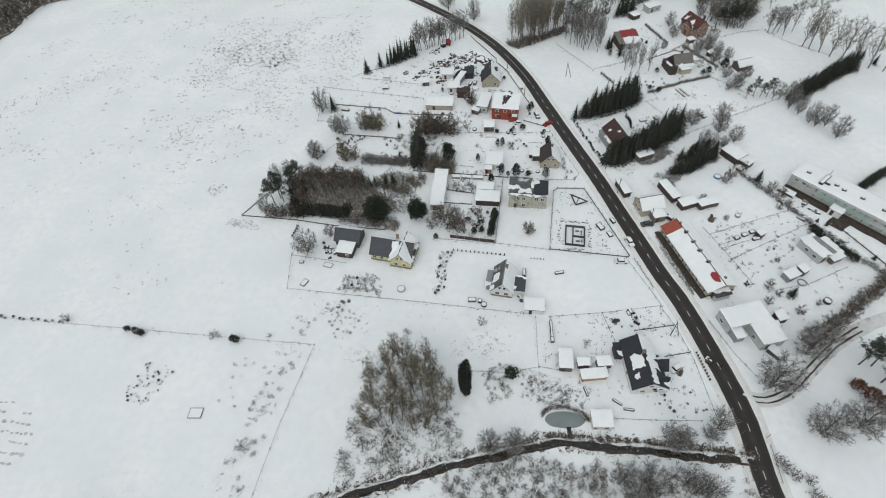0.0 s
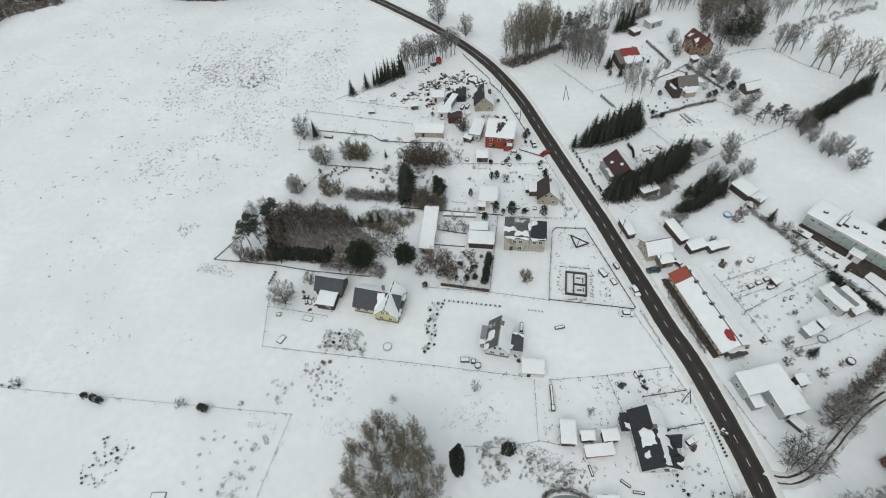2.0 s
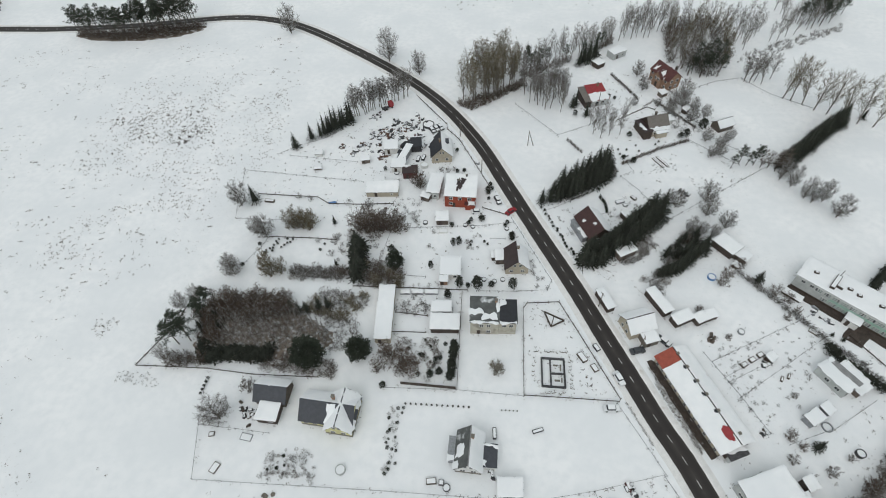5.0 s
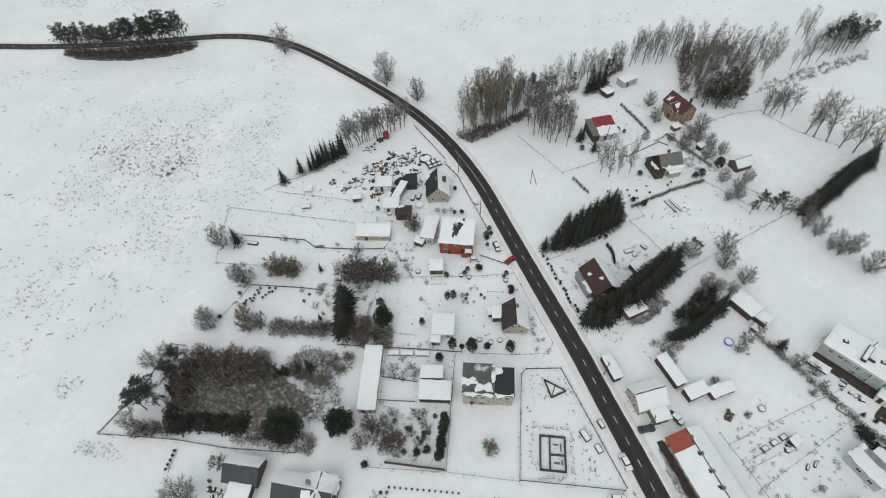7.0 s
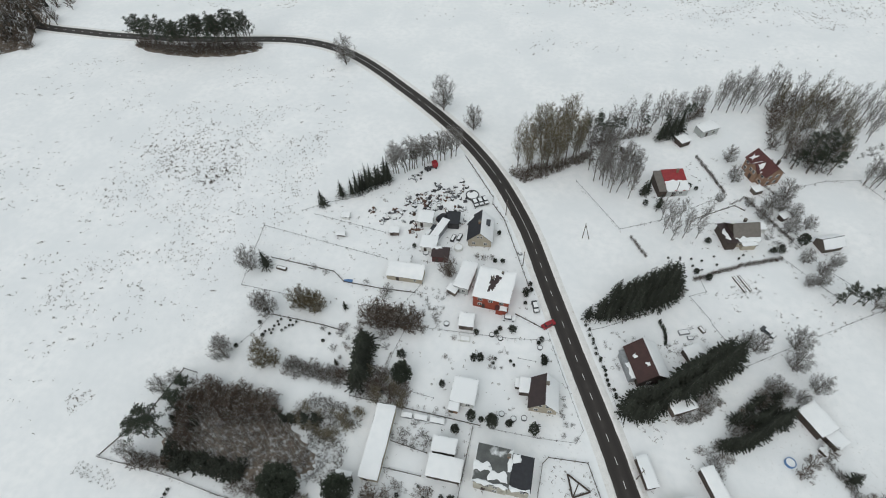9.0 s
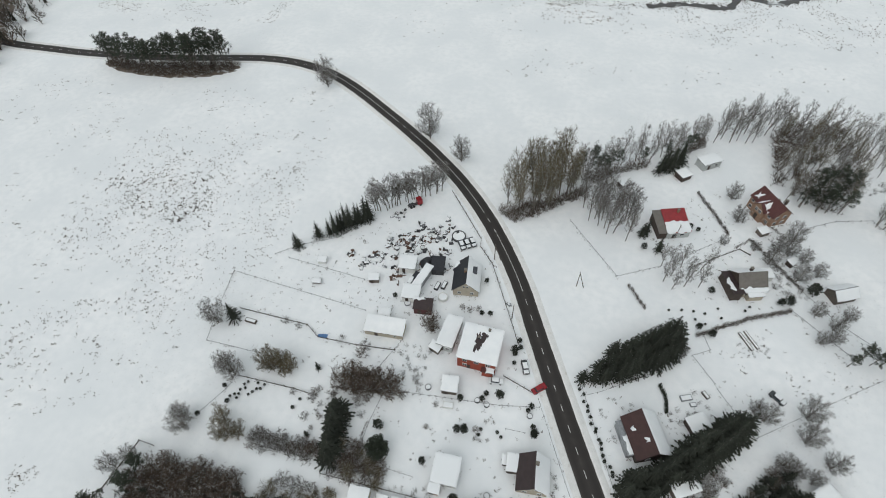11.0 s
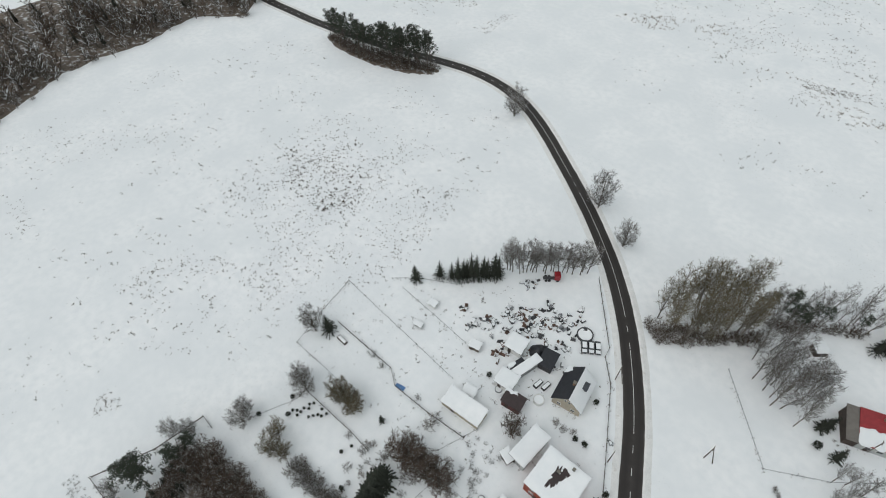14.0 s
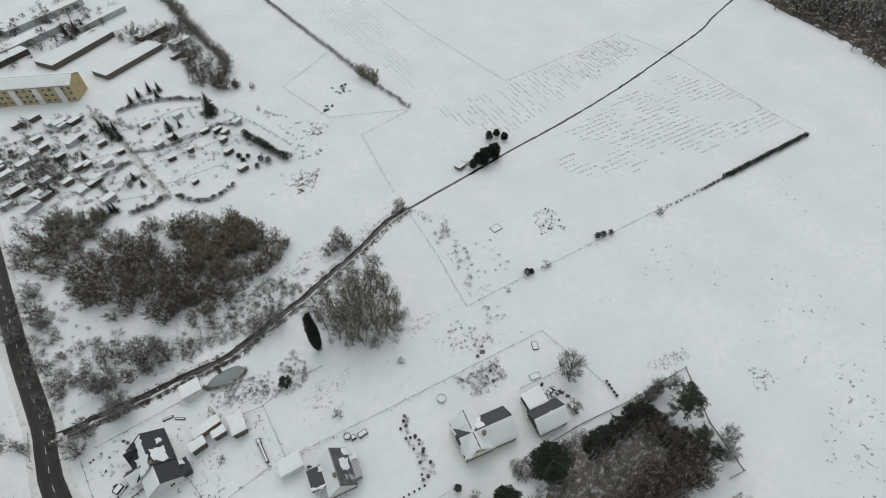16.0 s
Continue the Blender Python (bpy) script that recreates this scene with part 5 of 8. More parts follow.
def form_arrays(me):
    """Corner places, face corners and face starts of a mesh, read once."""
    if me.name not in FORM_DATA:
        co = np.empty(len(me.vertices) * 3, np.float32)
        me.vertices.foreach_get("co", co)
        corner = np.empty(len(me.loops), np.int32)
        me.loops.foreach_get("vertex_index", corner)
        total = np.empty(len(me.polygons), np.int32)
        me.polygons.foreach_get("loop_total", total)
        FORM_DATA[me.name] = (co.reshape(-1, 3), corner, total)
    return FORM_DATA[me.name]


def bake(name, heap, material):
    """One mesh of many placed copies."""
    co = np.concatenate([h[0] for h in heap]).astype(np.float32)
    total = np.concatenate([h[2] for h in heap])
    shift = np.cumsum([0] + [len(h[0]) for h in heap[:-1]])
    corner = np.concatenate([h[1] + k for h, k in zip(heap, shift)]).astype(np.int32)
    me = bpy.data.meshes.new(name)
    me.vertices.add(len(co))
    me.vertices.foreach_set("co", co.ravel())
    me.loops.add(len(corner))
    me.loops.foreach_set("vertex_index", corner)
    me.polygons.add(len(total))
    me.polygons.foreach_set("loop_start", np.concatenate([[0], np.cumsum(total)[:-1]]).astype(np.int32))
    me.update(calc_edges=True)
    me.materials.append(material)
    return me


EVERGREEN = ("spruce", "pine", "conebush", "column", "dome", "fir", "beech", "thuja")


def mass(name, label, category, spots, share=1.0, broad=1.0):
    """Plants too many to count, joined into one object. spots: (key, x, y, height, wide, seed). share: how many of the twigs are kept. broad: how much wider each is."""
    heaps = {}
    for key, x, y, height, wide, seed in spots:
        r = random.Random(seed)
        k = height / STANDARD[key]
        forms = KINDS[key][1]
        a = r.uniform(0, 6.283)
        turn = np.array([[math.cos(a), -math.sin(a), 0], [math.sin(a), math.cos(a), 0], [0, 0, 1]], np.float32)
        for me in forms[r.randrange(len(forms))]:
            co, corner, total = form_arrays(me)
            co = co @ turn.T * np.array([k * wide, k * wide, k], np.float32) + np.array([x, y, 0], np.float32)
            if share < 1 and total.max() <= 4 and len(total) > 60:
                keep = np.arange(len(total)) % 10 < share * 10
                corner, total = corner[np.repeat(keep, total)], total[keep]
            if broad > 1 and key not in EVERGREEN and total.max() <= 4:
                at = np.cumsum(total) - total
                for a0, b0 in ((corner[at], corner[at + 1]), (corner[at[total == 4] + 2], corner[at[total == 4] + 3])):
                    half = (co[b0] - co[a0]) * np.float32((broad - 1) / 2)
                    co[a0], co[b0] = co[a0] - half, co[b0] + half
            heaps.setdefault(me.materials[0].name, []).append((co, corner, total))
    root = tagged(new(name), label, category, "", "stuff")
    for mat, heap in heaps.items():
        part("trunks" if mat == BARK.name else "crowns", bake(name, heap, bpy.data.materials[mat]), root)
    return root


def spots_in(keys, poly, n, lo, hi, gap, seed, wide=1.0):
    r = random.Random(seed)
    return [(r.choice(keys), x, y, r.uniform(lo, hi), wide, int(abs(x) * 31 + abs(y) * 17 + seed)) for x, y in scatter(poly, n, gap, seed)]


# South-west copse by the stream.
COPSE = [(-33, 49), (-36, 58), (-36, 68), (-34, 79), (-29, 85), (-19, 84.5), (-10, 78), (-7, 66), (-12, 58), (-22, 54)]
grove("high", [(-31, 62), (-32, 78), (-28, 84), (-19, 83.5), (-13, 79), (-11, 70), (-16, 64)], 34, 9.5, 13.5, 2.0, 5, "trees of the stream copse", 0.8)
mass("copse_undergrowth", "dense frosted saplings and scrub under the copse", "scrub", spots_in(("sapling", "shrub", "shrub", "browshrub"), COPSE, 190, 1.4, 3.2, 0.85, 6, 1.2), share=0.6)
plant("cypress", -7.0, 76.4, 17.5, seed=3, wide=0.74)
plant("conebush", 4.4, 83.1, 3.6, seed=4, wide=1.45)
for k in range(6):
    plant("brown", -74.5 - 1.8 * k, 133.2 - 0.3 * k, 4.6 + 0.5 * math.sin(k * 2), "brown twiggy tree at the wood's corner", seed=k + 40, wide=0.8)
for x, y, hgt in ((0.6, 62.8, 6.5), (6.3, 63.6, 6.5), (43.8, 70, 7), (45.9, 70.6, 6), (56, 76.5, 6), (31.8, 59.8, 7), (37.6, 60, 7.5), (45.9, 61, 7), (34, 55, 6), (53, 73, 5)):
    plant("round", x, y, hgt, seed=int(x * 7))
for x, y, hgt in ((70.6, 88.8, 10.5), (79.6, 78, 9), (88.7, 80.7, 9.5), (82, 100, 9), (86, 104, 8)):
    plant("round", x, y, hgt, seed=int(x * 5), wide=1.1)
for x, y in along([(68.5, 70), (71.3, 67), (75, 62), (80, 56)], 1.8, 0.8, 4):
    plant("browshrub", x, y, 3.4, seed=int(x * 9))
for x, y, hgt in ((97.6, 98.6, 13), (98.4, 94, 14), (94.6, 98.6, 12), (101, 90, 13), (102.5, 96, 13), (99.5, 87, 11)):
    plant("pine", x, y, hgt, seed=int(x * 3), wide=1.05)
for x, y, hgt in ((93.4, 89.0, 5.0), (95.6, 86.6, 5.6), (91.4, 91.6, 4.0)):
    plant("beech", x, y, hgt, seed=int(x * 3))
for x, y in along([(84, 104), (92, 110), (99, 116), (106, 123), (114, 131)], 1.8, 1.0, 8):
    plant("brown", x, y, 4.6, seed=int(x * 11))
mass("pond_reeds", "dark dead reeds round the frozen pond", "reeds", [("browshrub", 18.7 + 5.6 * math.cos(a), 72.9 + 2.9 * math.sin(a), 1.5, 1.0, k) for k, a in enumerate(math.pi * (0.02 + 0.96 * j / 26) for j in range(27))])
mass("garden_scrub", "low frosted scrub round the garden pond", "scrub", spots_in(("shrub", "shrub", "browshrub"), [(8, 77), (-4, 82), (2, 86), (16, 83), (24, 81), (26, 76), (24, 75.4), (15, 75.6)], 46, 0.7, 1.5, 0.9, 9, 1.3))

# Thicket south of the stream.
THICKET = [(58, 6), (50, -6), (34, -2), (18, 4), (2, 14), (-4, 28), (2, 38), (14, 42), (26, 46), (42, 40), (54, 28)]
mass("stream_thicket", "dark brown leafless thicket south of the stream", "thicket", spots_in(("alder",), [(52, 26), (44, 8), (30, 10), (20, 24), (22, 42), (34, 44)], 46, 9, 12.5, 2.0, 21, 1.25) + spots_in(("brown", "brown", "alder"), THICKET, 76, 4, 7, 2.0, 22, 1.2) + spots_in(("willow",), [(20, 8), (2, 14), (-4, 28), (4, 36), (18, 34)], 34, 6, 8.5, 2.4, 27, 1.15) + spots_in(("brown", "brown", "willow"), [(3, 12), (-3, 16), (-11, 33), (-2, 42), (8, 45), (18, 53), (25, 52), (33, 46), (20, 34), (10, 26)], 52, 4.0, 7.5, 2.2, 29, 1.2) + spots_in(("willow", "brown"), [(74, -4), (64, -24), (46, -16), (40, -4), (54, 4), (62, 12)], 34, 4.5, 8, 2.2, 23, 1.2) + spots_in(("shrub",), THICKET, 60, 1.6, 3.0, 1.4, 26, 1.3), share=0.45, broad=1.7)
mass("stream_bank_scrub", "dense low scrub between the thicket and the stream", "scrub", spots_in(("shrub", "browshrub", "shrub", "brown"), [(-2, 45), (-10, 55), (4, 61), (17, 63), (31, 61), (30, 54), (22, 56), (8, 47)], 120, 1.2, 2.8, 1.1, 30, 1.3) + spots_in(("shrub", "browshrub"), [(6, 78), (1, 74), (-3.5, 78), (-1, 84)], 16, 1.0, 2.2, 1.2, 38, 1.2), share=0.7)
mass("garden_bed_shrubs", "small frosted berry bushes in a garden corner", "bushes", spots_in(("browshrub", "conebush", "shrub"), [(-49, 109.6), (-40, 109), (-38, 105), (-49, 104.4)], 26, 0.7, 1.5, 1.1, 95, 1.2) + spots_in(("shrub", "browshrub"), [(-52.4, 98), (-44.4, 96.8), (-37, 91), (-47.8, 88.4)], 22, 0.5, 1.1, 1.4, 96, 1.2), share=0.8)
mass("road_scrub", "frosted shrubs on the waste ground beside the road", "scrub", spots_in(("shrub", "shrub", "browshrub"), [(74, 14), (70, 40), (66, 62), (58, 62), (60, 34), (64, 10)], 70, 1.2, 3.0, 1.4, 28, 1.3), share=0.8)
for x, y, hgt in ((66, 16, 6.0), (63.7, 29.8, 5.0), (50.7, 59.6, 6.4), (71, 31, 5.4)):
    plant("round", x, y, hgt, seed=int(x * 3), wide=1.0)
mass("stream_scrub", "open frosted scrub along the stream", "scrub", spots_in(("shrub", "shrub", "browshrub"), [(66, 64), (70, 30), (58, 18), (48, 38), (30, 54), (6, 50), (-14, 46), (-20, 51), (4, 58), (24, 63), (44, 65)], 130, 0.9, 2.4, 1.5, 24, 1.3) + spots_in(("brown",), [(64, 62), (62, 40), (40, 48), (28, 56), (40, 63)], 26, 3, 5, 2.2, 25, 1.1), share=0.7)
for x, y, hgt in ((38.7, 56, 6), (49.4, 60, 5), (64.5, 25, 6), (-26.5, 41, 6), (-22, 44, 5), (-28.4, 42.6, 5), (-25.2, 43.6, 4.6), (-27.6, 45.4, 4.2), (-51, 35.5, 5), (-48, 39, 4)):
    plant("brown", x, y, hgt, seed=int(x * 7 + 1000))

# The square wood beside the yellow house.
mass("square_wood", "fenced square of grey saplings edged with brown bushes", "thicket",
     spots_in(("browshrub",), [(-79, 137), (-80, 152), (-45, 152), (-45, 138)], 60, 1.2, 2.2, 1.1, 37, 1.2)
     + spots_in(("brown",), [(-79, 147), (-79, 154), (-57, 155.4), (-54, 150), (-63, 147.6)], 74, 4.6, 7.0, 1.1, 32, 1.1)
     + spots_in(("brown", "brown", "spruce"), [(-84, 150), (-77.6, 150), (-71.5, 139), (-77.6, 138), (-80, 143)], 34, 3.8, 6.0, 1.2, 36, 1.1)
     + spots_in(("shrub", "sapling", "willow"), [(-50, 151), (-50, 157.6), (-33, 158), (-33, 151), (-40, 148)], 58, 2.0, 4.0, 1.2, 39, 1.2)
     + spots_in(("spruce", "conebush"), [(-76, 133.2), (-76, 137), (-57, 137.6), (-56, 134.6)], 40, 2.6, 4.6, 1.2, 33, 1.3)
     + spots_in(("brown", "browshrub"), [(-59, 132.4), (-57, 136), (-44, 136.4), (-37, 133), (-38, 130.8)], 44, 2.0, 3.6, 1.2, 34, 1.1)
     + spots_in(("shrub", "sapling"), [(-43, 137), (-43, 148), (-34, 148), (-34, 141)], 34, 2.0, 4.0, 1.4, 35, 1.2), share=0.62, broad=1.1)
mass("wood_saplings", "thin pale-stemmed snowy saplings in close rows", "saplings", spots_in(("stem", "stem", "sapling"), [(-72, 137.5), (-74, 148.6), (-52, 150), (-44, 146), (-41, 141), (-46, 137.6), (-52, 137.4)], 300, 4.6, 6.6, 0.95, 31, 0.9), share=0.7, broad=1.2)
plant("dome", -45.4, 135.2, 11.6, seed=1, wide=0.95)
plant("dome", -31.6, 137.6, 9.4, seed=2, wide=0.9)
plant("column", -46.2, 151.5, 7.5, seed=1, wide=1.2)
plant("column", -43.6, 152.4, 7.0, seed=2, wide=1.3)
for x, y in ((-52, 150.6), (-54.6, 151.4), (-50, 151.2)):
    plant("spruce", x, y, 6.0, seed=int(-x))
for x, y, hgt in ((-83.4, 141.4, 12.5), (-81.6, 139.6, 11), (-84.6, 138.4, 11.5), (-80.6, 147.5, 10), (-80.6, 152, 9)):
    plant("pine", x, y, hgt, seed=int(-x * 3))
for x, y, hgt in ((-88, 150.6, 6.4), (-84.6, 153.6, 6.0), (-86, 133.4, 6.2), (-82, 132.8, 5.0), (-79, 133.6, 4.4)):
    plant("round", x, y, hgt, "bare frosted tree at the corner of the square wood", seed=int(-x * 3), wide=0.72)
plant("round", -65, 117.6, 8.4, seed=7)
plant("brown", -60, 126.3, 4.4, seed=8)
for x, y in along([(-72.2, 128.5), (-72.6, 124)], 1.2):
    plant("conebush", x, y, 1.1, seed=int(y * 3))
for x, y in scatter([(-19, 133), (-21, 141), (-13, 146), (-9, 140), (-8, 133)], 9, 1.8, 41):
    plant("browshrub", x, y, 3.2, seed=int(x * 19))
for x, y, hgt in ((-18.6, 136.5, 6.4), (-22.5, 137.5, 7.4), (-16, 134.2, 6.6), (-20.4, 133.4, 6.0), (-26, 134, 5.0), (-25, 138.5, 5.0)):
    plant("brown", x, y, hgt, seed=int(-x * 3))
for x, y in along([(-5.6, 142), (-6.1, 132)], 1.5, 0.2):
    plant("thuja", x, y, 3.4 + 0.5 * math.sin(y * 3), seed=int(y), wide=1.15)
for x, y, hgt in ((-9.3, 133.6, 3.0), (-11.7, 132.8, 3.0), (-24, 128.9, 2.6)):
    plant("conebush", x, y, hgt, seed=int(x * 3))
plant("willow", 6.2, 135, 4.0, "round grey fruit bush in the snow", wide=1.25, seed=6)
for x, y, hgt, wide in ((0.2, 162.2, 5.6, 1.0), (10.8, 162.6, 4.8, 0.95), (-8.5, 158.4, 3.6, 1.05), (-5.3, 162.4, 5.2, 0.8), (-2.6, 162.6, 2.0, 1.2), (4.5, 163.2, 2.2, 1.5)):
    plant("thuja", x, y, hgt, seed=int(x * 3 + 50), wide=wide)
for x, y in scatter([(-24, 152), (-14, 152), (-14, 158), (-24, 158)], 12, 1.2, 42):
    plant("shrub", x, y, 2.6, seed=int(x * 29))

# Gardens towards the field.
for k in range(8):
    plant("spruce", -37.0 - k * 0.36 + 0.5 * (k % 2), 164.4 + k * 1.75, 8.6 + 0.9 * ((k * 3) % 4) / 3, "dark spruce in a close garden row", group="row of garden spruces", seed=k + 4, wide=1.5)
plant("dome", -25.8, 169.2, 8.6, "broad dark pine at the garden boundary", wide=0.8, seed=9)
plant("round", -84.4, 194, 9.2, seed=1, wide=0.8)
plant("spruce", -80.2, 196.4, 8.6, seed=2, wide=1.15)
for x, y, hgt in ((-63, 184.4, 7.0), (-61.6, 185.6, 6.0), (-60, 184.8, 6.4), (-57.6, 185.4, 5.8), (-56.9, 184.2, 6.6)):
    plant("willow", x, y, hgt, seed=int(x * 3))
for x, y, hgt in ((-71, 179.8, 8.0), (-74.5, 181, 6.4), (-76.7, 163.8, 7.2), (-79, 166, 5.6)):
    plant("round", x, y, hgt, seed=int(x * 5), wide=0.9)
for x, y, hgt in ((-65.2, 164.2, 6.2), (-67.5, 167.5, 5.6), (-62, 165.4, 5.4)):
    plant("willow", x, y, hgt, seed=int(x * 7))
for x, y in along([(-41, 184.6), (-36, 184.8), (-31, 185.2), (-26.5, 185.4)], 1.4, 0.7, 5):
    plant("brown", x, y, rng.uniform(6.5, 8.5), seed=int(x * 17))
mass("garden_thicket", "grey-brown scrub round the garden spruces", "scrub", spots_in(("brown", "shrub", "willow"), [(-36, 160.6), (-36, 170), (-25, 169), (-21, 161)], 34, 2.4, 4.6, 1.2, 92, 1.15) + spots_in(("shrub", "browshrub", "shrub"), [(-58, 162.8), (-58, 167.4), (-42, 167.4), (-42, 162.8)], 34, 1.8, 3.2, 1.1, 93, 1.2), share=0.8)
mass("garden_hedgerow", "grey and brown shrubs along the garden boundary", "hedge", [("browshrub" if x > -44 else "shrub", x, y, 2.9, 1.3, int(-x * 23)) for x, y in along([(-58.6, 165.4), (-50, 165.2), (-42, 165.4), (-34, 165.8), (-28, 164.6)], 0.8, 0.9, 6)] + spots_in(("shrub", "browshrub"), [(-48, 166), (-48, 184), (-32, 184), (-30, 166)], 30, 1.4, 2.6, 1.4, 44, 1.2))
for x, y, hgt in ((-49.2, 186.8, 4.2), (-45, 169, 3.4)):
    plant("column", x, y, hgt, seed=int(x), wide=1.2)
for x, y, hgt in ((-75.3, 167.4, 1.8), (-69.4, 172.4, 1.8), (-51.5, 174.8, 1.5), (-50.6, 177.4, 1.2), (-72.8, 180.6, 1.8), (-72.2, 176.2, 1.8)):
    plant("conebush", x, y, hgt, seed=int(x * 3))
for x, y in scatter([(-70, 174), (-66, 179.5), (-61, 179), (-66, 173)], 14, 0.9, 45):
    plant("conebush", x, y, 1.1, seed=int(x * 37))
for x, y, hgt in ((-65.2, 198.8, 2.6), (-60, 198, 2.2), (-46, 197.5, 2.0), (-39.2, 196, 3.6), (-47, 178.5, 2.8), (-43, 180, 2.8), (-53, 178.6, 2.0)):
    plant("shrub", x, y, hgt, seed=int(x * 3), wide=1.2)
plant("brown", -22.6, 207.4, 6.4, seed=2)
plant("brown", -21.4, 205.4, 5.2, seed=6)
plant("conebush", -35.6, 214.8, 2.2, seed=2)
for x, y in ((-3.5, 188.6), (-9.4, 226.5), (4.2, 205.8), (-2.6, 190.2), (3.0, 203.6), (-8.6, 214.6), (-6.2, 215.0)):
    plant("conebush", x, y, 2.1, seed=int(x * 3 + 5))
for x, y in scatter([(-2, 177), (4, 179), (2, 184), (-4, 182)], 8, 1.1, 46):
    plant("conebush" if (x + y) % 2 < 1 else "shrub", x, y, 1.3, seed=int(x * 3 + 70))
for x, y in scatter([(14, 163), (22, 163), (22, 167), (14, 178), (17, 170)], 9, 1.4, 47):
    plant("shrub", x, y, 1.7, seed=int(x * 3 + 90))

# Spruces and bare trees along the field edge.
plant("spruce", -73, 226.4, 8.2, seed=11)
plant("spruce", -68, 232.2, 8.4, seed=12)
for k, (x, y) in enumerate(along([(-64.6, 234.4), (-54, 243.8)], 1.6, 0.5, 7)):
    plant("spruce", x, y, (9.8 + 0.2 * k) * (0.85 + 0.3 * ((k * 5) % 7) / 6), group="spruces along the field edge", wide=0.82, seed=k + 70)
for k, (x, y) in enumerate(along([(-53, 247.4), (-33, 262.6)], 1.25, 0.7, 8)):
    plant("tall", x, y, rng.uniform(10.5, 12.5), group="bare trees along the field edge", wide=1.15, seed=k + 90)
plant("round", -99.2, 316.9, 12.0, seed=31, wide=0.85)
plant("round", -44.8, 291, 13.0, seed=32, wide=0.8)
plant("round", -29.6, 280.3, 9.2, seed=33, wide=0.85)

# Pine island on the road.
ISLAND = [(-213, 313.5), (-203, 310), (-190, 309), (-174, 310), (-158, 314.5), (-148, 321), (-148, 326.5), (-158, 325.5), (-186, 318.5), (-212, 317.4)]
for x, y in scatter(ISLAND, 40, 2.4, 51):
    east = (x + 213) / 65
    plant("pine", x, y, rng.uniform(11.5, 14.5) + 5.0 * east, group="pines of the roadside island", wide=0.84, seed=int(x * 31 + y * 17))
mass("island_undergrowth", "brown undergrowth beneath the roadside pines", "scrub", spots_in(("browshrub",), ISLAND, 260, 1.4, 3.2, 0.8, 52, 1.3), share=0.45, broad=1.5)

# Big grove beyond the bend and the wood's edge behind the houses.
BIG = [(-11, 259), (-6, 254.5), (4, 260), (12, 267), (16, 276), (10, 284), (0, 279), (-8, 270)]
grove("high", BIG, 28, 14, 18, 2.0, 61, "tall trees of the grove at the bend", 0.95)
mass("grove_undergrowth", "brown undergrowth at the foot of the tall grove", "scrub", spots_in(("brown", "browshrub"), [(-11, 257), (-5, 253), (10, 265), (18, 271), (17, 276), (4, 264), (-4, 262)], 60, 2.2, 4, 1.2, 62, 1.1))
grove("tall", [(16, 263), (20, 259), (30, 250), (36, 257), (36, 268), (26, 271), (18, 275)], 26, 10, 15, 2.0, 63, "slender trees beside the red-roofed cabin", 0.9)
mass("north_wood_edge", "bare trees and conifers of the northern wood's edge", "woodland", spots_in(("tall",), [(12, 280), (14, 288), (28, 298), (44, 305), (60, 318), (64, 313), (48, 299), (30, 289), (18, 279)], 36, 10, 14.5, 2.6, 64, 1.0) + spots_in(("brown",), [(14, 279), (30, 288), (48, 298), (60, 312), (58, 306), (40, 293), (20, 279)], 36, 3, 6, 1.5, 60, 1.1) + spots_in(("tall",), [(62, 312), (70, 324), (92, 332), (92, 320), (74, 313)], 24, 12, 17, 2.4, 66, 0.95), share=0.5, broad=1.5)
for x, y, hgt in ((43, 289.4, 10), (47.3, 292.4, 12.5), (50.5, 295.4, 13), (45, 291.4, 11)):
    plant("spruce", x, y, hgt, "tall dark spruce at the wood's edge", seed=int(x), wide=0.95)
grove("pine", [(12, 279), (16, 286), (28, 291), (32, 288), (20, 279)], 8, 8, 11, 2.6, 65, "conifers of the wood's edge", 0.9)
grove("pine", [(33, 291), (44, 299), (60, 310), (62, 307), (46, 295)], 5, 7, 9, 3.0, 76, "conifers of the wood's edge", 0.85)
FOREST_E = [(83, 282), (87, 280), (101, 281), (110, 292), (116, 311), (110, 330), (90, 326), (84, 305)]
mass("east_wood", "tall olive-grey wood with brown understorey", "woodland", spots_in(("high", "tall"), FOREST_E, 44, 12, 18, 2.6, 67, 0.95) + spots_in(("alder", "brown", "shrub"), FOREST_E, 64, 3.5, 9, 1.6, 68, 1.1), share=0.5, broad=1.5)
grove("pine", [(86, 280), (103, 281), (109, 290), (104, 296), (90, 288)], 16, 8, 12, 2.2, 69, "conifers of the eastern wood", 1.0)
mass("scattered_east_trees", "loose bare trees and scrub behind the eastern wood", "woodland", spots_in(("tall",), [(118, 300), (114, 330), (160, 350), (190, 352), (170, 332), (140, 312)], 40, 10, 15, 2.8, 70, 1.0) + spots_in(("shrub",), [(112, 292), (120, 300), (150, 318), (176, 330), (170, 322), (130, 300)], 70, 1, 2.4, 1.4, 72, 1.4), share=0.5, broad=1.5)
grove("pine", [(148, 326), (160, 324), (180, 340), (170, 346)], 14, 9, 12, 3, 71, "dark pines behind the eastern wood")
for x, y in ((37.2, 256.4), (42.2, 250.9), (38.4, 258)):
    plant("column", x, y, 7.0, seed=int(x), wide=1.35)
plant("conebush", 37.7, 251.2, 3.0, seed=1)
grove("tall", [(42, 236), (42, 247), (48, 248), (57, 246), (56, 240), (50, 236)], 10, 8, 11, 2.4, 73, "young birches beside the cottage", 0.95)
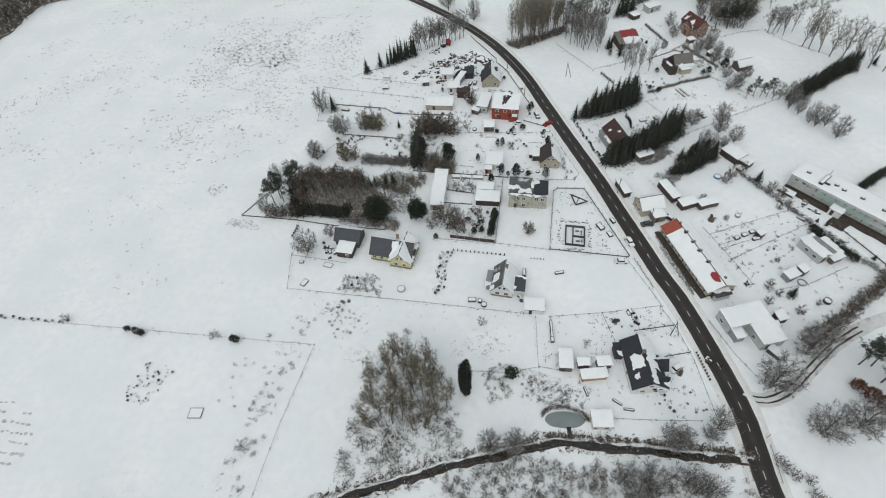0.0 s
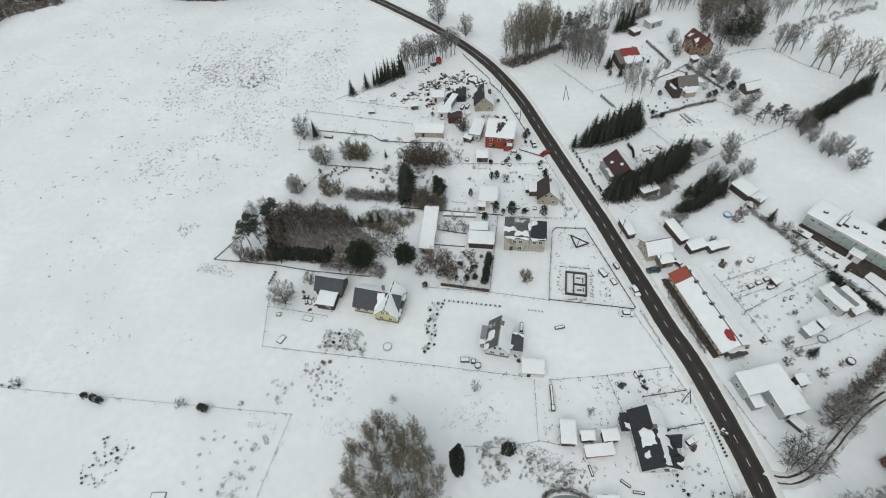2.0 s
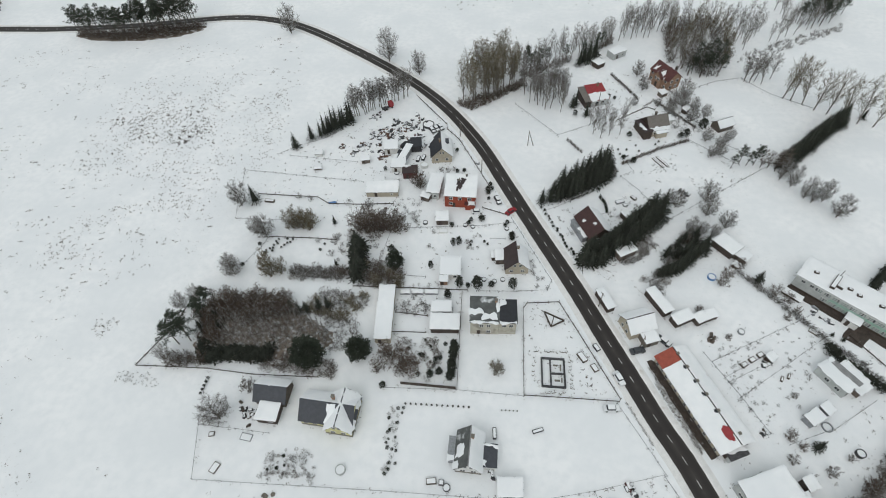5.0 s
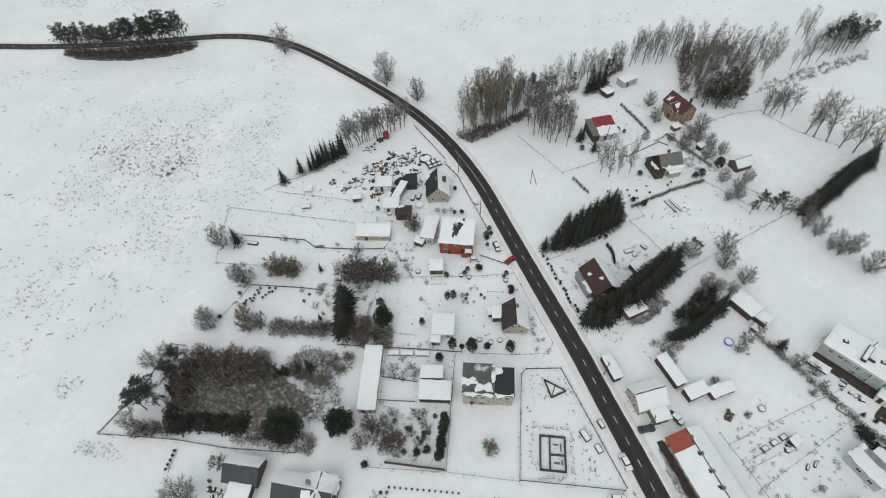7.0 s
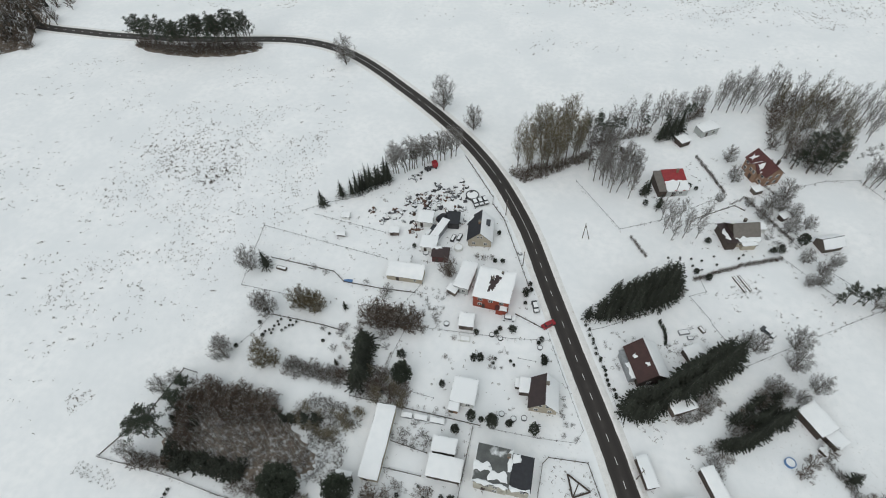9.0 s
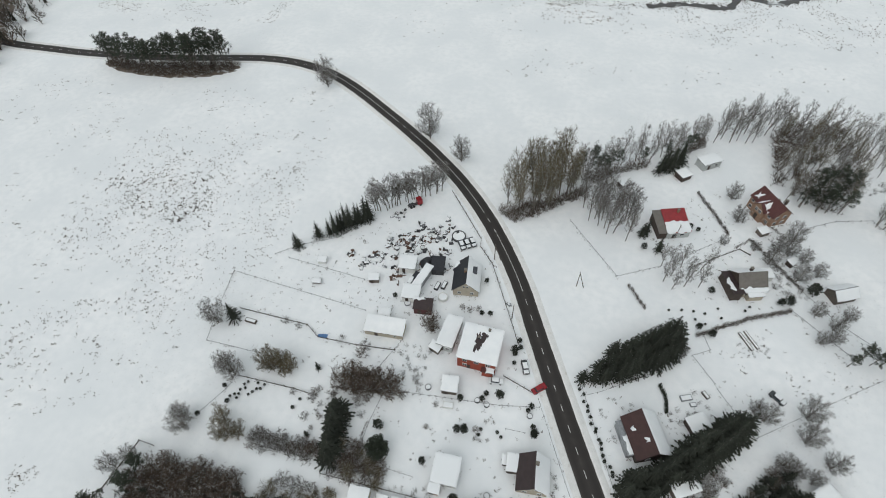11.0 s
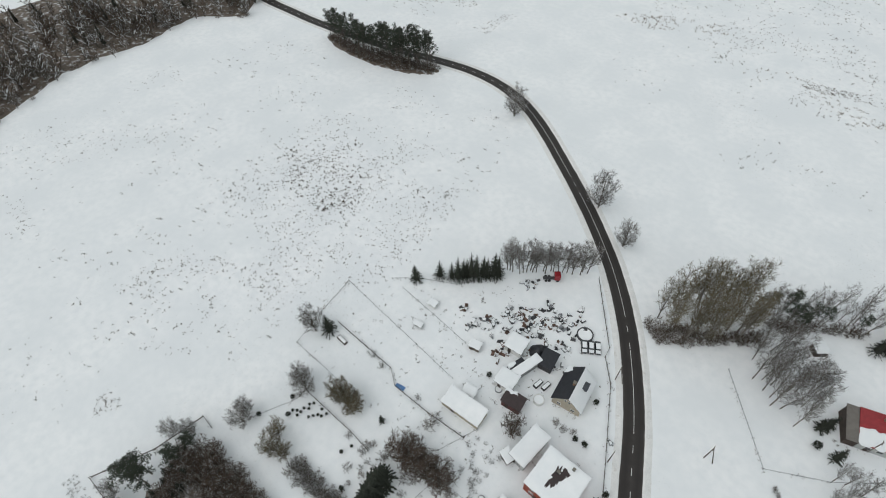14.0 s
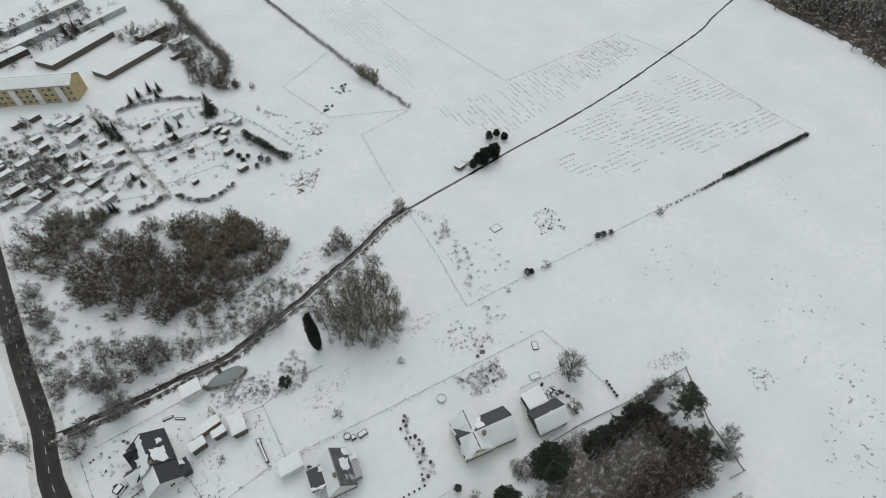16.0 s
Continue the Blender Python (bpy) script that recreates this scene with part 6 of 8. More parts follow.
for x, y, hgt in ((57.4, 238, 2.8), (52.6, 263.4, 3.0), (55.2, 263, 2.0), (79, 238.6, 4.2), (76.8, 238, 3.0), (86.4, 244, 5.2), (56.4, 222.4, 3.0), (53, 224.2, 2.6)):
    plant("conebush", x, y, hgt, seed=int(x * 3))
for x, y in scatter([(42, 228), (56, 232), (72, 236), (58, 226), (46, 222)], 12, 2.0, 48):
    plant("conebush", x, y, 1.1, seed=int(x * 3 + 20))
for x, y, hgt in ((67.5, 281, 6), (68, 270, 6), (84, 264, 7.5), (78.5, 258.5, 6), (82, 258, 5.4), (86, 236, 5), (90, 232, 5), (83, 248, 6), (94, 236, 5), (85.4, 226.6, 4.4), (88.6, 227.6, 4.6), (62.5, 258.5, 3.6), (75.5, 253, 6), (89, 251, 5), (86, 256, 5), (72, 258, 3.6)):
    plant("round", x, y, hgt, seed=int(x * 9), wide=0.95)

# Spruce belts east of the road.
for line, low, gain, seed in (([(22.0, 200.3), (26.7, 201.6), (31.5, 203.4), (38.3, 207.2), (44.7, 212.0), (46.8, 214.5)], 7.4, 0.36, 200), ([(25.3, 204.2), (30.1, 206.0), (36.9, 209.8), (43.3, 214.6), (45.4, 217.1)], 8.2, 0.38, 230), ([(29.3, 208.8), (36.1, 212.6), (42.5, 217.4), (44.6, 219.9)], 9.6, 0.34, 250)):
    for k, (x, y) in enumerate(along(line, 2.3, 0.5, seed)):
        plant("spruce", x, y, (low + gain * k) * (0.86 + 0.24 * rng.random()), group="spruces of the northern belt", wide=rng.uniform(0.95, 1.25), seed=k + seed)
for line, low, seed in (([(33.4, 173), (37.6, 173.2), (43.4, 177.6), (50.6, 184.4), (56.6, 190.4), (60.6, 195)], 8.8, 260), ([(34.6, 176.4), (40, 178.6), (45, 182.8), (51, 188.4), (57.4, 194.2)], 9.8, 300)):
    for k, (x, y) in enumerate(along(line, 2.2, 0.5, seed)):
        plant("spruce", x, y, (low + 0.22 * k) * (0.85 + 0.26 * rng.random()), group="spruces of the middle belt", wide=rng.uniform(0.95, 1.3), seed=k + seed)
for k, (x, y) in enumerate(along([(56, 169.6), (60, 171.2), (65, 175.2), (71.5, 180.6)], 1.7, 0.4, 13)):
    plant("spruce", x, y, 6.4 + 0.2 * k, group="spruces of the southern belt", wide=1.15, seed=k + 330)
grove("spruce", [(58, 176), (62, 182), (70, 187), (70, 183), (64, 177)], 8, 5.8, 8.2, 2.4, 74, "spruces of the southern belt", 1.15)
mass("grove_scrub", "frosted brown scrub beside the board outbuilding", "scrub", spots_in(("shrub", "browshrub", "shrub"), [(46, 173), (52, 176), (57, 182), (55, 187), (51, 186), (50, 180), (44, 175)], 60, 0.8, 2.2, 0.8, 91, 1.2))
mass("belt_scrub", "frosted shrubs among the spruce belts", "scrub", spots_in(("shrub", "shrub", "browshrub"), [(50, 168), (56, 170), (60, 178), (66, 186), (74, 191), (70, 178), (60, 172), (54, 160)], 70, 1.4, 3.4, 1.1, 75, 1.2))
for x, y, hgt in ((77.8, 202.8, 7.4), (76.2, 196, 7.0), (80.8, 190.8, 6.2)):
    plant("round", x, y, hgt, seed=int(x * 15 + y), wide=0.92)
for x, y, hgt in ((69.2, 188.4, 5.4), (72, 187, 5.0), (66.8, 199.5, 6.6), (76, 186.5, 4.6), (47.6, 214, 4), (65, 201.4, 5)):
    plant("round", x, y, hgt, seed=int(x * 15 + y), wide=0.85)
for x, y in along([(21.7, 197), (24.6, 190), (28, 182.5), (32, 172.6)], 1.4, 0.5, 14):
    plant("conebush", x, y, 1.3, seed=int(y * 7))
for x, y in along([(41.8, 203.4), (43.3, 199.8), (43.3, 196.2)], 0.8, 0.1, 15):
    plant("column", x, y, 2.1, seed=int(y * 9), wide=1.3)
for x, y, hgt in ((91, 220.6, 6.5), (94.5, 223, 8.5), (97, 222.4, 7.0), (99.5, 222.6, 8.6)):
    plant("pine", x, y, hgt, group="trees of the dark meadow hedge", seed=int(x * 3))
for x, y, hgt in ((101.4, 221.2, 9.5), (106, 219.5, 10.5), (108.4, 221, 11), (104, 221, 8.5)):
    plant("alder", x, y, hgt, group="trees of the dark meadow hedge", seed=int(x * 3), wide=0.8)
for x, y in along([(109, 221), (114, 226), (121, 232), (131, 241.4), (140.6, 249)], 1.3, 0.5, 17):
    plant("spruce", x, y, rng.uniform(7.5, 10.5), group="trees of the dark meadow hedge", seed=int(x * 3), wide=1.3)
for k, (x, y) in enumerate(((106.1, 214.8), (108.7, 211.3), (111.1, 205.7), (112.8, 203.8), (116.5, 204.2), (118.5, 197.2))):
    plant("round", x, y, 7.9, seed=k + 400, wide=0.62 if k < 5 else 0.88)
for k, (x, y) in enumerate(((124.5, 265.6), (127, 264), (130.6, 261.4), (133.8, 257.6), (137.8, 255), (142.2, 251.6), (147, 249), (152, 247))):
    plant("high", x, y, 16, "tall bare tree in a row by the meadow", group="row of tall trees by the meadow", seed=k + 420, wide=1.1)
for k, (x, y) in enumerate(((112.4, 277.8), (114.4, 277), (116.8, 278), (119, 276), (122, 283), (124, 280), (113, 279), (115.5, 279.5))):
    plant("tall", x, y, 10.5, seed=k + 440, wide=1.1)
for x, y in ((142, 252), (146, 256), (150, 252)):
    plant("spruce", x, y, 6, seed=int(x))
# School and allotments.
for x, y in along([(96, 146), (100, 140.6), (104, 135.6)], 1.2, 0.9, 19):
    plant("conebush", x, y, 3.2, seed=int(x * 13), wide=1.3)
for x, y in along([(117, 168), (122, 172.5), (128, 178)], 1.5, 0.5, 20):
    plant("spruce", x, y, 5.6, seed=int(x * 5), wide=1.2)
for x, y, hgt in ((84.4, 168.6, 6.2), (101.4, 149.6, 2.2), (99, 151, 2.0), (83.2, 119.2, 5.0), (111, 136.6, 2.4)):
    plant("spruce", x, y, hgt, seed=int(x * 3), wide=1.25)
for x, y, hgt in ((80, 173.5, 4), (76, 170, 4.4), (74, 167, 4.2), (88, 165, 4), (91, 162.4, 4), (64, 157.4, 2.8), (70, 148.6, 2.2), (88.5, 155.8, 2.6), (92, 158, 2.6), (77.8, 121.6, 3.6), (83.7, 113, 3.2), (82, 132, 2), (90, 117, 2.2), (79.6, 119, 2.6), (76, 116, 3)):
    plant("brown", x, y, hgt, seed=int(x * 17 + y))
mass("school_hedge", "grey leafless hedge along the school path", "hedge", [("shrub", x, y, 1.9, 1.3, int(x * 41)) for x, y in along([(80, 172), (84, 166.5), (89.6, 159.5), (94, 153.5), (98, 148), (107, 136.5), (113, 129)], 0.8, 0.5, 22)])

# Evergreens in the western field plot and in the far settlement.
for k, (x, y, hgt) in enumerate(((-106, 81.6, 2.8), (-109, 82, 2.4), (-104, 81.2, 2.6), (-74.6, 82.9, 3.0), (-76, 83.2, 2.4))):
    plant("conebush", x, y, hgt, seed=k + 500, wide=1.1)
for k, (x, y, hgt) in enumerate(((-85.4, 29.6, 4.2), (-88.4, 28.8, 5.6), (-91.4, 28.2, 6.4), (-94.4, 27.8, 6.6), (-97.4, 26.4, 5.4), (-90, 30.6, 4.6), (-95.6, 29.4, 4.8), (-100.1, 17.4, 4.2), (-105.4, 20.6, 3.8), (-104, 17, 3.6))):
    plant("dome", x, y, hgt * 1.2, "broad dark evergreen beside the field ditch", seed=k + 520, wide=0.8)
for x, y, hgt in ((-81.3, 83.3, 3.2), (-129.7, 82.4, 3.4), (-25.8, 92, 2.4), (-5.3, 98.6, 3.0), (24.3, 95.2, 2.2), (-57, 88.5, 1.4), (-66, 85.6, 1.6), (-60.4, 54, 3.2)):
    plant("shrub", x, y, hgt, seed=int(x * 7), wide=1.2)
mass("field_hedge", "low dark hedge along the field plot", "hedge", [("conebush", x, y, 0.9, 1.3, int(-x * 7)) for x, y in along([(-130, 82.2), (-150, 81.2)], 2.2, 0.5, 23)] + [("conebush", x, y, 2.0 if x < -164 else 1.0, 1.5, int(-x * 9)) for x, y in along([(-152, 81), (-166, 80.2), (-186, 79.3), (-212, 78)], 1.1, 0.3, 24)], share=0.6)
mass("long_field_hedge", "long brown leafless hedge between fields", "hedge", [("browshrub", x, y, 2.2, 1.3, int(abs(y) * 7)) for x, y in along([(-55, -165), (-63.8, -113), (-70.3, -78), (-74.5, -51), (-81.7, -20)], 1.1, 0.5, 25)], share=0.3, broad=1.6)
for k in range(4):
    plant("willow", -73.0 - k * 1.2, -55 + k * 3, 5.5, seed=k)
ALLOT_HEDGES = (
    ("conebush", 1.7, 0.9, [(33.8, -81), (24.2, -82.7), (13.1, -80.9), (-0.8, -73.2)]),
    ("browshrub", 1.3, 2.6, [(45.2, -92.5), (37, -68), (28.4, -41), (20.7, -11.6)]),
    ("browshrub", 1.4, 1.0, [(31, -47), (16.5, -44), (-1.5, -48.4), (-13, -45)]),
    ("shrub", 1.3, 1.8, [(23.8, -37.8), (6, -44), (-13.2, -51.3)]),
    ("shrub", 0.9, 2.4, [(19.5, -17.8), (6, -26), (-8.5, -33.9)]),
    ("conebush", 1.5, 1.1, [(46.5, -34.8), (32.5, -39.9)]),
    ("browshrub", 1.6, 1.0, [(62, -47), (46.5, -34.8), (40, -20)]),
    ("conebush", 1.5, 0.9, [(19, -10.4), (10, -2.5), (4, -3.5), (-2, -6.5)]),
    ("conebush", 2.6, 0.9, [(-12.4, -35.6), (-20, -19.4), (-24.2, -11.5)]),
    ("shrub", 1.3, 1.4, [(29, -64.7), (41.8, -82.8)]),
    ("shrub", 1.0, 2.0, [(-9.3, -59), (-20, -38), (-28.3, -20)]),
    ("brown", 5.0, 2.4, [(2.5, -210), (-5.1, -182.4), (-8.2, -159.8), (-13.9, -126.2), (-18.5, -100), (-14, -84)]),
    ("browshrub", 1.2, 1.0, [(58.2, -46.9), (46.2, -44), (33.9, -41)]),
    ("browshrub", 1.0, 1.2, [(49.3, -23.6), (37.3, -25.8), (28.7, -30.2)]),
    ("browshrub", 1.5, 1.0, [(78.2, -60.1), (68.2, -60.4), (55.9, -57.6)]),
    ("conebush", 1.6, 0.8, [(35, -8.9), (27.2, -9.5), (22.8, -12.2)]),
    ("browshrub", 1.4, 1.0, [(66.2, -42), (58.5, -35.9)]),
    ("browshrub", 1.2, 1.2, [(78, -78), (62, -80), (50, -74)]),
    ("shrub", 1.2, 1.6, [(74, -22), (56, -30), (46.5, -34.8)]),
    ("shrub", 1.2, 1.6, [(70, -50), (52, -58), (36, -66)]))
ALLOT = [(72, -20), (30, -10), (4, -8), (-18, -16), (-10, -58), (0, -70), (34, -78), (60, -60), (85, -70)]
mass("allotment_plants", "hedges, fruit bushes and conifers of the allotments", "plants", spots_in(("shrub", "shrub", "browshrub", "brown"), ALLOT, 150, 1.2, 2.8, 1.6, 78, 1.2) + spots_in(("conebush", "brown", "shrub"), [(40, -62), (72, -22), (92, -30), (96, -90), (60, -88)], 70, 1.2, 3.4, 2.0, 77, 1.2) + [(key, x, y, hgt * rng.uniform(0.9, 1.6), 1.4, int(abs(x * 3 + y))) for key, hgt, step, line in ALLOT_HEDGES for x, y in along(line, step, 0.5, 79)]
     + spots_in(("brown", "conebush", "browshrub", "brown"), [(80, -72), (58, -66), (52, -38), (66, -30), (80, -38)], 60, 2.2, 5.0, 1.8, 82, 1.25) + spots_in(("conebush", "browshrub", "brown"), [(84, -84), (44, -92), (30, -74), (56, -62), (80, -70)], 40, 1.6, 3.6, 2.0, 83, 1.2), share=0.3, broad=1.7)
for x, y, hgt in ((23.2, -89.6, 6), (18.3, -91.4, 6.5), (14.3, -90.2, 5.5), (-3.4, -60.7, 11), (-3.0, -57.6, 8), (35.5, -67, 6), (33.9, -59.3, 6), (14.5, -54.5, 7), (10.4, -56.2, 4), (46, -15, 5), (43.3, -12.4, 6), (41, -13.6, 5), (39.4, -13, 5.4), (38.2, -67, 6.5), (48, -52, 5), (60, -36, 5), (27, -86, 6), (15.7, -84.5, 6), (40, -69.6, 7), (36.6, -61, 6.4), (13.2, -47.4, 5), (51, -174, 8), (46, -176, 8), (42, -177, 7.4), (31.6, -28.8, 4.4), (29, -23, 4.2), (-3.6, -59, 10)):
    plant("spruce", x, y, hgt, seed=int(abs(x * 5)), wide=1.25)
for x, y, hgt in ((-7.4, -22, 2.6), (-8.2, -18.5, 2.4), (-12.3, -12.6, 2.4), (-16.9, -13.4, 3.2), (-10.5, -20.5, 2.2), (-14.6, -16, 2.8), (-18, -76, 3.6)):
    plant("conebush", x, y, hgt, seed=int(abs(x * 7)), wide=1.3)
for x, y, hgt in ((63.2, -47.8, 6.5), (60, -50, 5), (73.4, -67.5, 4), (59, -14, 6.5), (33.5, -24.6, 4), (-7.3, -117.9, 7), (-4, -112, 6), (18.8, -154.2, 7), (12.9, -143.5, 6), (47.2, -174.7, 6), (52, -178, 5), (70, -88, 5), (-12.8, -77.5, 7.5), (-18.4, -74.7, 4.6), (-10, -82, 6), (-23, -51.8, 2.0), (-25, -70, 3.2)):
    plant("brown", x, y, hgt, seed=int(abs(x * 7)), wide=1.1)
mass("settlement_trees", "leafless trees at the far settlement's edge", "woodland", spots_in(("brown", "alder"), [(-1, -84), (-14, -74), (-14, -108), (-6, -150), (20, -160), (27, -152), (12, -138), (0, -120)], 74, 4.5, 7.5, 1.9, 80, 1.35) + spots_in(("brown", "conebush", "alder"), [(40, -160), (80, -150), (100, -190), (60, -230), (20, -200)], 80, 3, 7, 3.0, 81, 1.3), share=0.3, broad=1.7)


# ---- things too many to count ----
def clumps(name, spots, material, lo, hi, blades, label, category, tall=1.0, width=0.16):
    verts, faces = [], []
    r = random.Random(len(spots))
    for x, y in spots:
        s = r.uniform(lo, hi)
        for _ in range(blades):
            a, t = r.uniform(0, 6.283), r.uniform(0.2, 1.0)
            d = Vector((math.cos(a) * t, math.sin(a) * t, tall * r.uniform(0.5, 1.2))).normalized() * s * r.uniform(0.5, 1.0)
            w = Vector((-math.sin(a), math.cos(a), 0)) * s * width
            p = Vector((x + r.gauss(0, 0.42) * s, y + r.gauss(0, 0.42) * s, -0.02))
            k = len(verts)
            verts.extend([tuple(p - w), tuple(p + w), tuple(p + d)])
            faces.append((k, k + 1, k + 2))
    return solid(name, mesh_of(name, verts, faces, material), label, category, "stuff")


def drift(poly, n, seed, scale, cut, core=None):
    """Spots in a polygon, dense where a broad noise is high."""
    r = random.Random(seed)
    xs, ys = [p[0] for p in poly], [p[1] for p in poly]
    out = []
    for _ in range(n * 12):
        if len(out) >= n:
            break
        x, y = r.uniform(min(xs), max(xs)), r.uniform(min(ys), max(ys))
        v = 0.5 + 0.5 * noise.noise(Vector((x * scale, y * scale, seed))) + 0.22 * noise.noise(Vector((x * scale * 5, y * scale * 5, seed + 9)))
        if core:
            v += core[3] * math.exp(-((x - core[0]) ** 2 + (y - core[1]) ** 2) / core[2] ** 2)
        if v > cut + r.uniform(0, 0.25) and inside(poly, x, y):
            out.append((x, y))
    return out


FIELD = [(-95, 205), (-92, 165), (-80, 105), (-130, 86), (-255, 90), (-262, 170), (-255, 300), (-180, 300), (-110, 315), (-75, 295), (-85, 250)]
WEEDY = [(-95, 215), (-92, 172), (-130, 150), (-220, 150), (-255, 200), (-250, 296), (-180, 300), (-110, 315), (-75, 295), (-85, 250)]
weeds = drift(FIELD, 420, 3, 0.035, 0.52) + drift(WEEDY, 760, 21, 0.03, 0.54) + drift([(-170, 215), (-90, 180), (-75, 235), (-95, 285), (-160, 275)], 1800, 4, 0.05, 0.50, (-128, 240, 40, 0.30))
weeds += drift([(-150, 232), (-120, 226), (-112, 245), (-140, 252)], 330, 5, 0.1, 0.36)
big_weeds = drift([(-156, 236), (-130, 222), (-112, 232), (-112, 250), (-140, 262), (-156, 252)], 110, 29, 0.08, 0.40)
clumps("field_weed_clumps", big_weeds, BROWNTWIG, 0.35, 0.85, 9, "thick dark weed clumps in the field snow", "weeds", 0.7, 0.24)
weeds += drift([(-165, 182), (-105, 199), (-96, 176), (-131, 164), (-146, 162)], 300, 31, 0.09, 0.42) + drift([(-104, 148), (-109, 137), (-114, 140), (-113, 150)], 46, 32, 0.2, 0.36)
weeds += [(x + 0.5 * k, y + 0.16 * k) for x, y in drift(WEEDY, 170, 20, 0.05, 0.54) for k in range(3)]
clumps("field_weeds", weeds, BROWNTWIG, 0.2, 0.6, 5, "scattered dry weeds poking through field snow", "weeds", 0.8, 0.24)
far = drift([(-90, 400), (190, 470), (300, 560), (-120, 560)], 2600, 6, 0.03, 0.44) + drift([(-100, 345), (60, 340), (180, 380), (240, 470), (30, 415), (-90, 410)], 260, 7, 0.035, 0.54) + drift([(-14, 398), (30, 390), (90, 392), (160, 396), (200, 440), (150, 452), (60, 440), (-14, 426)], 1000, 27, 0.06, 0.42)
far += drift([(-262, 366), (-230, 354), (-150, 366), (-150, 392), (-250, 390)], 420, 28, 0.05, 0.46)
clumps("meadow_weeds", far, BROWNTWIG, 0.3, 0.75, 5, "sparse weeds in the river meadow", "weeds", 0.9, 0.2)
south = drift([(-62, 86), (-64, 100), (8, 101), (8, 88), (-10, 86), (-36, 80)], 260, 8, 0.07, 0.50) + drift([(-56, 40), (-54, 82), (-62, 84), (-64, 44)], 120, 9, 0.1, 0.5)
south += drift([(-40, 34), (66, 40), (62, 64), (20, 63), (-20, 48)], 620, 10, 0.08, 0.42) + drift([(60, 60), (66, 74), (78, 60), (84, 30), (72, 30)], 120, 11, 0.1, 0.4)
south += drift([(-36, 46), (-36, 66), (-12, 74), (-4, 60), (-20, 52)], 700, 12, 0.1, 0.35)
south += drift([(8, 77), (-4, 82), (2, 87), (16, 84), (24, 81), (26, 76), (15, 75.6)], 420, 17, 0.12, 0.34) + drift([(-60, 30), (-40, 46), (-20, 50), (6, 57), (30, 59), (52, 64), (60, 50), (40, 44), (10, 46), (-20, 38)], 900, 18, 0.1, 0.38)
south += drift([(-36, 50), (-36, 70), (-30, 80), (-16, 78), (-6, 64), (-8, 58), (-20, 52)], 900, 19, 0.2, 0.36)
clumps("rough_grass", south, DRY, 0.18, 0.55, 8, "rough dry grass by the stream", "grass", 0.9, 0.10)
bank = []
for q, n in zip(stream_line, sides_of(stream_line)):
    for _ in range(9):
        o = rng.choice((-1, 1)) * rng.uniform(0.8, 1.6)
        bank.append((q.x + n.x * o + rng.uniform(-1, 1), q.y + n.y * o + rng.uniform(-1, 1)))
bank += [q for q in drift([(-23, -52), (-47, -24), (-37, -3), (-26, 12), (-12, 6), (-30, -20)], 240, 13, 0.1, 0.42)]
for q, n in zip(stream_line, sides_of(stream_line)):
    for _ in range(26 if q.x > 8 else 8):
        o = 1.0 + abs(rng.gauss(0, 0.8))
        bank.append((q.x + n.x * o * (-1 if n.y < 0 else 1) + rng.uniform(-0.8, 0.8), q.y + abs(n.y) * o + rng.uniform(-0.4, 0.4)))
clumps("bank_grass", bank, BROWNTWIG, 0.4, 0.95, 6, "dead brown grass along the stream banks", "grass", 0.9, 0.18)
def smears(name, spots, ang, lo, hi, label, category):
    """Flat ragged dashes where plants hold the snow thin, all along one direction."""
    verts, faces = [], []
    r = random.Random(len(spots))
    for x, y in spots:
        L, W, a = r.uniform(lo, hi), r.uniform(0.2, 0.5), math.radians(ang + r.gauss(0, 5))
        k = len(verts)
        for j in range(7):
            b = 2 * math.pi * j / 7
            q = r.uniform(0.7, 1.25)
            verts.append((*turned(L * q * math.cos(b), W * q * math.sin(b), x, y, math.degrees(a)), 0.035 + 0.006 * r.random()))
        faces.append(tuple(range(k, k + 7)))
    return solid(name, mesh_of(name, verts, faces, STUBBLE), label, category, "stuff")


rows = []
NURSERY = [(-122, 31), (-114.5, 47.5), (-132, 66), (-192, 66), (-214, 69), (-210, 14), (-169, 19)]
for k in range(24):
    for j in range(150):
        x, y = -112 - j * 0.68 + rng.uniform(-0.2, 0.2), 12 + k * 2.5 + rng.uniform(-0.25, 0.25) - j * 0.02
        v = noise.noise(Vector((x * 0.05, y * 0.05, 2))) + 0.6 * noise.noise(Vector((x * 0.22, k * 3.7, 8)))
        if v > -0.02 and rng.random() < 0.8 and inside(NURSERY, x, y):
            rows.append((x, y))
clumps("nursery_rows", rows[::2], DRY, 0.22, 0.5, 5, "rows of young nursery plants in snow", "plants", 0.8, 0.24)
smears("nursery_dashes", rows[::2], -2, 0.5, 1.0, "thin snow along the nursery rows", "thin snow")
rows = []
STRIP = [(-88, -14), (-106, 19), (-146, 8), (-203, -6), (-202.8, -25), (-126, -13)]
for k in range(46):
    for j in range(64):
        x, y = -88 - k * 2.5 + rng.uniform(-0.2, 0.2), -27 + j * 0.72
        if noise.noise(Vector((k * 2.3, y * 0.15, 4))) > -0.05 and inside(STRIP, x, y):
            rows.append((x, y))
rows += [(x, y) for x, y in scatter([(-160, 1), (-204, -8), (-203, -25), (-172, -20)], 260, 0.5, 94)]
clumps("stubble_rows", rows[::3], DRY, 0.2, 0.42, 5, "stubble in rows under thin snow", "stubble", 0.8, 0.24)
smears("stubble_dashes", rows[::2], 90, 0.45, 0.9, "thin snow over stubble rows", "thin snow")
rows = []
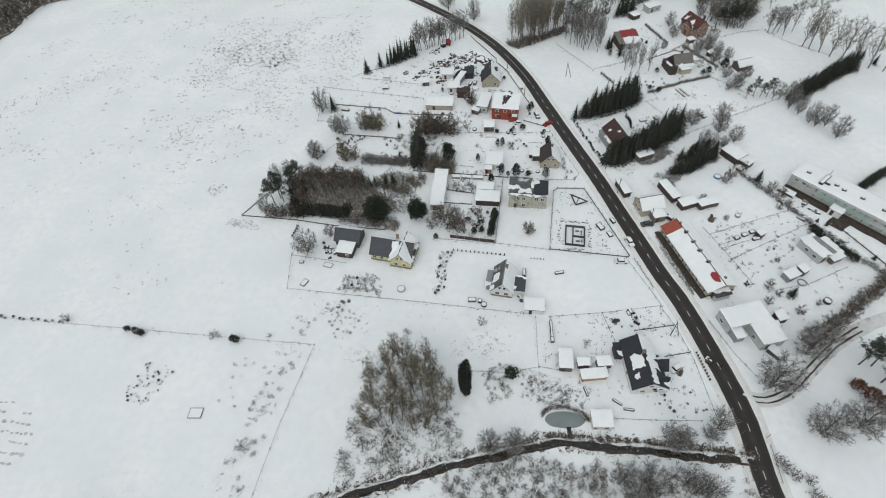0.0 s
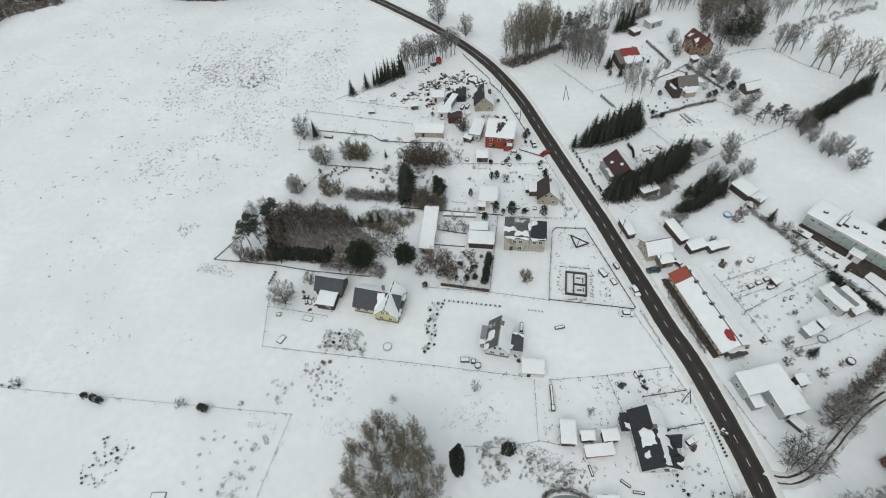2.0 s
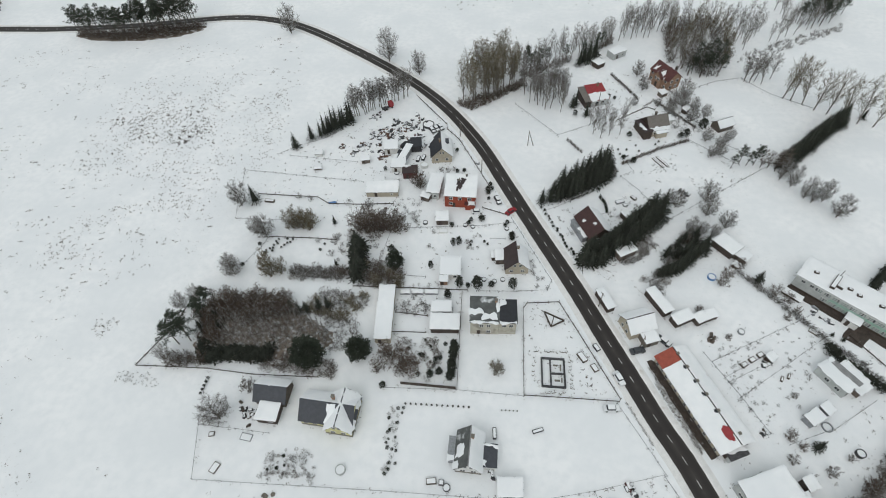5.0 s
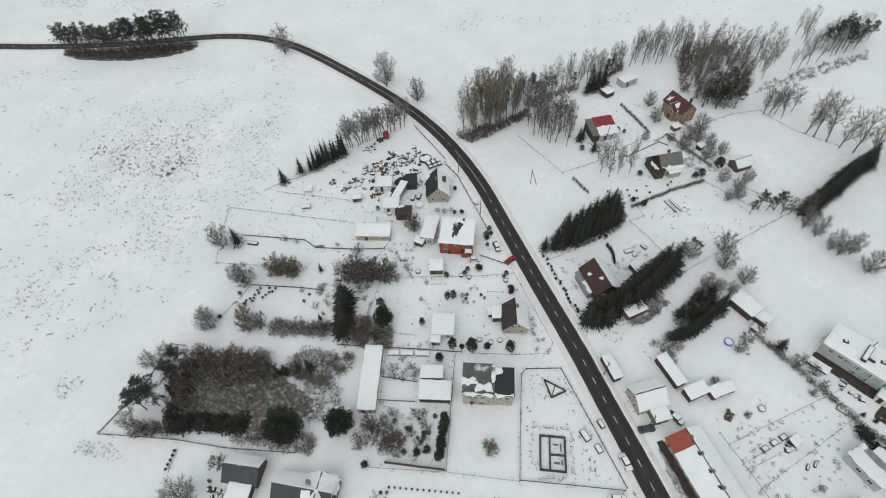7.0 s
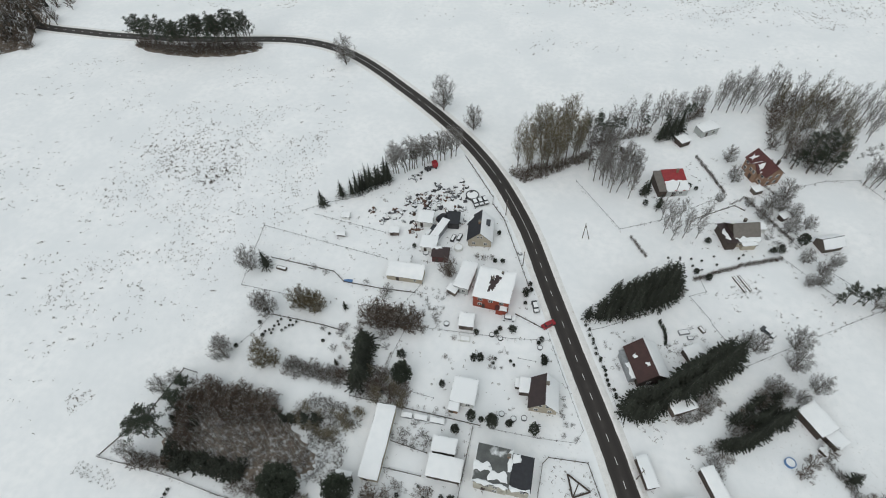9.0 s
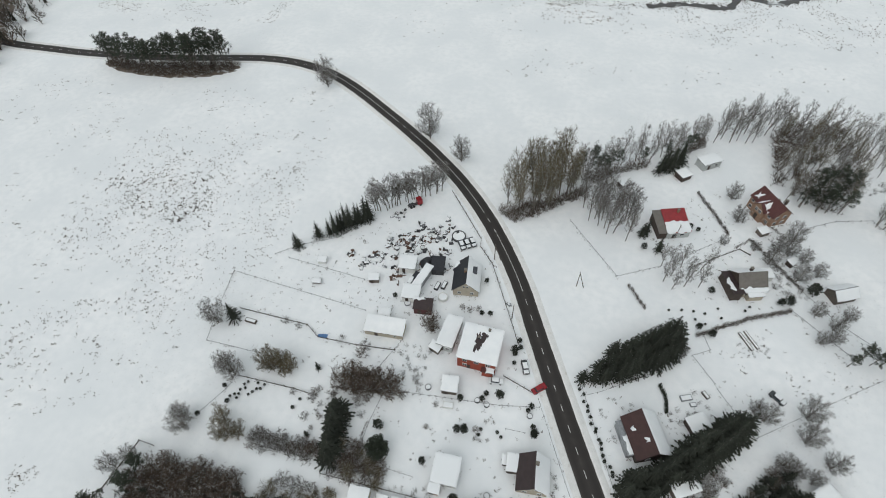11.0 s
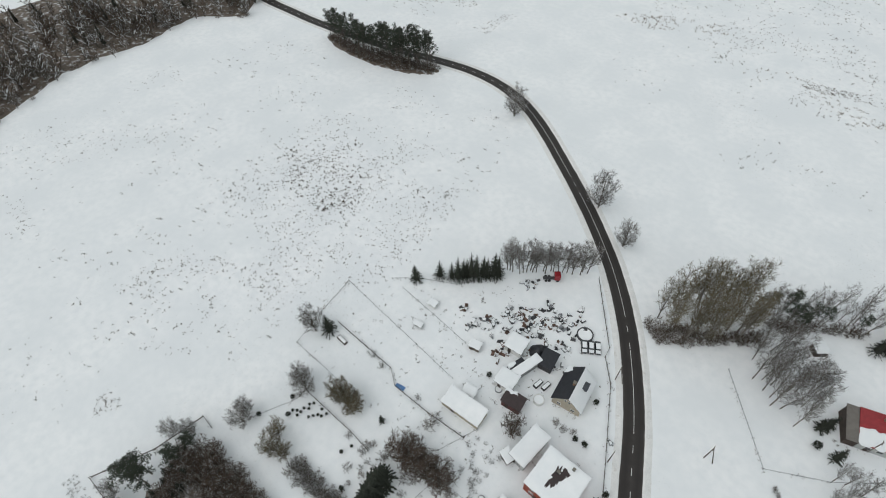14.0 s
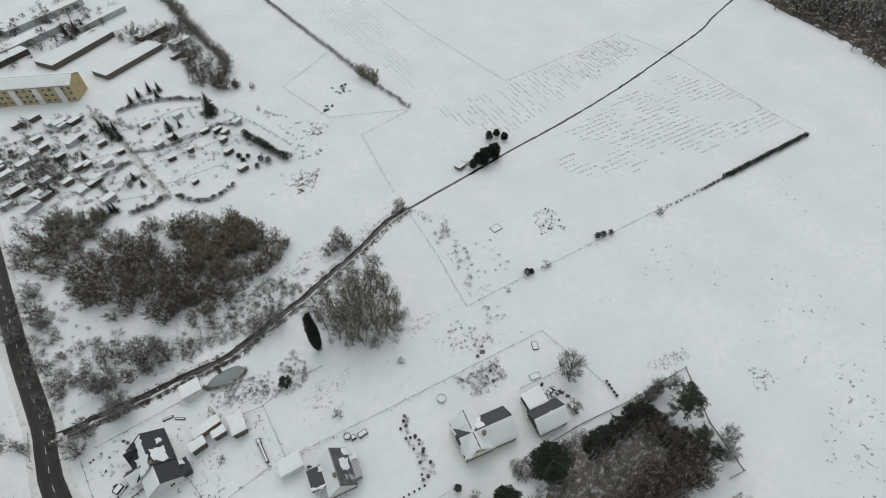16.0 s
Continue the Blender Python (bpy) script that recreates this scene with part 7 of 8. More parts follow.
for k in range(16):
    for j in range(150):
        x, y = -76 - k * 2.2 - 0.06 * j, -135 + j * 0.75
        if noise.noise(Vector((k * 1.9, y * 0.08, 6))) > -0.1 and inside([(-99, -158), (-109, -120), (-101, -66), (-89, -24), (-86, -60), (-76, -128)], x, y):
            rows.append((x, y))
smears("fallow_dashes", rows[::3], 97, 0.4, 0.9, "thin snow over fallow rows", "thin snow")
clumps("fallow_rows", rows[::3], DRY, 0.2, 0.4, 4, "faint rows of dry stalks in the fallow field", "stubble", 0.8, 0.2)



def patch(name, poly, material, label, category, z=0.05, ragged=0.9, seed=1.0):
    """A low mound with a ragged outline that thins out to the ground at its rim."""
    line = []
    for (ax, ay), (bx, by) in zip(poly, poly[1:] + poly[:1]):
        n = max(2, round(math.dist((ax, ay), (bx, by)) / 0.9))
        line += [(ax + (bx - ax) * k / n, ay + (by - ay) * k / n) for k in range(n)]
    cx, cy = sum(p[0] for p in line) / len(line), sum(p[1] for p in line) / len(line)
    verts, faces, n = [], [], len(line)
    for t, h in ((1.0, -0.02), (0.93, z), (0.6, z * 1.3)):
        for x, y in line:
            k = t * (1 + 0.05 * ragged * noise.noise(Vector((x * 0.45, y * 0.45, seed))) + 0.05 * ragged * noise.noise(Vector((x * 1.7, y * 1.7, seed))))
            verts.append((cx + (x - cx) * k, cy + (y - cy) * k, h))
    for ring in (0, 1):
        faces += [(ring * n + k, ring * n + (k + 1) % n, (ring + 1) * n + (k + 1) % n, (ring + 1) * n + k) for k in range(n)]
    faces.append(tuple(range(2 * n, 3 * n)))
    return solid(name, mesh_of(name, verts, faces, material), label, category, "structure")


patch("island_floor", [(-214.5, 312.5), (-203, 308.4), (-190, 307.6), (-174, 308.4), (-157, 312.8), (-146.5, 320), (-147, 325), (-158, 323.5), (-186, 317), (-213, 316)], LITTER, "brown leaf litter beneath the roadside pines", "forest floor", 0.06, 1.2, 4.0)
patch("thicket_floor", [(-79, 136), (-80, 150), (-72, 154), (-57, 154), (-52, 151.6), (-48, 149), (-43, 146), (-39.5, 142), (-42, 138.4), (-47, 136), (-54, 134.5), (-66, 134)], WOODFLOOR, "brown litter and thin snow under the square wood", "forest floor", 0.05, 2.6)
bed_v = drift([(-112, 424), (-88, 422), (-54, 440), (-60, 448), (-90, 440)], 170, 14, 0.06, 0.3) + drift([(-50, 412), (0, 396), (30, 404), (-20, 424)], 110, 15, 0.06, 0.4)
clumps("reed_bed", bed_v, REED, 0.35, 0.9, 7, "brown reed bed in the far meadow", "reeds", 1.1, 0.14)
river_edge = []
for q, n in zip(river_line, sides_of(river_line)):
    for _ in range(8):
        o = rng.choice((-1, 1)) * (2.4 + abs(rng.gauss(0, 1.6)))
        river_edge.append((q.x + n.x * o + rng.uniform(-1.5, 1.5), q.y + n.y * o + rng.uniform(-1, 1)))
river_edge += [(x, y) for x, y in drift([(-12, 414), (40, 420), (44, 427), (10, 424), (-12, 420)], 200, 16, 0.1, 0.25)]
clumps("river_sedge", river_edge, BROWNTWIG, 0.3, 0.75, 6, "dark sedge along the river banks", "sedge", 0.9, 0.2)

# The wood beyond the western field.
def wood_spots(line, depth, n, seed):
    r = random.Random(seed)
    pts = smooth_line(line, 4)
    sides = sides_of(pts)
    out = []
    for _ in range(n):
        k = r.randrange(len(pts))
        d = depth * r.random()
        q = pts[k] + sides[k] * d
        key = r.choices(("wood", "darkwood", "brown", "spruce"), (5, 5, 6 if d < 10 else 1, 1.2 if d > depth * 0.3 else 0.1))[0]
        size = {"wood": 13, "darkwood": 11, "brown": 5.4, "spruce": 13}[key] * r.uniform(0.75, 1.15) * (0.75 if d < 7 else 1)
        out.append((key, q.x + r.uniform(-2, 2), q.y + r.uniform(-2, 2), size, 1.0 if key == "spruce" else 1.35, r.randrange(9999)))
    return out


WOOD_EDGE = [(-300, -40), (-294, 0), (-292, 40), (-282, 66), (-278, 100), (-275, 125), (-266, 168), (-284, 214), (-279, 248), (-284, 280), (-264, 296)]
solid("west_wood_floor", ribbon("west_wood_floor", smooth_line(WOOD_EDGE, 4), [(3, 0.02), (9, 0.1), (30, 0.14), (60, 0.14), (95, 0.02)], LITTER, wobble=3.0), "brown litter and thin snow under the western wood", "forest floor", "structure")
mass("west_wood", "dense grey-brown leafless wood beyond the western field", "woodland", wood_spots(WOOD_EDGE, 34, 640, 5) + wood_spots([(x - 30, y) for x, y in WOOD_EDGE], 50, 460, 8), share=0.3, broad=1.6)
mass("north_west_wood", "leafless wood edge north of the road", "woodland", wood_spots([(-264, 326), (-278, 345), (-294, 372), (-322, 420)], 50, 200, 6), share=0.3, broad=1.6)

# ---- fences, garden walls ----
post_mesh = box_mesh("post", WOOD, 0, 0, -0.1, 0.14, 0.14, 1.3, bevel=0.02)
short_post = box_mesh("post", SCRAP, 0, 0, -0.1, 0.10, 0.10, 1.1, bevel=0.02)


FENCE_LINES = []


def fence(points, label, post=None, gap=4.0, rails=((0.35, 0.12), (0.85, 0.12)), mat=WOOD, thick=0.07, snow=False):
    """Posts, and rails from post to post."""
    FENCE_LINES.append(points)
    root = thing("fence", *points[0], 0, label, "fence")
    x0, y0 = points[0]
    for (ax, ay), (bx, by) in zip(points, points[1:]):
        n = max(1, round(math.dist((ax, ay), (bx, by)) / gap))
        turn = math.degrees(math.atan2(by - ay, bx - ax))
        for k in range(n):
            ob = part("post", post or short_post, root)
            t = k / n
            ob.matrix_basis = pose(ax + (bx - ax) * t - x0, ay + (by - ay) * t - y0, 0, 0, 0, turn)
        L = math.dist((ax, ay), (bx, by))
        for z, hgt in rails:
            part("rail", box_mesh("rail", mat, (ax + bx) / 2 - x0, (ay + by) / 2 - y0, z, L, thick, hgt, turn), root)
    ob = part("post", post or short_post, root)
    ob.matrix_basis = pose(points[-1][0] - x0, points[-1][1] - y0, 0)
    return root


WIRE = "thin post-and-rail garden fence in snow"
RAIL = "weathered board fence along the snowy plot"
thin = dict(rails=((0.55, 0.07),), mat=SCRAP, thick=0.05)
for pts in (
    [(-66.5, 102.6), (-69.9, 115.7), (-72.7, 128.6)],
    [(-66.5, 102.6), (-55.6, 102.6), (-20.8, 102.9), (6.6, 102.8)],
    [(-69.9, 115.7), (-60, 115.2), (-51, 114.6)],
    [(13.9, 102.7), (29, 106), (45.6, 110.6)],
    [(10, 102.2), (11.5, 86.4), (16.6, 86.0)],
    [(-6, 82.6), (3, 83.4), (11.5, 86.2)],
    [(14.4, 102.2), (15.4, 94.6)],
    [(29, 105.8), (33.4, 93.2)],
    [(45.6, 110.2), (49.2, 103.6), (52.6, 93.6), (56.2, 76)],
    [(29, 74.4), (41, 75.6), (52, 77)],
    [(37.1, 127.7), (41.4, 119.6), (46.2, 110.4)],
    [(-24.8, 128.4), (-4.4, 128.9), (13.3, 128.2)],
    [(-89.2, 212.5), (-87, 199), (-84.5, 187.6)],
    [(-89.2, 212.5), (-64.8, 210), (-42.9, 207.8)],
    [(-84.5, 187.6), (-67, 187.4), (-58, 186.6)],
    [(-70.1, 179.8), (-71.5, 175.3), (-76, 166)],
    [(-74.1, 221.4), (-60, 220), (-47, 218.6)],
    [(-79.2, 221.9), (-73, 227.1), (-62, 233), (-53, 244)],
    [(-30.8, 166.2), (-30.6, 175.9), (-29.4, 184.4), (-33.2, 190.7), (-29, 201.0)],
    [(-58.6, 163.8), (-44, 163.6), (-30, 164.2)],
    [(-25, 166), (-16, 165.5)],
    [(-23.9, 185.7), (1.3, 187.9), (11.6, 189.8)],
    [(0, 161), (12, 161.4), (21.4, 162.4), (22.9, 166), (14.8, 183.5), (11, 192)],
    [(13.6, 258.1), (29.7, 237.5), (42.9, 244.6), (61.4, 259.2)],
    [(54.2, 221.6), (55.6, 217.2), (50.7, 214.4), (56.1, 207)],
    [(56.5, 205.6), (61.2, 198.6), (61.7, 192.4)],
    [(79.6, 236.2), (87, 229), (94.5, 222)],
    [(61.7, 192.1), (82, 206.4), (104.2, 221.6)],
    [(21.2, 199.7), (25.4, 188.6), (32.6, 169.3)],
    [(64.4, 141.1), (80, 149.2), (94.8, 156.9)],
    [(68.7, 131), (82, 140), (95.2, 149.1)],
    [(66.8, 135.1), (80.8, 142.4)],
    [(66.2, 136.4), (79.6, 144.2)],
    [(62.6, 143.6), (69.0, 131.2), (73.2, 122)],
    [(77.0, 119.6), (90, 124.6), (102, 132)],
    [(58.6, 107), (63.6, 97), (69.4, 88.6), (76, 93)],
    [(85.2, 269), (100, 277), (112, 280)],
    [(112, 279), (120, 268), (134, 258)],
    [(83.8, 244), (92, 234), (100, 228)],
    [(31.3, -39.9), (-9.1, -49.7)],
    [(28.7, -34.4), (-10, -37.6)],
    [(22.2, -19.4), (-1.7, -21.2)],
    [(36.0, -64), (8, -70), (-4, -66)],
    [(46, -20.4), (26, -16)],
    [(58, -34), (30, -28)],
    [(70, -52), (36, -50)],
):
    fence(pts, WIRE, **thin)
for pts in (
    [(-55.7, -11.1), (-53.2, 27)],
    [(-51.6, 84.6), (-53.2, 60), (-53.4, 39)],
    [(-51.6, 84.6), (-74.6, 83.6), (-105.7, 82.4), (-165, 80), (-213.7, 77.9)],
    [(-213.7, 77.9), (-212.6, 40), (-212.2, 3)],
    [(-211.6, 0.4), (-204.8, -25.8), (-129.6, -16.1), (-118.9, -80), (-112, -140)],
    [(-55.7, -11.1), (-79, -17.4)],
    [(-37.3, -63.8), (-48, -30), (-79.5, -18.4)],
    [(-37.3, -63.8), (-66, -84)],
):
    fence(pts, "thin wire field fence on wooden posts", gap=5.0, rails=((0.6, 0.05),), mat=SCRAP, thick=0.04)
for pts in (
    [(13.4, 128.5), (13.6, 142.9), (14.0, 155.6), (15.2, 157.4), (24.6, 158.3), (31.6, 143.2), (38.2, 128.8)],
    [(13.6, 128.5), (25, 128.4), (37.8, 128.2)],
    [(-82, 157.4), (-86.2, 157.7), (-88.2, 145), (-94, 131.4)],
    [(-94, 131.0), (-82.3, 131.2), (-73.2, 131.2), (-60, 130.2), (-42, 130.4)],
    [(-80.2, 200), (-57.9, 199.2), (-53.4, 196.1), (-41.6, 196.2), (-30.3, 197.1)],
    [(-70.1, 179.8), (-53.4, 179.8), (-46.9, 179.3)],
    [(-38, 161), (-16, 161.2), (-2.6, 161.2)],
    [(-29, 263.3), (-14.5, 243.3), (-14.1, 240.1), (-9, 233.8), (0.1, 214.3), (3.4, 207)],
    [(-4.2, 129.2), (-4.3, 145), (-4.3, 160.4)],
    [(37.7, 101.2), (48.6, 104.4)],
    [(42.6, 93.2), (51.8, 96.2)],
    [(-24, 145.6), (-14, 145.8)],
    [(-23.6, 152.2), (-14, 151.4)],
    [(54.1, 247.9), (67.6, 257.4), (70.6, 255.6)],
    [(103.6, 151.4), (113.8, 134.2), (119, 126)],
    [(1.0, 196.4), (9.8, 193.2)],
    [(32, 201.6), (38, 205)],
):
    fence(pts, RAIL, post_mesh, 3.0, rails=((0.30, 0.14), (0.52, 0.12)), mat=DARKWOOD, thick=0.08)

# Solid board fence and clipped hedges.
def screen(points, label, hgt, thick, mat, name="board_fence", category="fence"):
    root = thing(name, *points[0], 0, label, category)
    x0, y0 = points[0]
    for (ax, ay), (bx, by) in zip(points, points[1:]):
        n = max(1, round(math.dist((ax, ay), (bx, by)) / 2.4))
        turn = math.degrees(math.atan2(by - ay, bx - ax))
        for k in range(n):
            t = (k + 0.5) / n
            L = math.dist((ax, ay), (bx, by)) / n
            part("panel", box_mesh("panel", mat, ax + (bx - ax) * t - x0, ay + (by - ay) * t - y0, 0, L - 0.06, thick, hgt * (0.96 + 0.08 * ((k * 7) % 5) / 5), turn, bevel=0.03), root)
    return root


screen([(-19.4, 129.9), (-12, 129.6), (-4.5, 129.3)], "dark red-brown board fence by the lane", 1.5, 0.1, DARKWOOD)


def hedge(points, hgt, wide, label, seed, step=0.4):
    r = random.Random(seed)
    spots = []
    for (ax, ay), (bx, by) in zip(points, points[1:]):
        n = int(math.dist((ax, ay), (bx, by)) / step)
        for k in range(n):
            t = k / n
            spots.append(("browshrub" if r.random() < 0.85 else "shrub", ax + (bx - ax) * t + r.uniform(-wide, wide) * 0.3, ay + (by - ay) * t + r.uniform(-wide, wide) * 0.3, hgt * r.uniform(0.8, 1.1), 1.0 * wide / hgt, r.randrange(9999)))
    return mass("hedge", label, "hedge", spots, 0.6)


hedge([(33.1, 235), (38.4, 227.1)], 1.4, 1.1, "short dark leafless hedge by the meadow", 1, 0.25)
hedge([(56.3, 281.9), (60.4, 273.6), (65, 262.9)], 1.5, 1.2, "dark clipped leafless hedge up the slope", 2, 0.25)
hedge([(52.4, 221.2), (66, 229.6), (79.6, 236.2)], 1.7, 1.4, "long dark leafless hedge below the cottage", 3, 0.25)
hedge([(71.5, 262.7), (78, 253), (83.9, 244.5)], 1.2, 1.3, "dark weedy bank beside the garden path", 4, 0.25)
hedge([(71, 262), (66, 257.6)], 1.0, 0.9, "low dark hedge by the cottage", 5)
hedge([(78, 271), (84, 263.6)], 1.2, 1.0, "low brown hedge by the brick house", 6)
hedge([(61.0, 94.0), (57.8, 92.4), (56.2, 95.5)], 0.8, 0.8, "low scrub at the roadside", 7)
hedge([(-31.5, 167), (-31.2, 176)], 0.9, 0.8, "thin shrubs along the plot line", 8)
hedge([(39.6, 128), (44.6, 117)], 0.7, 0.7, "weeds along the roadside fence", 9)
hedge([(48, 133.6), (55.6, 115.8)], 0.7, 1.0, "dead shrubs before the terrace", 10)
hedge([(47.2, 138.2), (51.6, 127.4), (55.8, 116.6)], 1.1, 1.2, "dark weedy hedge along the terrace wall", 10)

# ---- vehicles, poles and garden things ----
wheel_data = tube_data((0, -0.11, 0.32), (0, 0.11, 0.32), 0.32, 0.32, 12)


def car(x, y, ang, paint, label, snow=True, van=False, name="car", group=""):
    root = thing(name, x, y, ang, label, "van" if van else "car", group)
    L, W = (4.9, 1.9) if van else (4.2, 1.7)
    lower = box_data(0, 0, 0.32, L, W, 0.62 if not van else 1.0, bevel=0.14)
    body = part("body", mesh_of("body", *lower, paint), root)
    cab = box_data(-0.15 if not van else -0.35, 0, 0.94 if not van else 1.32, L * (0.55 if not van else 0.82), W * 0.9, 0.5 if not van else 0.85, bevel=0.16, taper=0.86)
    part("cabin", mesh_of("cabin", *cab, GLASS if not van else paint), root)
    top = 1.44 if not van else 2.17
    part("roof", box_mesh("car_roof", ROOF_SNOW if snow else paint, -0.15 if not van else -0.35, 0, top, L * (0.44 if not van else 0.66), W * 0.74, 0.1, bevel=0.04), root)
    part("windscreen", box_mesh("windscreen", GLASS, L * 0.18, 0, top - 0.5, 0.5, W * 0.7, 0.42, taper=0.7), root)
    if snow:
        part("snow_cover", box_mesh("snow_cover", ROOF_SNOW, L * 0.34, 0, 0.94 if not van else 1.32, L * 0.26, W * 0.8, 0.1, bevel=0.05), root)
    for sx in (-1, 1):
        for sy in (-1, 1):
            w = part("wheel", mesh_of("wheel", *wheel_data, RUBBER), root)
            w.location = (sx * L * 0.31, sy * (W / 2 - 0.08), 0)
        part("headlight", box_mesh("headlight", LAMP, L / 2 - 0.05, sx * W * 0.34, 0.62, 0.14, 0.34, 0.16, bevel=0.04), root)
    return root


car(10.8, 194.9, 42, REDPAINT, "red car turning out onto the road, lights on", snow=False)
car(35.5, 126.2, 4, WHITEPAINT, "white car parked under snow by the fence")
car(38.6, 134.6, -66, WHITEPAINT, "white car parked at the road's edge")
car(47.7, 90.9, 38, WHITEPAINT, "silver car parked in the yard under snow")
car(44.8, 143.2, 14, DARKPAINT, "dark car parked beside the small cream house", snow=False)
car(52.6, 146.6, -45, DARKPAINT, "dark car parked behind the small house")
for x, y in ((-20.2, 239.1), (-18.6, 240.1), (-17.0, 241.1)):
    car(x, y, -58, DARKPAINT, "dark car under snow in the scrap yard row", name="car", group="cars in the scrap yard")
car(6.3, 200.2, -70, DARKPAINT, "dark car under snow beside the fence")
car(71.4, 206.5, -42, DARKPAINT, "dark car standing on the snowy meadow")
car(-0.8, 194.4, 6, WHITEPAINT, "white car parked by an orange-red house")

h = thing("lorry_cab", -39.6, 254.4, 38, "red lorry cab standing at the yard's edge", "lorry")
part("cab", box_mesh("cab", REDPAINT, 0.6, 0, 0.9, 1.9, 2.2, 2.0, bevel=0.15), h)
part("windscreen", box_mesh("windscreen", GLASS, 1.56, 0, 1.9, 0.06, 1.8, 0.7), h)
part("chassis", box_mesh("chassis", SCRAP, -1.6, 0, 0.55, 4.2, 1.0, 0.35), h)
for x in (0.7, -1.8, -2.8):
    for y in (-0.9, 0.9):
        w = part("wheel", mesh_of("wheel", *tube_data((0, -0.14, 0.45), (0, 0.14, 0.45), 0.45, 0.45, 12), RUBBER), h)
        w.location = (x, y, 0)


def pole(x, y, hgt=8.0, two=False, label="wooden power pole standing in the snow", turn=0.0):
    root = thing("power_pole", x, y, turn, label, "pole")
    part("shaft", mesh_of("shaft", *tube_data((0, 0, -0.2), (0, 0, hgt), 0.15, 0.10, 8), WOOD), root)
    if two:
        part("brace", mesh_of("brace", *tube_data((2.2, 0, -0.2), (0.1, 0, hgt - 0.6), 0.14, 0.10, 8), WOOD), root)
    part("crossarm", box_mesh("crossarm", WOOD, 0, 0, hgt - 0.5, 0.12, 1.6, 0.12), root)
    for y2 in (-0.7, 0, 0.7):
        part("insulator", mesh_of("insulator", *tube_data((0, y2, hgt - 0.38), (0, y2, hgt - 0.16), 0.06, 0.04, 6), WHITEWALL), root)


pole(17.8, 231.2, 7, True, "two-legged wooden power pole on the meadow")
pole(47.4, 101.2, 7, True, "two-legged wooden power pole by the fence")
pole(-8.7, 236, 7, True, "two-legged wooden power pole by the bend")
pole(0.3, 215.2, 7)
pole(47.8, 258.1, 6.5)
pole(36.0, 157.4, 7, turn=25)
pole(45.4, 143.9, 7)
for x, y in ((61.0, 75.2), (60.4, 71.6), (66.6, 75.0), (67.6, 71.0)):
    root = thing("marker_post", x, y, 0, "thin dark post at the stream bridge", "post")
    part("shaft", mesh_of("shaft", *tube_data((0, 0, -0.1), (0, 0, 2.6), 0.08, 0.06, 6), WOOD), root)
for name, o in (("bridge_rail_west", 3.2), ("bridge_rail_east", -3.2)):
    q, turn = on_road(length_along[min(range(len(road_line)), key=lambda k: abs(road_line[k].y - 69))], o)
    root = thing("bridge_rail", q.x, q.y, turn, "low steel rail on the stream bridge", "railing")
    part("rail", box_mesh("rail", METAL, 0, 0, 0.85, 9, 0.1, 0.12), root)
    for k in (-4, -2, 0, 2, 4):
        part("post", box_mesh("post", METAL, k, 0, 0, 0.1, 0.1, 0.9), root)


def ring(x, y, rad, hgt, mat, label, category, name, fill=True):
    """A round basin, tank or tyre with snow lying in it."""
    root = thing(name, x, y, 0, label, category)
    n, verts, faces = 20, [], []
    for k in range(n):
        a = 2 * math.pi * k / n
        for rr, z in ((rad, 0), (rad, hgt), (rad * 0.86, hgt), (rad * 0.86, 0.02)):
            verts.append((rr * math.cos(a), rr * math.sin(a), z))
    for k in range(n):
        j = (k + 1) % n
        faces += [(k * 4 + i, j * 4 + i, j * 4 + i + 1, k * 4 + i + 1) for i in range(3)]
    part("rim", mesh_of("rim", verts, faces, mat, False), root)
    if fill:
        disc = [(0.85 * rad * math.cos(2 * math.pi * k / n), 0.85 * rad * math.sin(2 * math.pi * k / n), hgt * 0.8) for k in range(n)]
        part("snow_cover", mesh_of("snow_cover", disc, [tuple(range(n))], ROOF_SNOW), root)
    return root


ring(-31.1, 107.0, 1.25, 0.7, GREYWALL, "round garden basin filled with snow", "basin", "basin")
ring(-5.3, 104.6, 0.9, 0.6, SCRAP, "round black fire ring in the garden", "fire ring", "fire_ring")
ring(71.4, 169.8, 1.25, 0.7, BLUE, "blue-rimmed round paddling pool with snow", "pool", "paddling_pool")
ring(-21.3, 217.5, 1.5, 1.2, WHITEWALL, "round white tank with a snow top", "tank", "tank")
ring(-18.2, 188.6, 0.85, 0.6, SCRAP, "round dark basin beside the garden path", "basin", "basin")
ring(-22.0, 242.7, 2.4, 0.8, SCRAP, "round black scrap tub filled with snow", "tub", "tub")
ring(74.6, 150.8, 0.9, 0.7, METAL, "round metal trough in the allotment", "trough", "trough")
ring(92.6, 118.4, 1.1, 0.9, SCRAP, "large tyre lying in the allotment", "tyre", "tyre")
ring(-31.3, 213.3, 1.0, 0.5, METAL, "round metal ring in the yard", "ring", "metal_ring")
for x, y in ((-2.0, 187.4), (-4.6, 188.0), (9.4, 187.0), (8.0, 165.8), (5.4, 165.0), (2.2, 165.6)):
    ring(x, y, 0.75, 0.5, SCRAP, "round planting ring in the garden", "planter", "planter")
ring(87.6, 124.6, 1.3, 0.4, METAL, "round hoop frame beside the huts", "hoop", "hoop", fill=False)


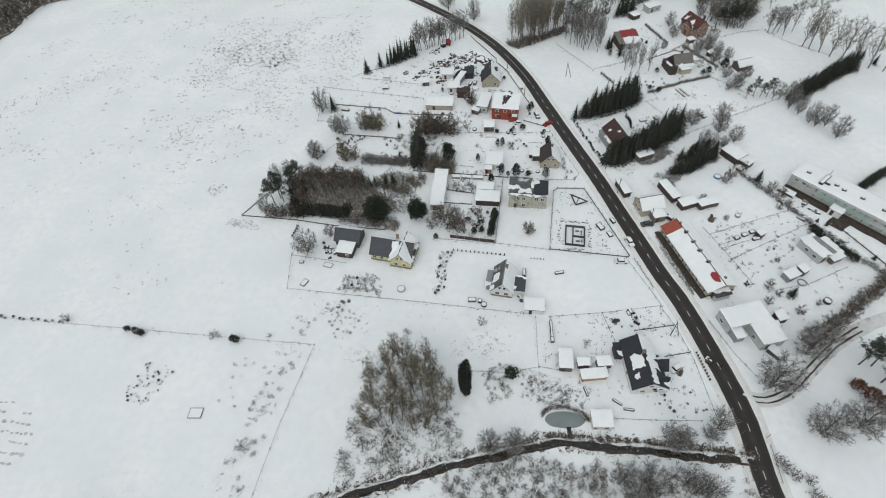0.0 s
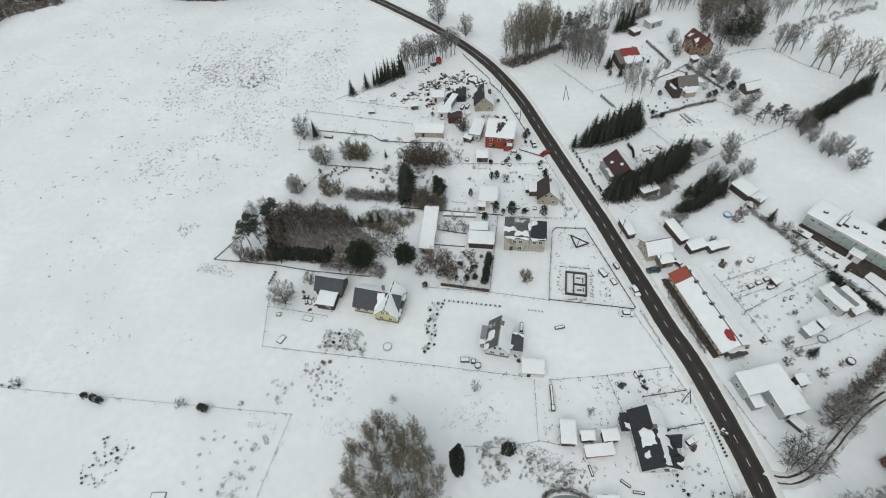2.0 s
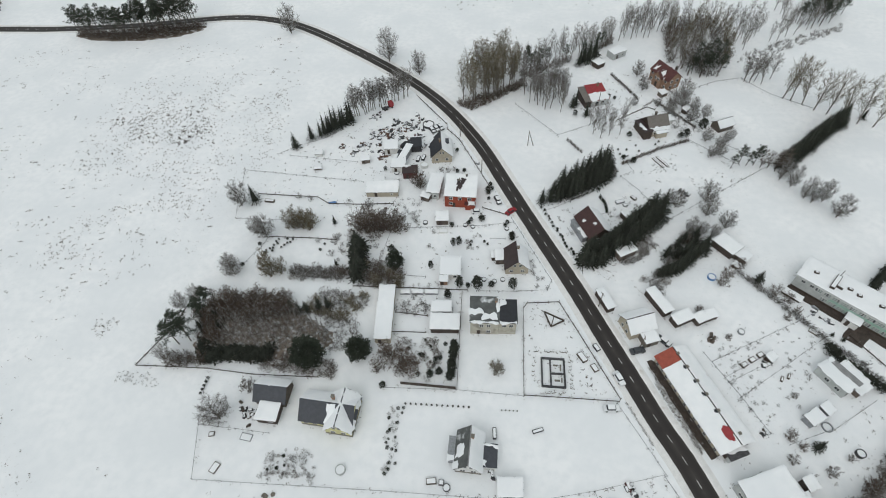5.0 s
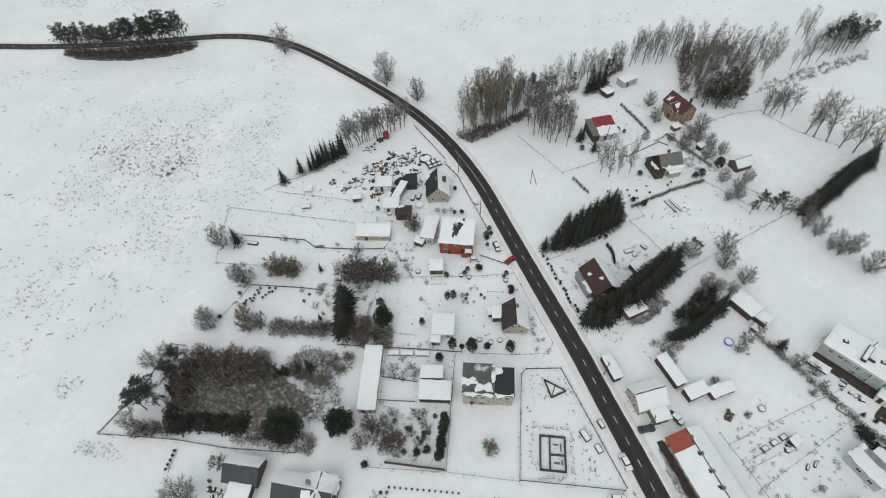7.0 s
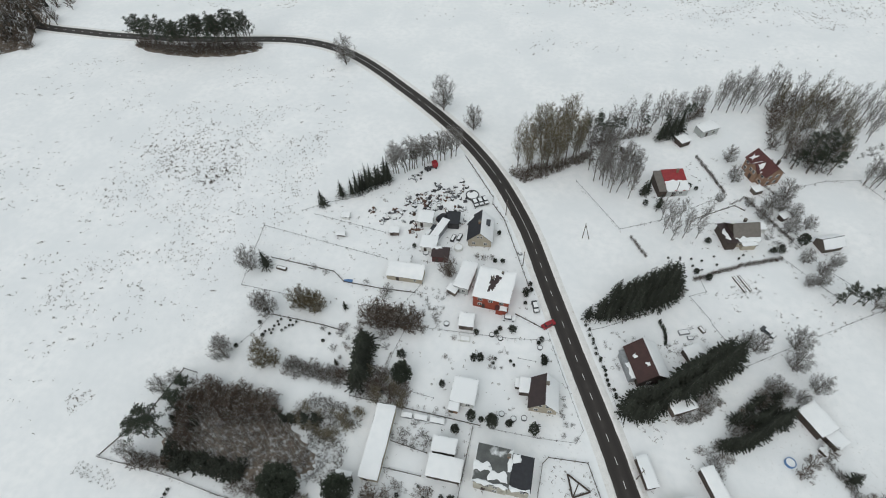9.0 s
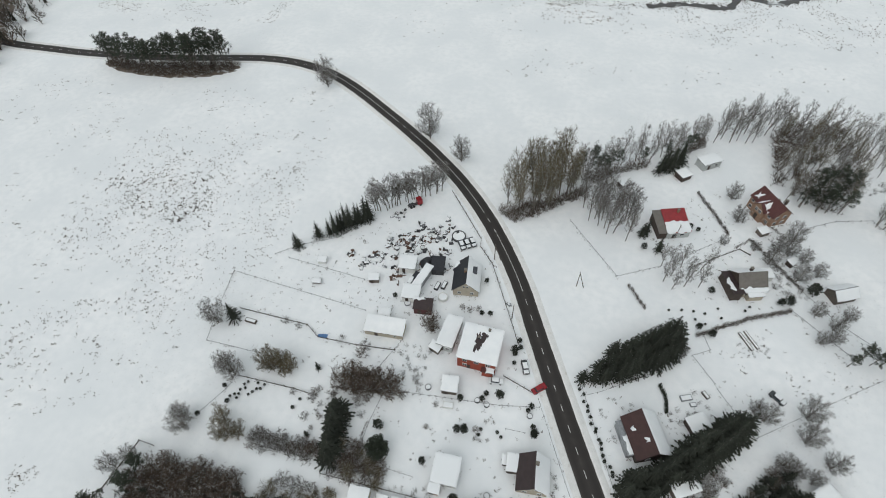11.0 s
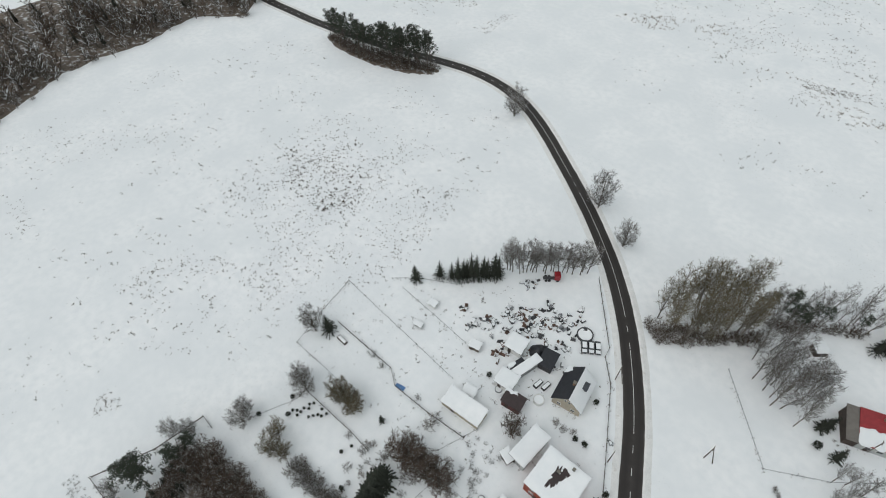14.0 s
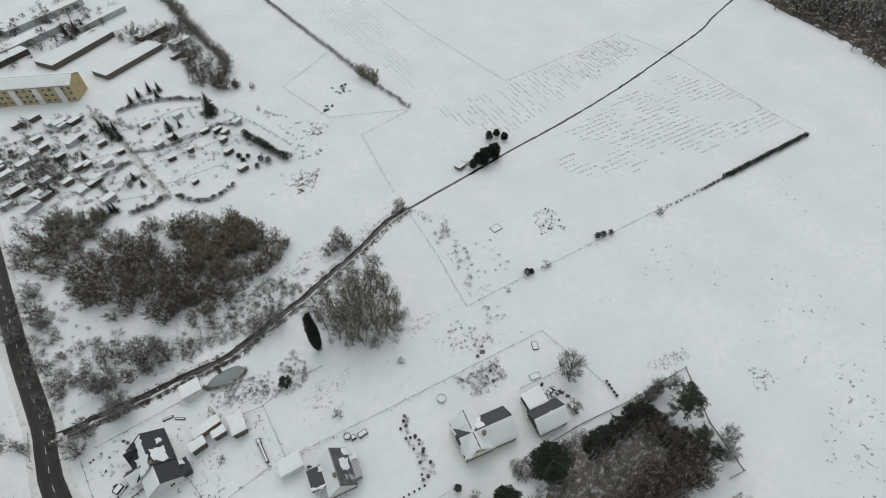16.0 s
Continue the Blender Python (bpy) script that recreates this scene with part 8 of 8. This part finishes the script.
def bed(x, y, ang, L, W, label="raised garden bed under snow", mat=WOOD, hgt=0.35, name="garden_bed", category="garden bed"):
    root = thing(name, x, y, ang, label, category)
    for sx, sy, a, b in ((0, -1, L, 0.14), (0, 1, L, 0.14), (-1, 0, 0.14, W), (1, 0, 0.14, W)):
        part("board", box_mesh("board", mat, sx * (L / 2 - 0.07), sy * (W / 2 - 0.07), 0, a, b, hgt), root)
    part("snow_cover", box_mesh("snow_cover", ROOF_SNOW, 0, 0, 0, L - 0.26, W - 0.26, hgt + 0.03, bevel=0.06), root)


bed(-62.0, 105.6, -20, 1.7, 2.6)
bed(-65.7, 113.6, 10, 1.4, 1.2, "small snow-filled compost frame")
bed(-56.6, 113.4, -8, 3.0, 1.8, "grey sandpit lid in the garden", METAL, 0.2, "sandpit", "sandpit")
bed(-76.6, 60.9, 8, 3.6, 2.8, "square stone edging in the field plot", STONE, 0.25)
bed(-11.8, 184.9, 6, 2.8, 1.6, "white garden table frame with snow", WHITEWALL, 0.7, "cold_frame", "cold frame")
bed(48.5, 201.3, 22, 3.0, 1.5, "upturned boat covered with snow", METAL, 0.6, "boat", "boat")
bed(50.2, 199.8, 18, 1.6, 1.1, "small round snowed basin", METAL, 0.5, "basin", "basin")
bed(53.5, 203.3, -52, 2.2, 1.0, "wooden garden bench under snow table", WOOD, 0.6, "table", "table")
bed(65.6, 222.6, -60, 6.0, 0.8, "long narrow raised bed under snow")
bed(67.2, 223.4, -60, 6.0, 0.8, "long narrow raised bed under snow")
bed(14.6, 98.6, 96, 5.6, 0.7, "narrow snowed woodpile along the fence", WOOD, 0.9, "woodpile", "woodpile")
bed(15.0, 95.2, 96, 1.6, 1.0, "snowed crate beside the fence", WOOD, 0.8, "crate", "crate")
bed(-75.0, 196.6, -4, 3.4, 1.2, "snowed wooden feeding rack", WOOD, 0.8, "rack", "rack")
bed(29.6, 140.4, -58, 3.0, 1.6, "stack of pallets under snow", WOOD, 0.7, "pallet_stack", "pallets")
bed(32.6, 137.4, -62, 2.2, 1.4, "stack of boards under snow", WOOD, 0.6, "board_stack", "boards")
bed(33.8, 143.6, -60, 2.2, 1.2, "dark trailer frame by the fence", SCRAP, 0.7, "trailer", "trailer")
bed(-9.0, 105.8, 8, 2.4, 1.4, "wooden garden table under snow", WOOD, 0.7, "table", "table")
bed(-6.6, 105.6, 0, 1.2, 1.2, "dark snowed compost box", SCRAP, 0.8, "compost_box", "compost box")
bed(5.8, 118.0, 92, 2.8, 0.9, "dark snowed woodpile by the house", SCRAP, 0.9, "woodpile", "woodpile")
bed(16.6, 119.4, 20, 2.8, 0.9, "garden see-saw under snow", SCRAP, 0.5, "see_saw", "see-saw")
for k in range(3):
    bed(72.4 + k * 2.6, 140.6 + k * 1.6, 30, 1.8, 1.3, "low allotment frame under snow", WOOD, 0.6)
bed(81.0, 137.0, 60, 1.6, 0.6, "wooden garden bench under snow", WOOD, 0.5, "bench", "bench")
bed(83.0, 137.8, 60, 1.6, 0.6, "wooden garden bench under snow", WOOD, 0.5, "bench", "bench")
bed(94.6, 152.0, -40, 2.6, 1.6, "low snowed step by the school path", STONE, 0.4, "step_block", "steps")
for x, y, a in ((31.8, 79.2, -30), (34.6, 77.6, 0), (24.0, 81.0, -70)):
    bed(x, y, a, 2.6, 0.6, "snow-topped log lying in the garden", DARKWOOD, 0.4, "log", "log")

# Foundation walls of a new building.
h = thing("foundation", 21.4, 135.4, -1, "dark block foundation of a small new house", "foundation")
for x, y, L, W in ((0, 4.1, 6.4, 0.4), (0, -4.1, 6.4, 0.4), (-3.0, 0, 0.4, 7.8), (3.0, 0, 0.4, 7.8), (-0.7, 0, 0.35, 7.8), (1.2, -0.3, 3.4, 0.35)):
    part("block_wall", box_mesh("block_wall", SCRAP, x, y, 0, L, W, 0.65), h)
for x, y, L, W in ((0.7, 2.2, 1.2, 0.3), (2.0, 1.6, 0.3, 1.8), (1.0, -2.2, 1.4, 0.4), (2.2, -2.0, 0.3, 1.2)):
    part("block_pile", box_mesh("block_pile", STONE, x, y, 0, L, W, 0.4), h)
for k, (x, y) in enumerate(along([(17.0, 141.6), (25.4, 141.8)], 0.8, 0.4, 60) + along([(26.2, 140.6), (26.0, 131)], 1.0, 0.5, 61) + along([(19, 129.8), (24, 129.8)], 0.7, 0.3, 62) + along([(16.6, 140), (16.2, 133)], 1.4, 0.3, 63)):
    root = thing("block_heap", x, y, (k * 37) % 180, "snowy heap of building blocks", "blocks", "blocks round the foundation")
    part("block", box_mesh("block", STONE, 0, 0, 0, 0.7, 0.35, 0.35), root)
    part("snow_cover", box_mesh("snow_cover", ROOF_SNOW, 0, 0, 0.35, 0.6, 0.3, 0.08, bevel=0.03), root)

# Roof truss lying on the building plot.
h = thing("roof_truss", 22.6, 152.0, 0, "timber roof truss lying in the snow", "truss")
tri = [(-2.6, 2.6), (3.0, -0.2), (-0.9, -2.4)]
for a, b in ((0, 1), (1, 2), (2, 0)):
    (ax, ay), (bx, by) = tri[a], tri[b]
    part("beam", mesh_of("beam", *tube_data((ax, ay, 0.5), (bx, by, 0.5), 0.22, 0.22, 4), DARKWOOD), h)
part("beam", mesh_of("beam", *tube_data((0.2, 1.2, 0.55), (-0.9, -2.4, 0.55), 0.16, 0.16, 4), DARKWOOD), h)
part("snow_cover", mesh_of("snow_cover", [(-2.0, 2.0, 0.4), (2.2, -0.1, 0.4), (-0.8, -1.8, 0.4)], [(2, 1, 0)], ROOF_SNOW), h)

# Row of young thuja plants beside the lane.
for k in range(13):
    plant("column", -17.4 + k * 1.38, 124.5, 1.0, "small clipped thuja in a straight row", group="thuja row", wide=1.7, seed=k)
for k in range(5):
    plant("column", 7.6 + k * 1.0, 124.2, 0.7, "small clipped thuja in a straight row", group="thuja row", wide=1.6, seed=k)
for k in range(10):
    plant("column", 55.8 - k * 0.24, 88.8 + k * 0.85, 1.0, "clipped dark thuja by the yard fence", group="yard thujas", wide=1.7, seed=k)
for poly, n, key, lo, hi, seed in (
    ([(-50, 103.6), (-50, 110), (-43, 112), (-36, 109), (-36, 103.6)], 40, "shrub", 0.8, 1.7, 101),
    ([(-21.4, 105), (-21.8, 124), (-16, 123), (-18.6, 119), (-17.6, 105)], 34, "conebush", 0.7, 1.3, 102),
    ([(-62, 86.5), (-60, 99), (-40, 100), (-36, 90), (-50, 86)], 22, "shrub", 0.6, 1.3, 103),
    ([(-64, 45), (-62, 80), (-55, 82), (-56, 44)], 34, "shrub", 0.8, 1.7, 104),
    ([(-78, 66), (-64, 62), (-60, 78), (-72, 80)], 14, "shrub", 0.6, 1.2, 105),
    ([(-100, 61), (-91, 61), (-88, 72), (-97, 74)], 46, "conebush", 0.5, 1.0, 106),
    ([(40, 78), (55, 78), (51, 86), (44, 84)], 18, "conebush", 0.6, 1.1, 107),
    ([(66, 134), (72, 124), (90, 132), (96, 146), (84, 154), (66, 146)], 50, "shrub", 0.7, 1.5, 108),
    ([(-20, 130.6), (-20, 143), (-8, 144), (-8, 131)], 26, "conebush", 0.8, 1.8, 109),
    ([(64, 217), (62, 224), (70, 228), (72, 218)], 26, "shrub", 0.5, 1.0, 110),
    ([(-30, 187), (-20, 187), (-20, 199), (-28, 200)], 26, "shrub", 0.8, 2.0, 111),
    ([(-24, 162), (-14, 160), (-4, 162), (-14, 164)], 12, "shrub", 0.7, 1.5, 112),
    ([(32, 182), (36, 196), (28, 197), (25, 192)], 14, "shrub", 0.8, 1.4, 113),
    ([(72, 244), (84, 240), (90, 252), (80, 262)], 34, "shrub", 1.0, 2.2, 114),
    ([(-88, 128.6), (-98, 130), (-98, 126), (-84, 125)], 40, "shrub", 0.4, 0.9, 115),
    ([(40, 186), (58, 196), (54, 206), (44, 200)], 18, "shrub", 0.8, 1.6, 116),
):
    mass("garden_plants", "small snowed garden plants in a bed", "plants", spots_in((key, "shrub"), poly, n, lo, hi, 0.7, seed, 1.2), share=0.6)


# ---- scrap yard ----
def heap(x, y, n, spread, seed, mat, label="heap of snowy scrap metal in the yard", group="scrap heaps"):
    r = random.Random(seed)
    root = thing("scrap_heap", x, y, 0, label, "scrap heap", group)
    for k in range(n):
        px, py = r.gauss(0, spread), r.gauss(0, spread)
        L, W, H, a = r.uniform(0.5, 1.9), r.uniform(0.35, 1.1), r.uniform(0.25, 0.9), r.uniform(0, 180)
        v, f = box_data(px, py, 0, L, W, H, a, bevel=0.08, taper=r.uniform(0.5, 1))
        v = [(q[0] + r.gauss(0, 0.13), q[1] + r.gauss(0, 0.13), max(-0.05, q[2] + (r.gauss(0, 0.12) if q[2] > 0.1 else 0))) for q in v]
        part("scrap_piece", mesh_of("scrap_piece", v, f, r.choice(mat)), root)
        if r.random() < 0.6:
            v, f = box_data(px, py, H - 0.12, L * 0.8, W * 0.8, 0.24, a, bevel=0.08)
            part("snow_cover", mesh_of("snow_cover", [(q[0] + r.gauss(0, 0.1), q[1] + r.gauss(0, 0.1), q[2] + r.gauss(0, 0.04)) for q in v], f, ROOF_SNOW), root)
        if r.random() < 0.35:
            e = Vector((px, py, H * 0.4)) + Vector((r.uniform(-1, 1), r.uniform(-1, 1), r.uniform(0, 0.4))) * 1.1
            part("scrap_bar", mesh_of("scrap_bar", *tube_data((px, py, 0.15), e, 0.07, 0.05, 4), r.choice(mat)), root)


for k, (x, y, n, sp) in enumerate(((-54.4, 228.3, 5, 0.9), (-49.6, 226.6, 7, 1.3), (-46.6, 229.6, 7, 1.3), (-44.2, 227.0, 6, 1.2), (-40.4, 229.4, 5, 1.0), (-49.0, 224.0, 5, 0.8), (-44.0, 236.4, 4, 1.0), (-40.0, 236.0, 6, 1.2), (-36.6, 237.4, 8, 1.4), (-33.4, 239.6, 8, 1.5), (-30.4, 243.0, 8, 1.4), (-28.6, 239.6, 7, 1.3), (-34.9, 245.5, 5, 0.8), (-27.5, 249.7, 3, 0.6), (-26.0, 244.8, 6, 1.2), (-33.0, 235.0, 6, 1.0), (-46.4, 247.0, 6, 1.1), (-43.6, 249.2, 4, 0.9), (-30.6, 233.6, 5, 0.9), (-25.6, 235.2, 5, 0.8), (-20.6, 229.0, 4, 0.9), (-23.4, 228.0, 4, 0.9))):
    heap(x, y, n, sp, k + 5, (SCRAP, SCRAP, RUST, METAL))
heap(-37.7, 222.3, 9, 1.1, 50, (RUST, SCRAP, RUST, ORANGEWOOD), "stack of rusty machine parts in the yard")
heap(37.9, 104.5, 6, 0.9, 51, (SCRAP, SCRAP, METAL), "old farm machine under snow", "farm machines")
heap(37.0, 107.0, 5, 0.7, 57, (DARKRED, SCRAP, SCRAP), "old dark red farm machine under snow", "farm machines")
heap(32.1, 103.7, 6, 1.0, 52, (SCRAP, DARKWOOD, SCRAP), "farm implement and boards under snow", "farm machines")
heap(79.0, 142.0, 5, 1.0, 53, (WOOD, SCRAP), "heap of garden boards under snow", "garden heaps")
heap(65.6, 147.6, 4, 0.9, 54, (WOOD, SCRAP), "heap of garden boards under snow", "garden heaps")
heap(-48.4, 99.0, 3, 1.2, 55, (STONE,), "few stones in the snow", "garden heaps")
heap(47.6, 90.4, 5, 0.9, 56, (STONE, WOOD), "small snowed rubble heap in the yard", "garden heaps")
heap(56.0, 94.0, 5, 0.5, 57, (WOOD, SCRAP), "roadside heap of boards and branches", "garden heaps")
heap(104.6, 143.2, 5, 1.0, 58, (SCRAP, METAL), "climbing frame remains under snow", "garden heaps")
heap(97.6, 158.0, 5, 0.9, 59, (SCRAP, METAL), "play equipment under snow by the school", "garden heaps")
heap(100.4, 155.0, 4, 0.8, 60, (SCRAP, METAL), "play equipment under snow by the school", "garden heaps")
heap(72.6, 121.6, 5, 0.9, 61, (SCRAP, WOOD), "heap at the gravel track's end", "garden heaps")
heap(-1.6, 220.0, 2, 0.6, 62, (METAL,), "snowed metal sheets by the fence", "garden heaps")
heap(-59.0, 120.4, 7, 1.2, 63, (SCRAP, WOOD), "woodpile and boards beside the garage", "garden heaps")
heap(-55.6, 119.0, 5, 1.0, 64, (SCRAP, DARKWOOD), "dark stacked boards beside the garage", "garden heaps")
heap(5.6, 108.2, 3, 0.5, 65, (SCRAP,), "dark bins behind the white house", "garden heaps")
for k, (x, y) in enumerate(((-24.0, 221.3), (-22.0, 222.1))):
    bed(x, y, 80, 2.8, 1.2, "dark oblong tank lying in the yard", SCRAP, 0.9, "steel_tank", "tank")

# Blue tarpaulin, playground in the far plot, mixed bits.
h = thing("tarpaulin", -52.2, 196.9, 8, "crumpled blue tarpaulin on the snow", "tarpaulin")
verts = [(-1.4 + 0.35 * i, -0.6 + 0.3 * j, 0.12 + 0.3 * noise.noise(Vector((i * 0.9, j * 0.9, 3)))) for j in range(5) for i in range(9)]
part("sheet", mesh_of("sheet", verts, [(j * 9 + i, j * 9 + i + 1, (j + 1) * 9 + i + 1, (j + 1) * 9 + i) for j in range(4) for i in range(8)], BLUE), h)
for k, (x, y, n) in enumerate(((-58.8, -48.6, 5), (-62, -51.6, 5), (-49.4, -37.4, 4), (-60.6, -45.6, 3))):
    heap(x, y, n, 1.5, 80 + k, (GREENPAINT,), "green painted play equipment in the field plot", "play equipment")
heap(-83.4, 24.4, 5, 1.4, 90, (SCRAP, WOOD), "stones and boards round a small hut site", "garden heaps")
shed(-81.4, 26.6, 20, 3.2, 2.8, 1.4, WOOD, "low snowed hut by the ditch", "hut", "hut", door=False)

# Dead weeds along fences, at the foot of walls, and specks in the gardens.
r = random.Random(321)
weeds = []
for line in FENCE_LINES:
    for (ax, ay), (bx, by) in zip(line, line[1:]):
        for _ in range(int(math.dist((ax, ay), (bx, by)) / (1.3 if ax > -100 else 3.0))):
            t, o = r.random(), r.gauss(0, 0.35)
            weeds.append((ax + (bx - ax) * t + o, ay + (by - ay) * t + r.gauss(0, 0.35)))
for m, L, W, at, turn in FOOTINGS:
    for _ in range(int((L + W) * 0.7)):
        u, side = r.uniform(-0.5, 0.5), r.choice(((1, 0), (-1, 0), (0, 1), (0, -1)))
        px, py = (side[0] * (L / 2 + 0.4), u * W) if side[0] else (u * L, side[1] * (W / 2 + 0.4))
        q = m @ Vector((*turned(px, py, at[0], at[1], turn), 0))
        weeds.append((q.x + r.uniform(-0.3, 0.3), q.y + r.uniform(-0.3, 0.3)))
clumps("fence_weeds", weeds, BROWNTWIG, 0.18, 0.5, 6, "dead weeds along fences and walls", "weeds", 0.8, 0.16)
specks = []
for poly, n, cut in (
    ([(-24, 131), (-30, 160), (-4, 160), (-5, 131)], 80, 0.4),
    ([(-6, 162), (-32, 166), (-30, 186), (12, 190), (22, 164)], 60, 0.42),
    ([(-32, 188), (-80, 186), (-80, 226), (-52, 244), (-10, 236), (8, 200)], 260, 0.42),
    ([(62, 112), (60, 150), (96, 158), (118, 128), (92, 104)], 150, 0.42),
    ([(40, 194), (50, 212), (80, 234), (104, 224), (80, 200), (60, 192)], 110, 0.45),
    ([(44, 236), (40, 256), (56, 286), (90, 270), (96, 238), (70, 232)], 200, 0.42),
    ([(14, 84), (10, 102), (46, 110), (56, 78), (30, 74)], 200, 0.4),
    ([(14, 129), (16, 156), (25, 157), (37, 129)], 110, 0.38),
    ([(30, 174), (26, 188), (32, 198), (56, 196), (66, 178), (52, 160)], 200, 0.42)):
    specks += drift(poly, round(n * 1.3), n, 0.12, cut)
clumps("garden_stalks", specks, BROWNTWIG, 0.14, 0.55, 9, "dead stalks standing in the garden snow", "stalks", 0.8, 0.18)
for x, y, hgt in ((0.9, 190.7, 3.0), (-9.1, 187.5, 2.2), (9.5, 189.5, 2.0), (8.8, 188.2, 1.6), (10.7, 184.0, 2.0), (11.0, 182.4, 1.8), (2.7, 204.9, 2.8), (-27.9, 175.5, 3.4), (3.2, 200.8, 1.6), (3.6, 208.0, 2.0)):
    plant("conebush", x, y, hgt, seed=int(abs(x) * 9 + 3), wide=1.1)
for x, y, hgt in ((-8.1, 178.8, 3.6), (-6.2, 179.2, 4.0), (-14.6, 169.3, 3.4), (11.1, 182.0, 4.0)):
    plant("thuja", x, y, hgt, seed=int(abs(x) * 9), wide=0.85)
for x, y, hgt in ((-3.5, 180.1, 2.2), (-3.3, 177.9, 1.4), (-16.1, 177.7, 1.8), (-15.1, 184.5, 1.8), (-12.3, 215.2, 2.4), (-9.9, 215.8, 2.0), (-14.9, 215.5, 2.2), (-38.6, 194.2, 4.0)):
    plant("browshrub", x, y, hgt, seed=int(abs(x) * 9), wide=1.1)
fence([(21.8, 195.4), (26, 197.4), (32.7, 201.6)], "low rail along the foot of the spruces", **thin)
fence([(3.9, 182.2), (8.8, 182.3)], "short snowy rail fence in the garden", **thin)
for k, (x, y) in enumerate(scatter([(-52, 226), (-34, 224), (-26, 236), (-20, 244), (-30, 248), (-46, 234)], 26, 1.6, 62)):
    heap(x, y, 3, 0.7, 200 + k, (SCRAP, SCRAP, RUST), "small dark scrap pieces lying in snow")
h = thing("tarpaulin_heap", -29.4, 229.6, 0, "heap under a crumpled black sheet in the yard", "heap")
dome = []
for j in range(6):
    for i in range(18):
        a, q = 2 * math.pi * i / 18, j / 5
        k = 2.5 * (1 - q) * (1 + 0.25 * noise.noise(Vector((math.cos(a) * 1.6, math.sin(a) * 1.6, j * 0.4))))
        dome.append((k * math.cos(a), k * math.sin(a), 2.0 * math.sin(q * 1.45) + 0.2 * noise.noise(Vector((i, j, 3)))))
part("sheet", mesh_of("sheet", dome, [(j * 18 + i, j * 18 + (i + 1) % 18, (j + 1) * 18 + (i + 1) % 18, (j + 1) * 18 + i) for j in range(5) for i in range(18)], BLACKROOF), h)
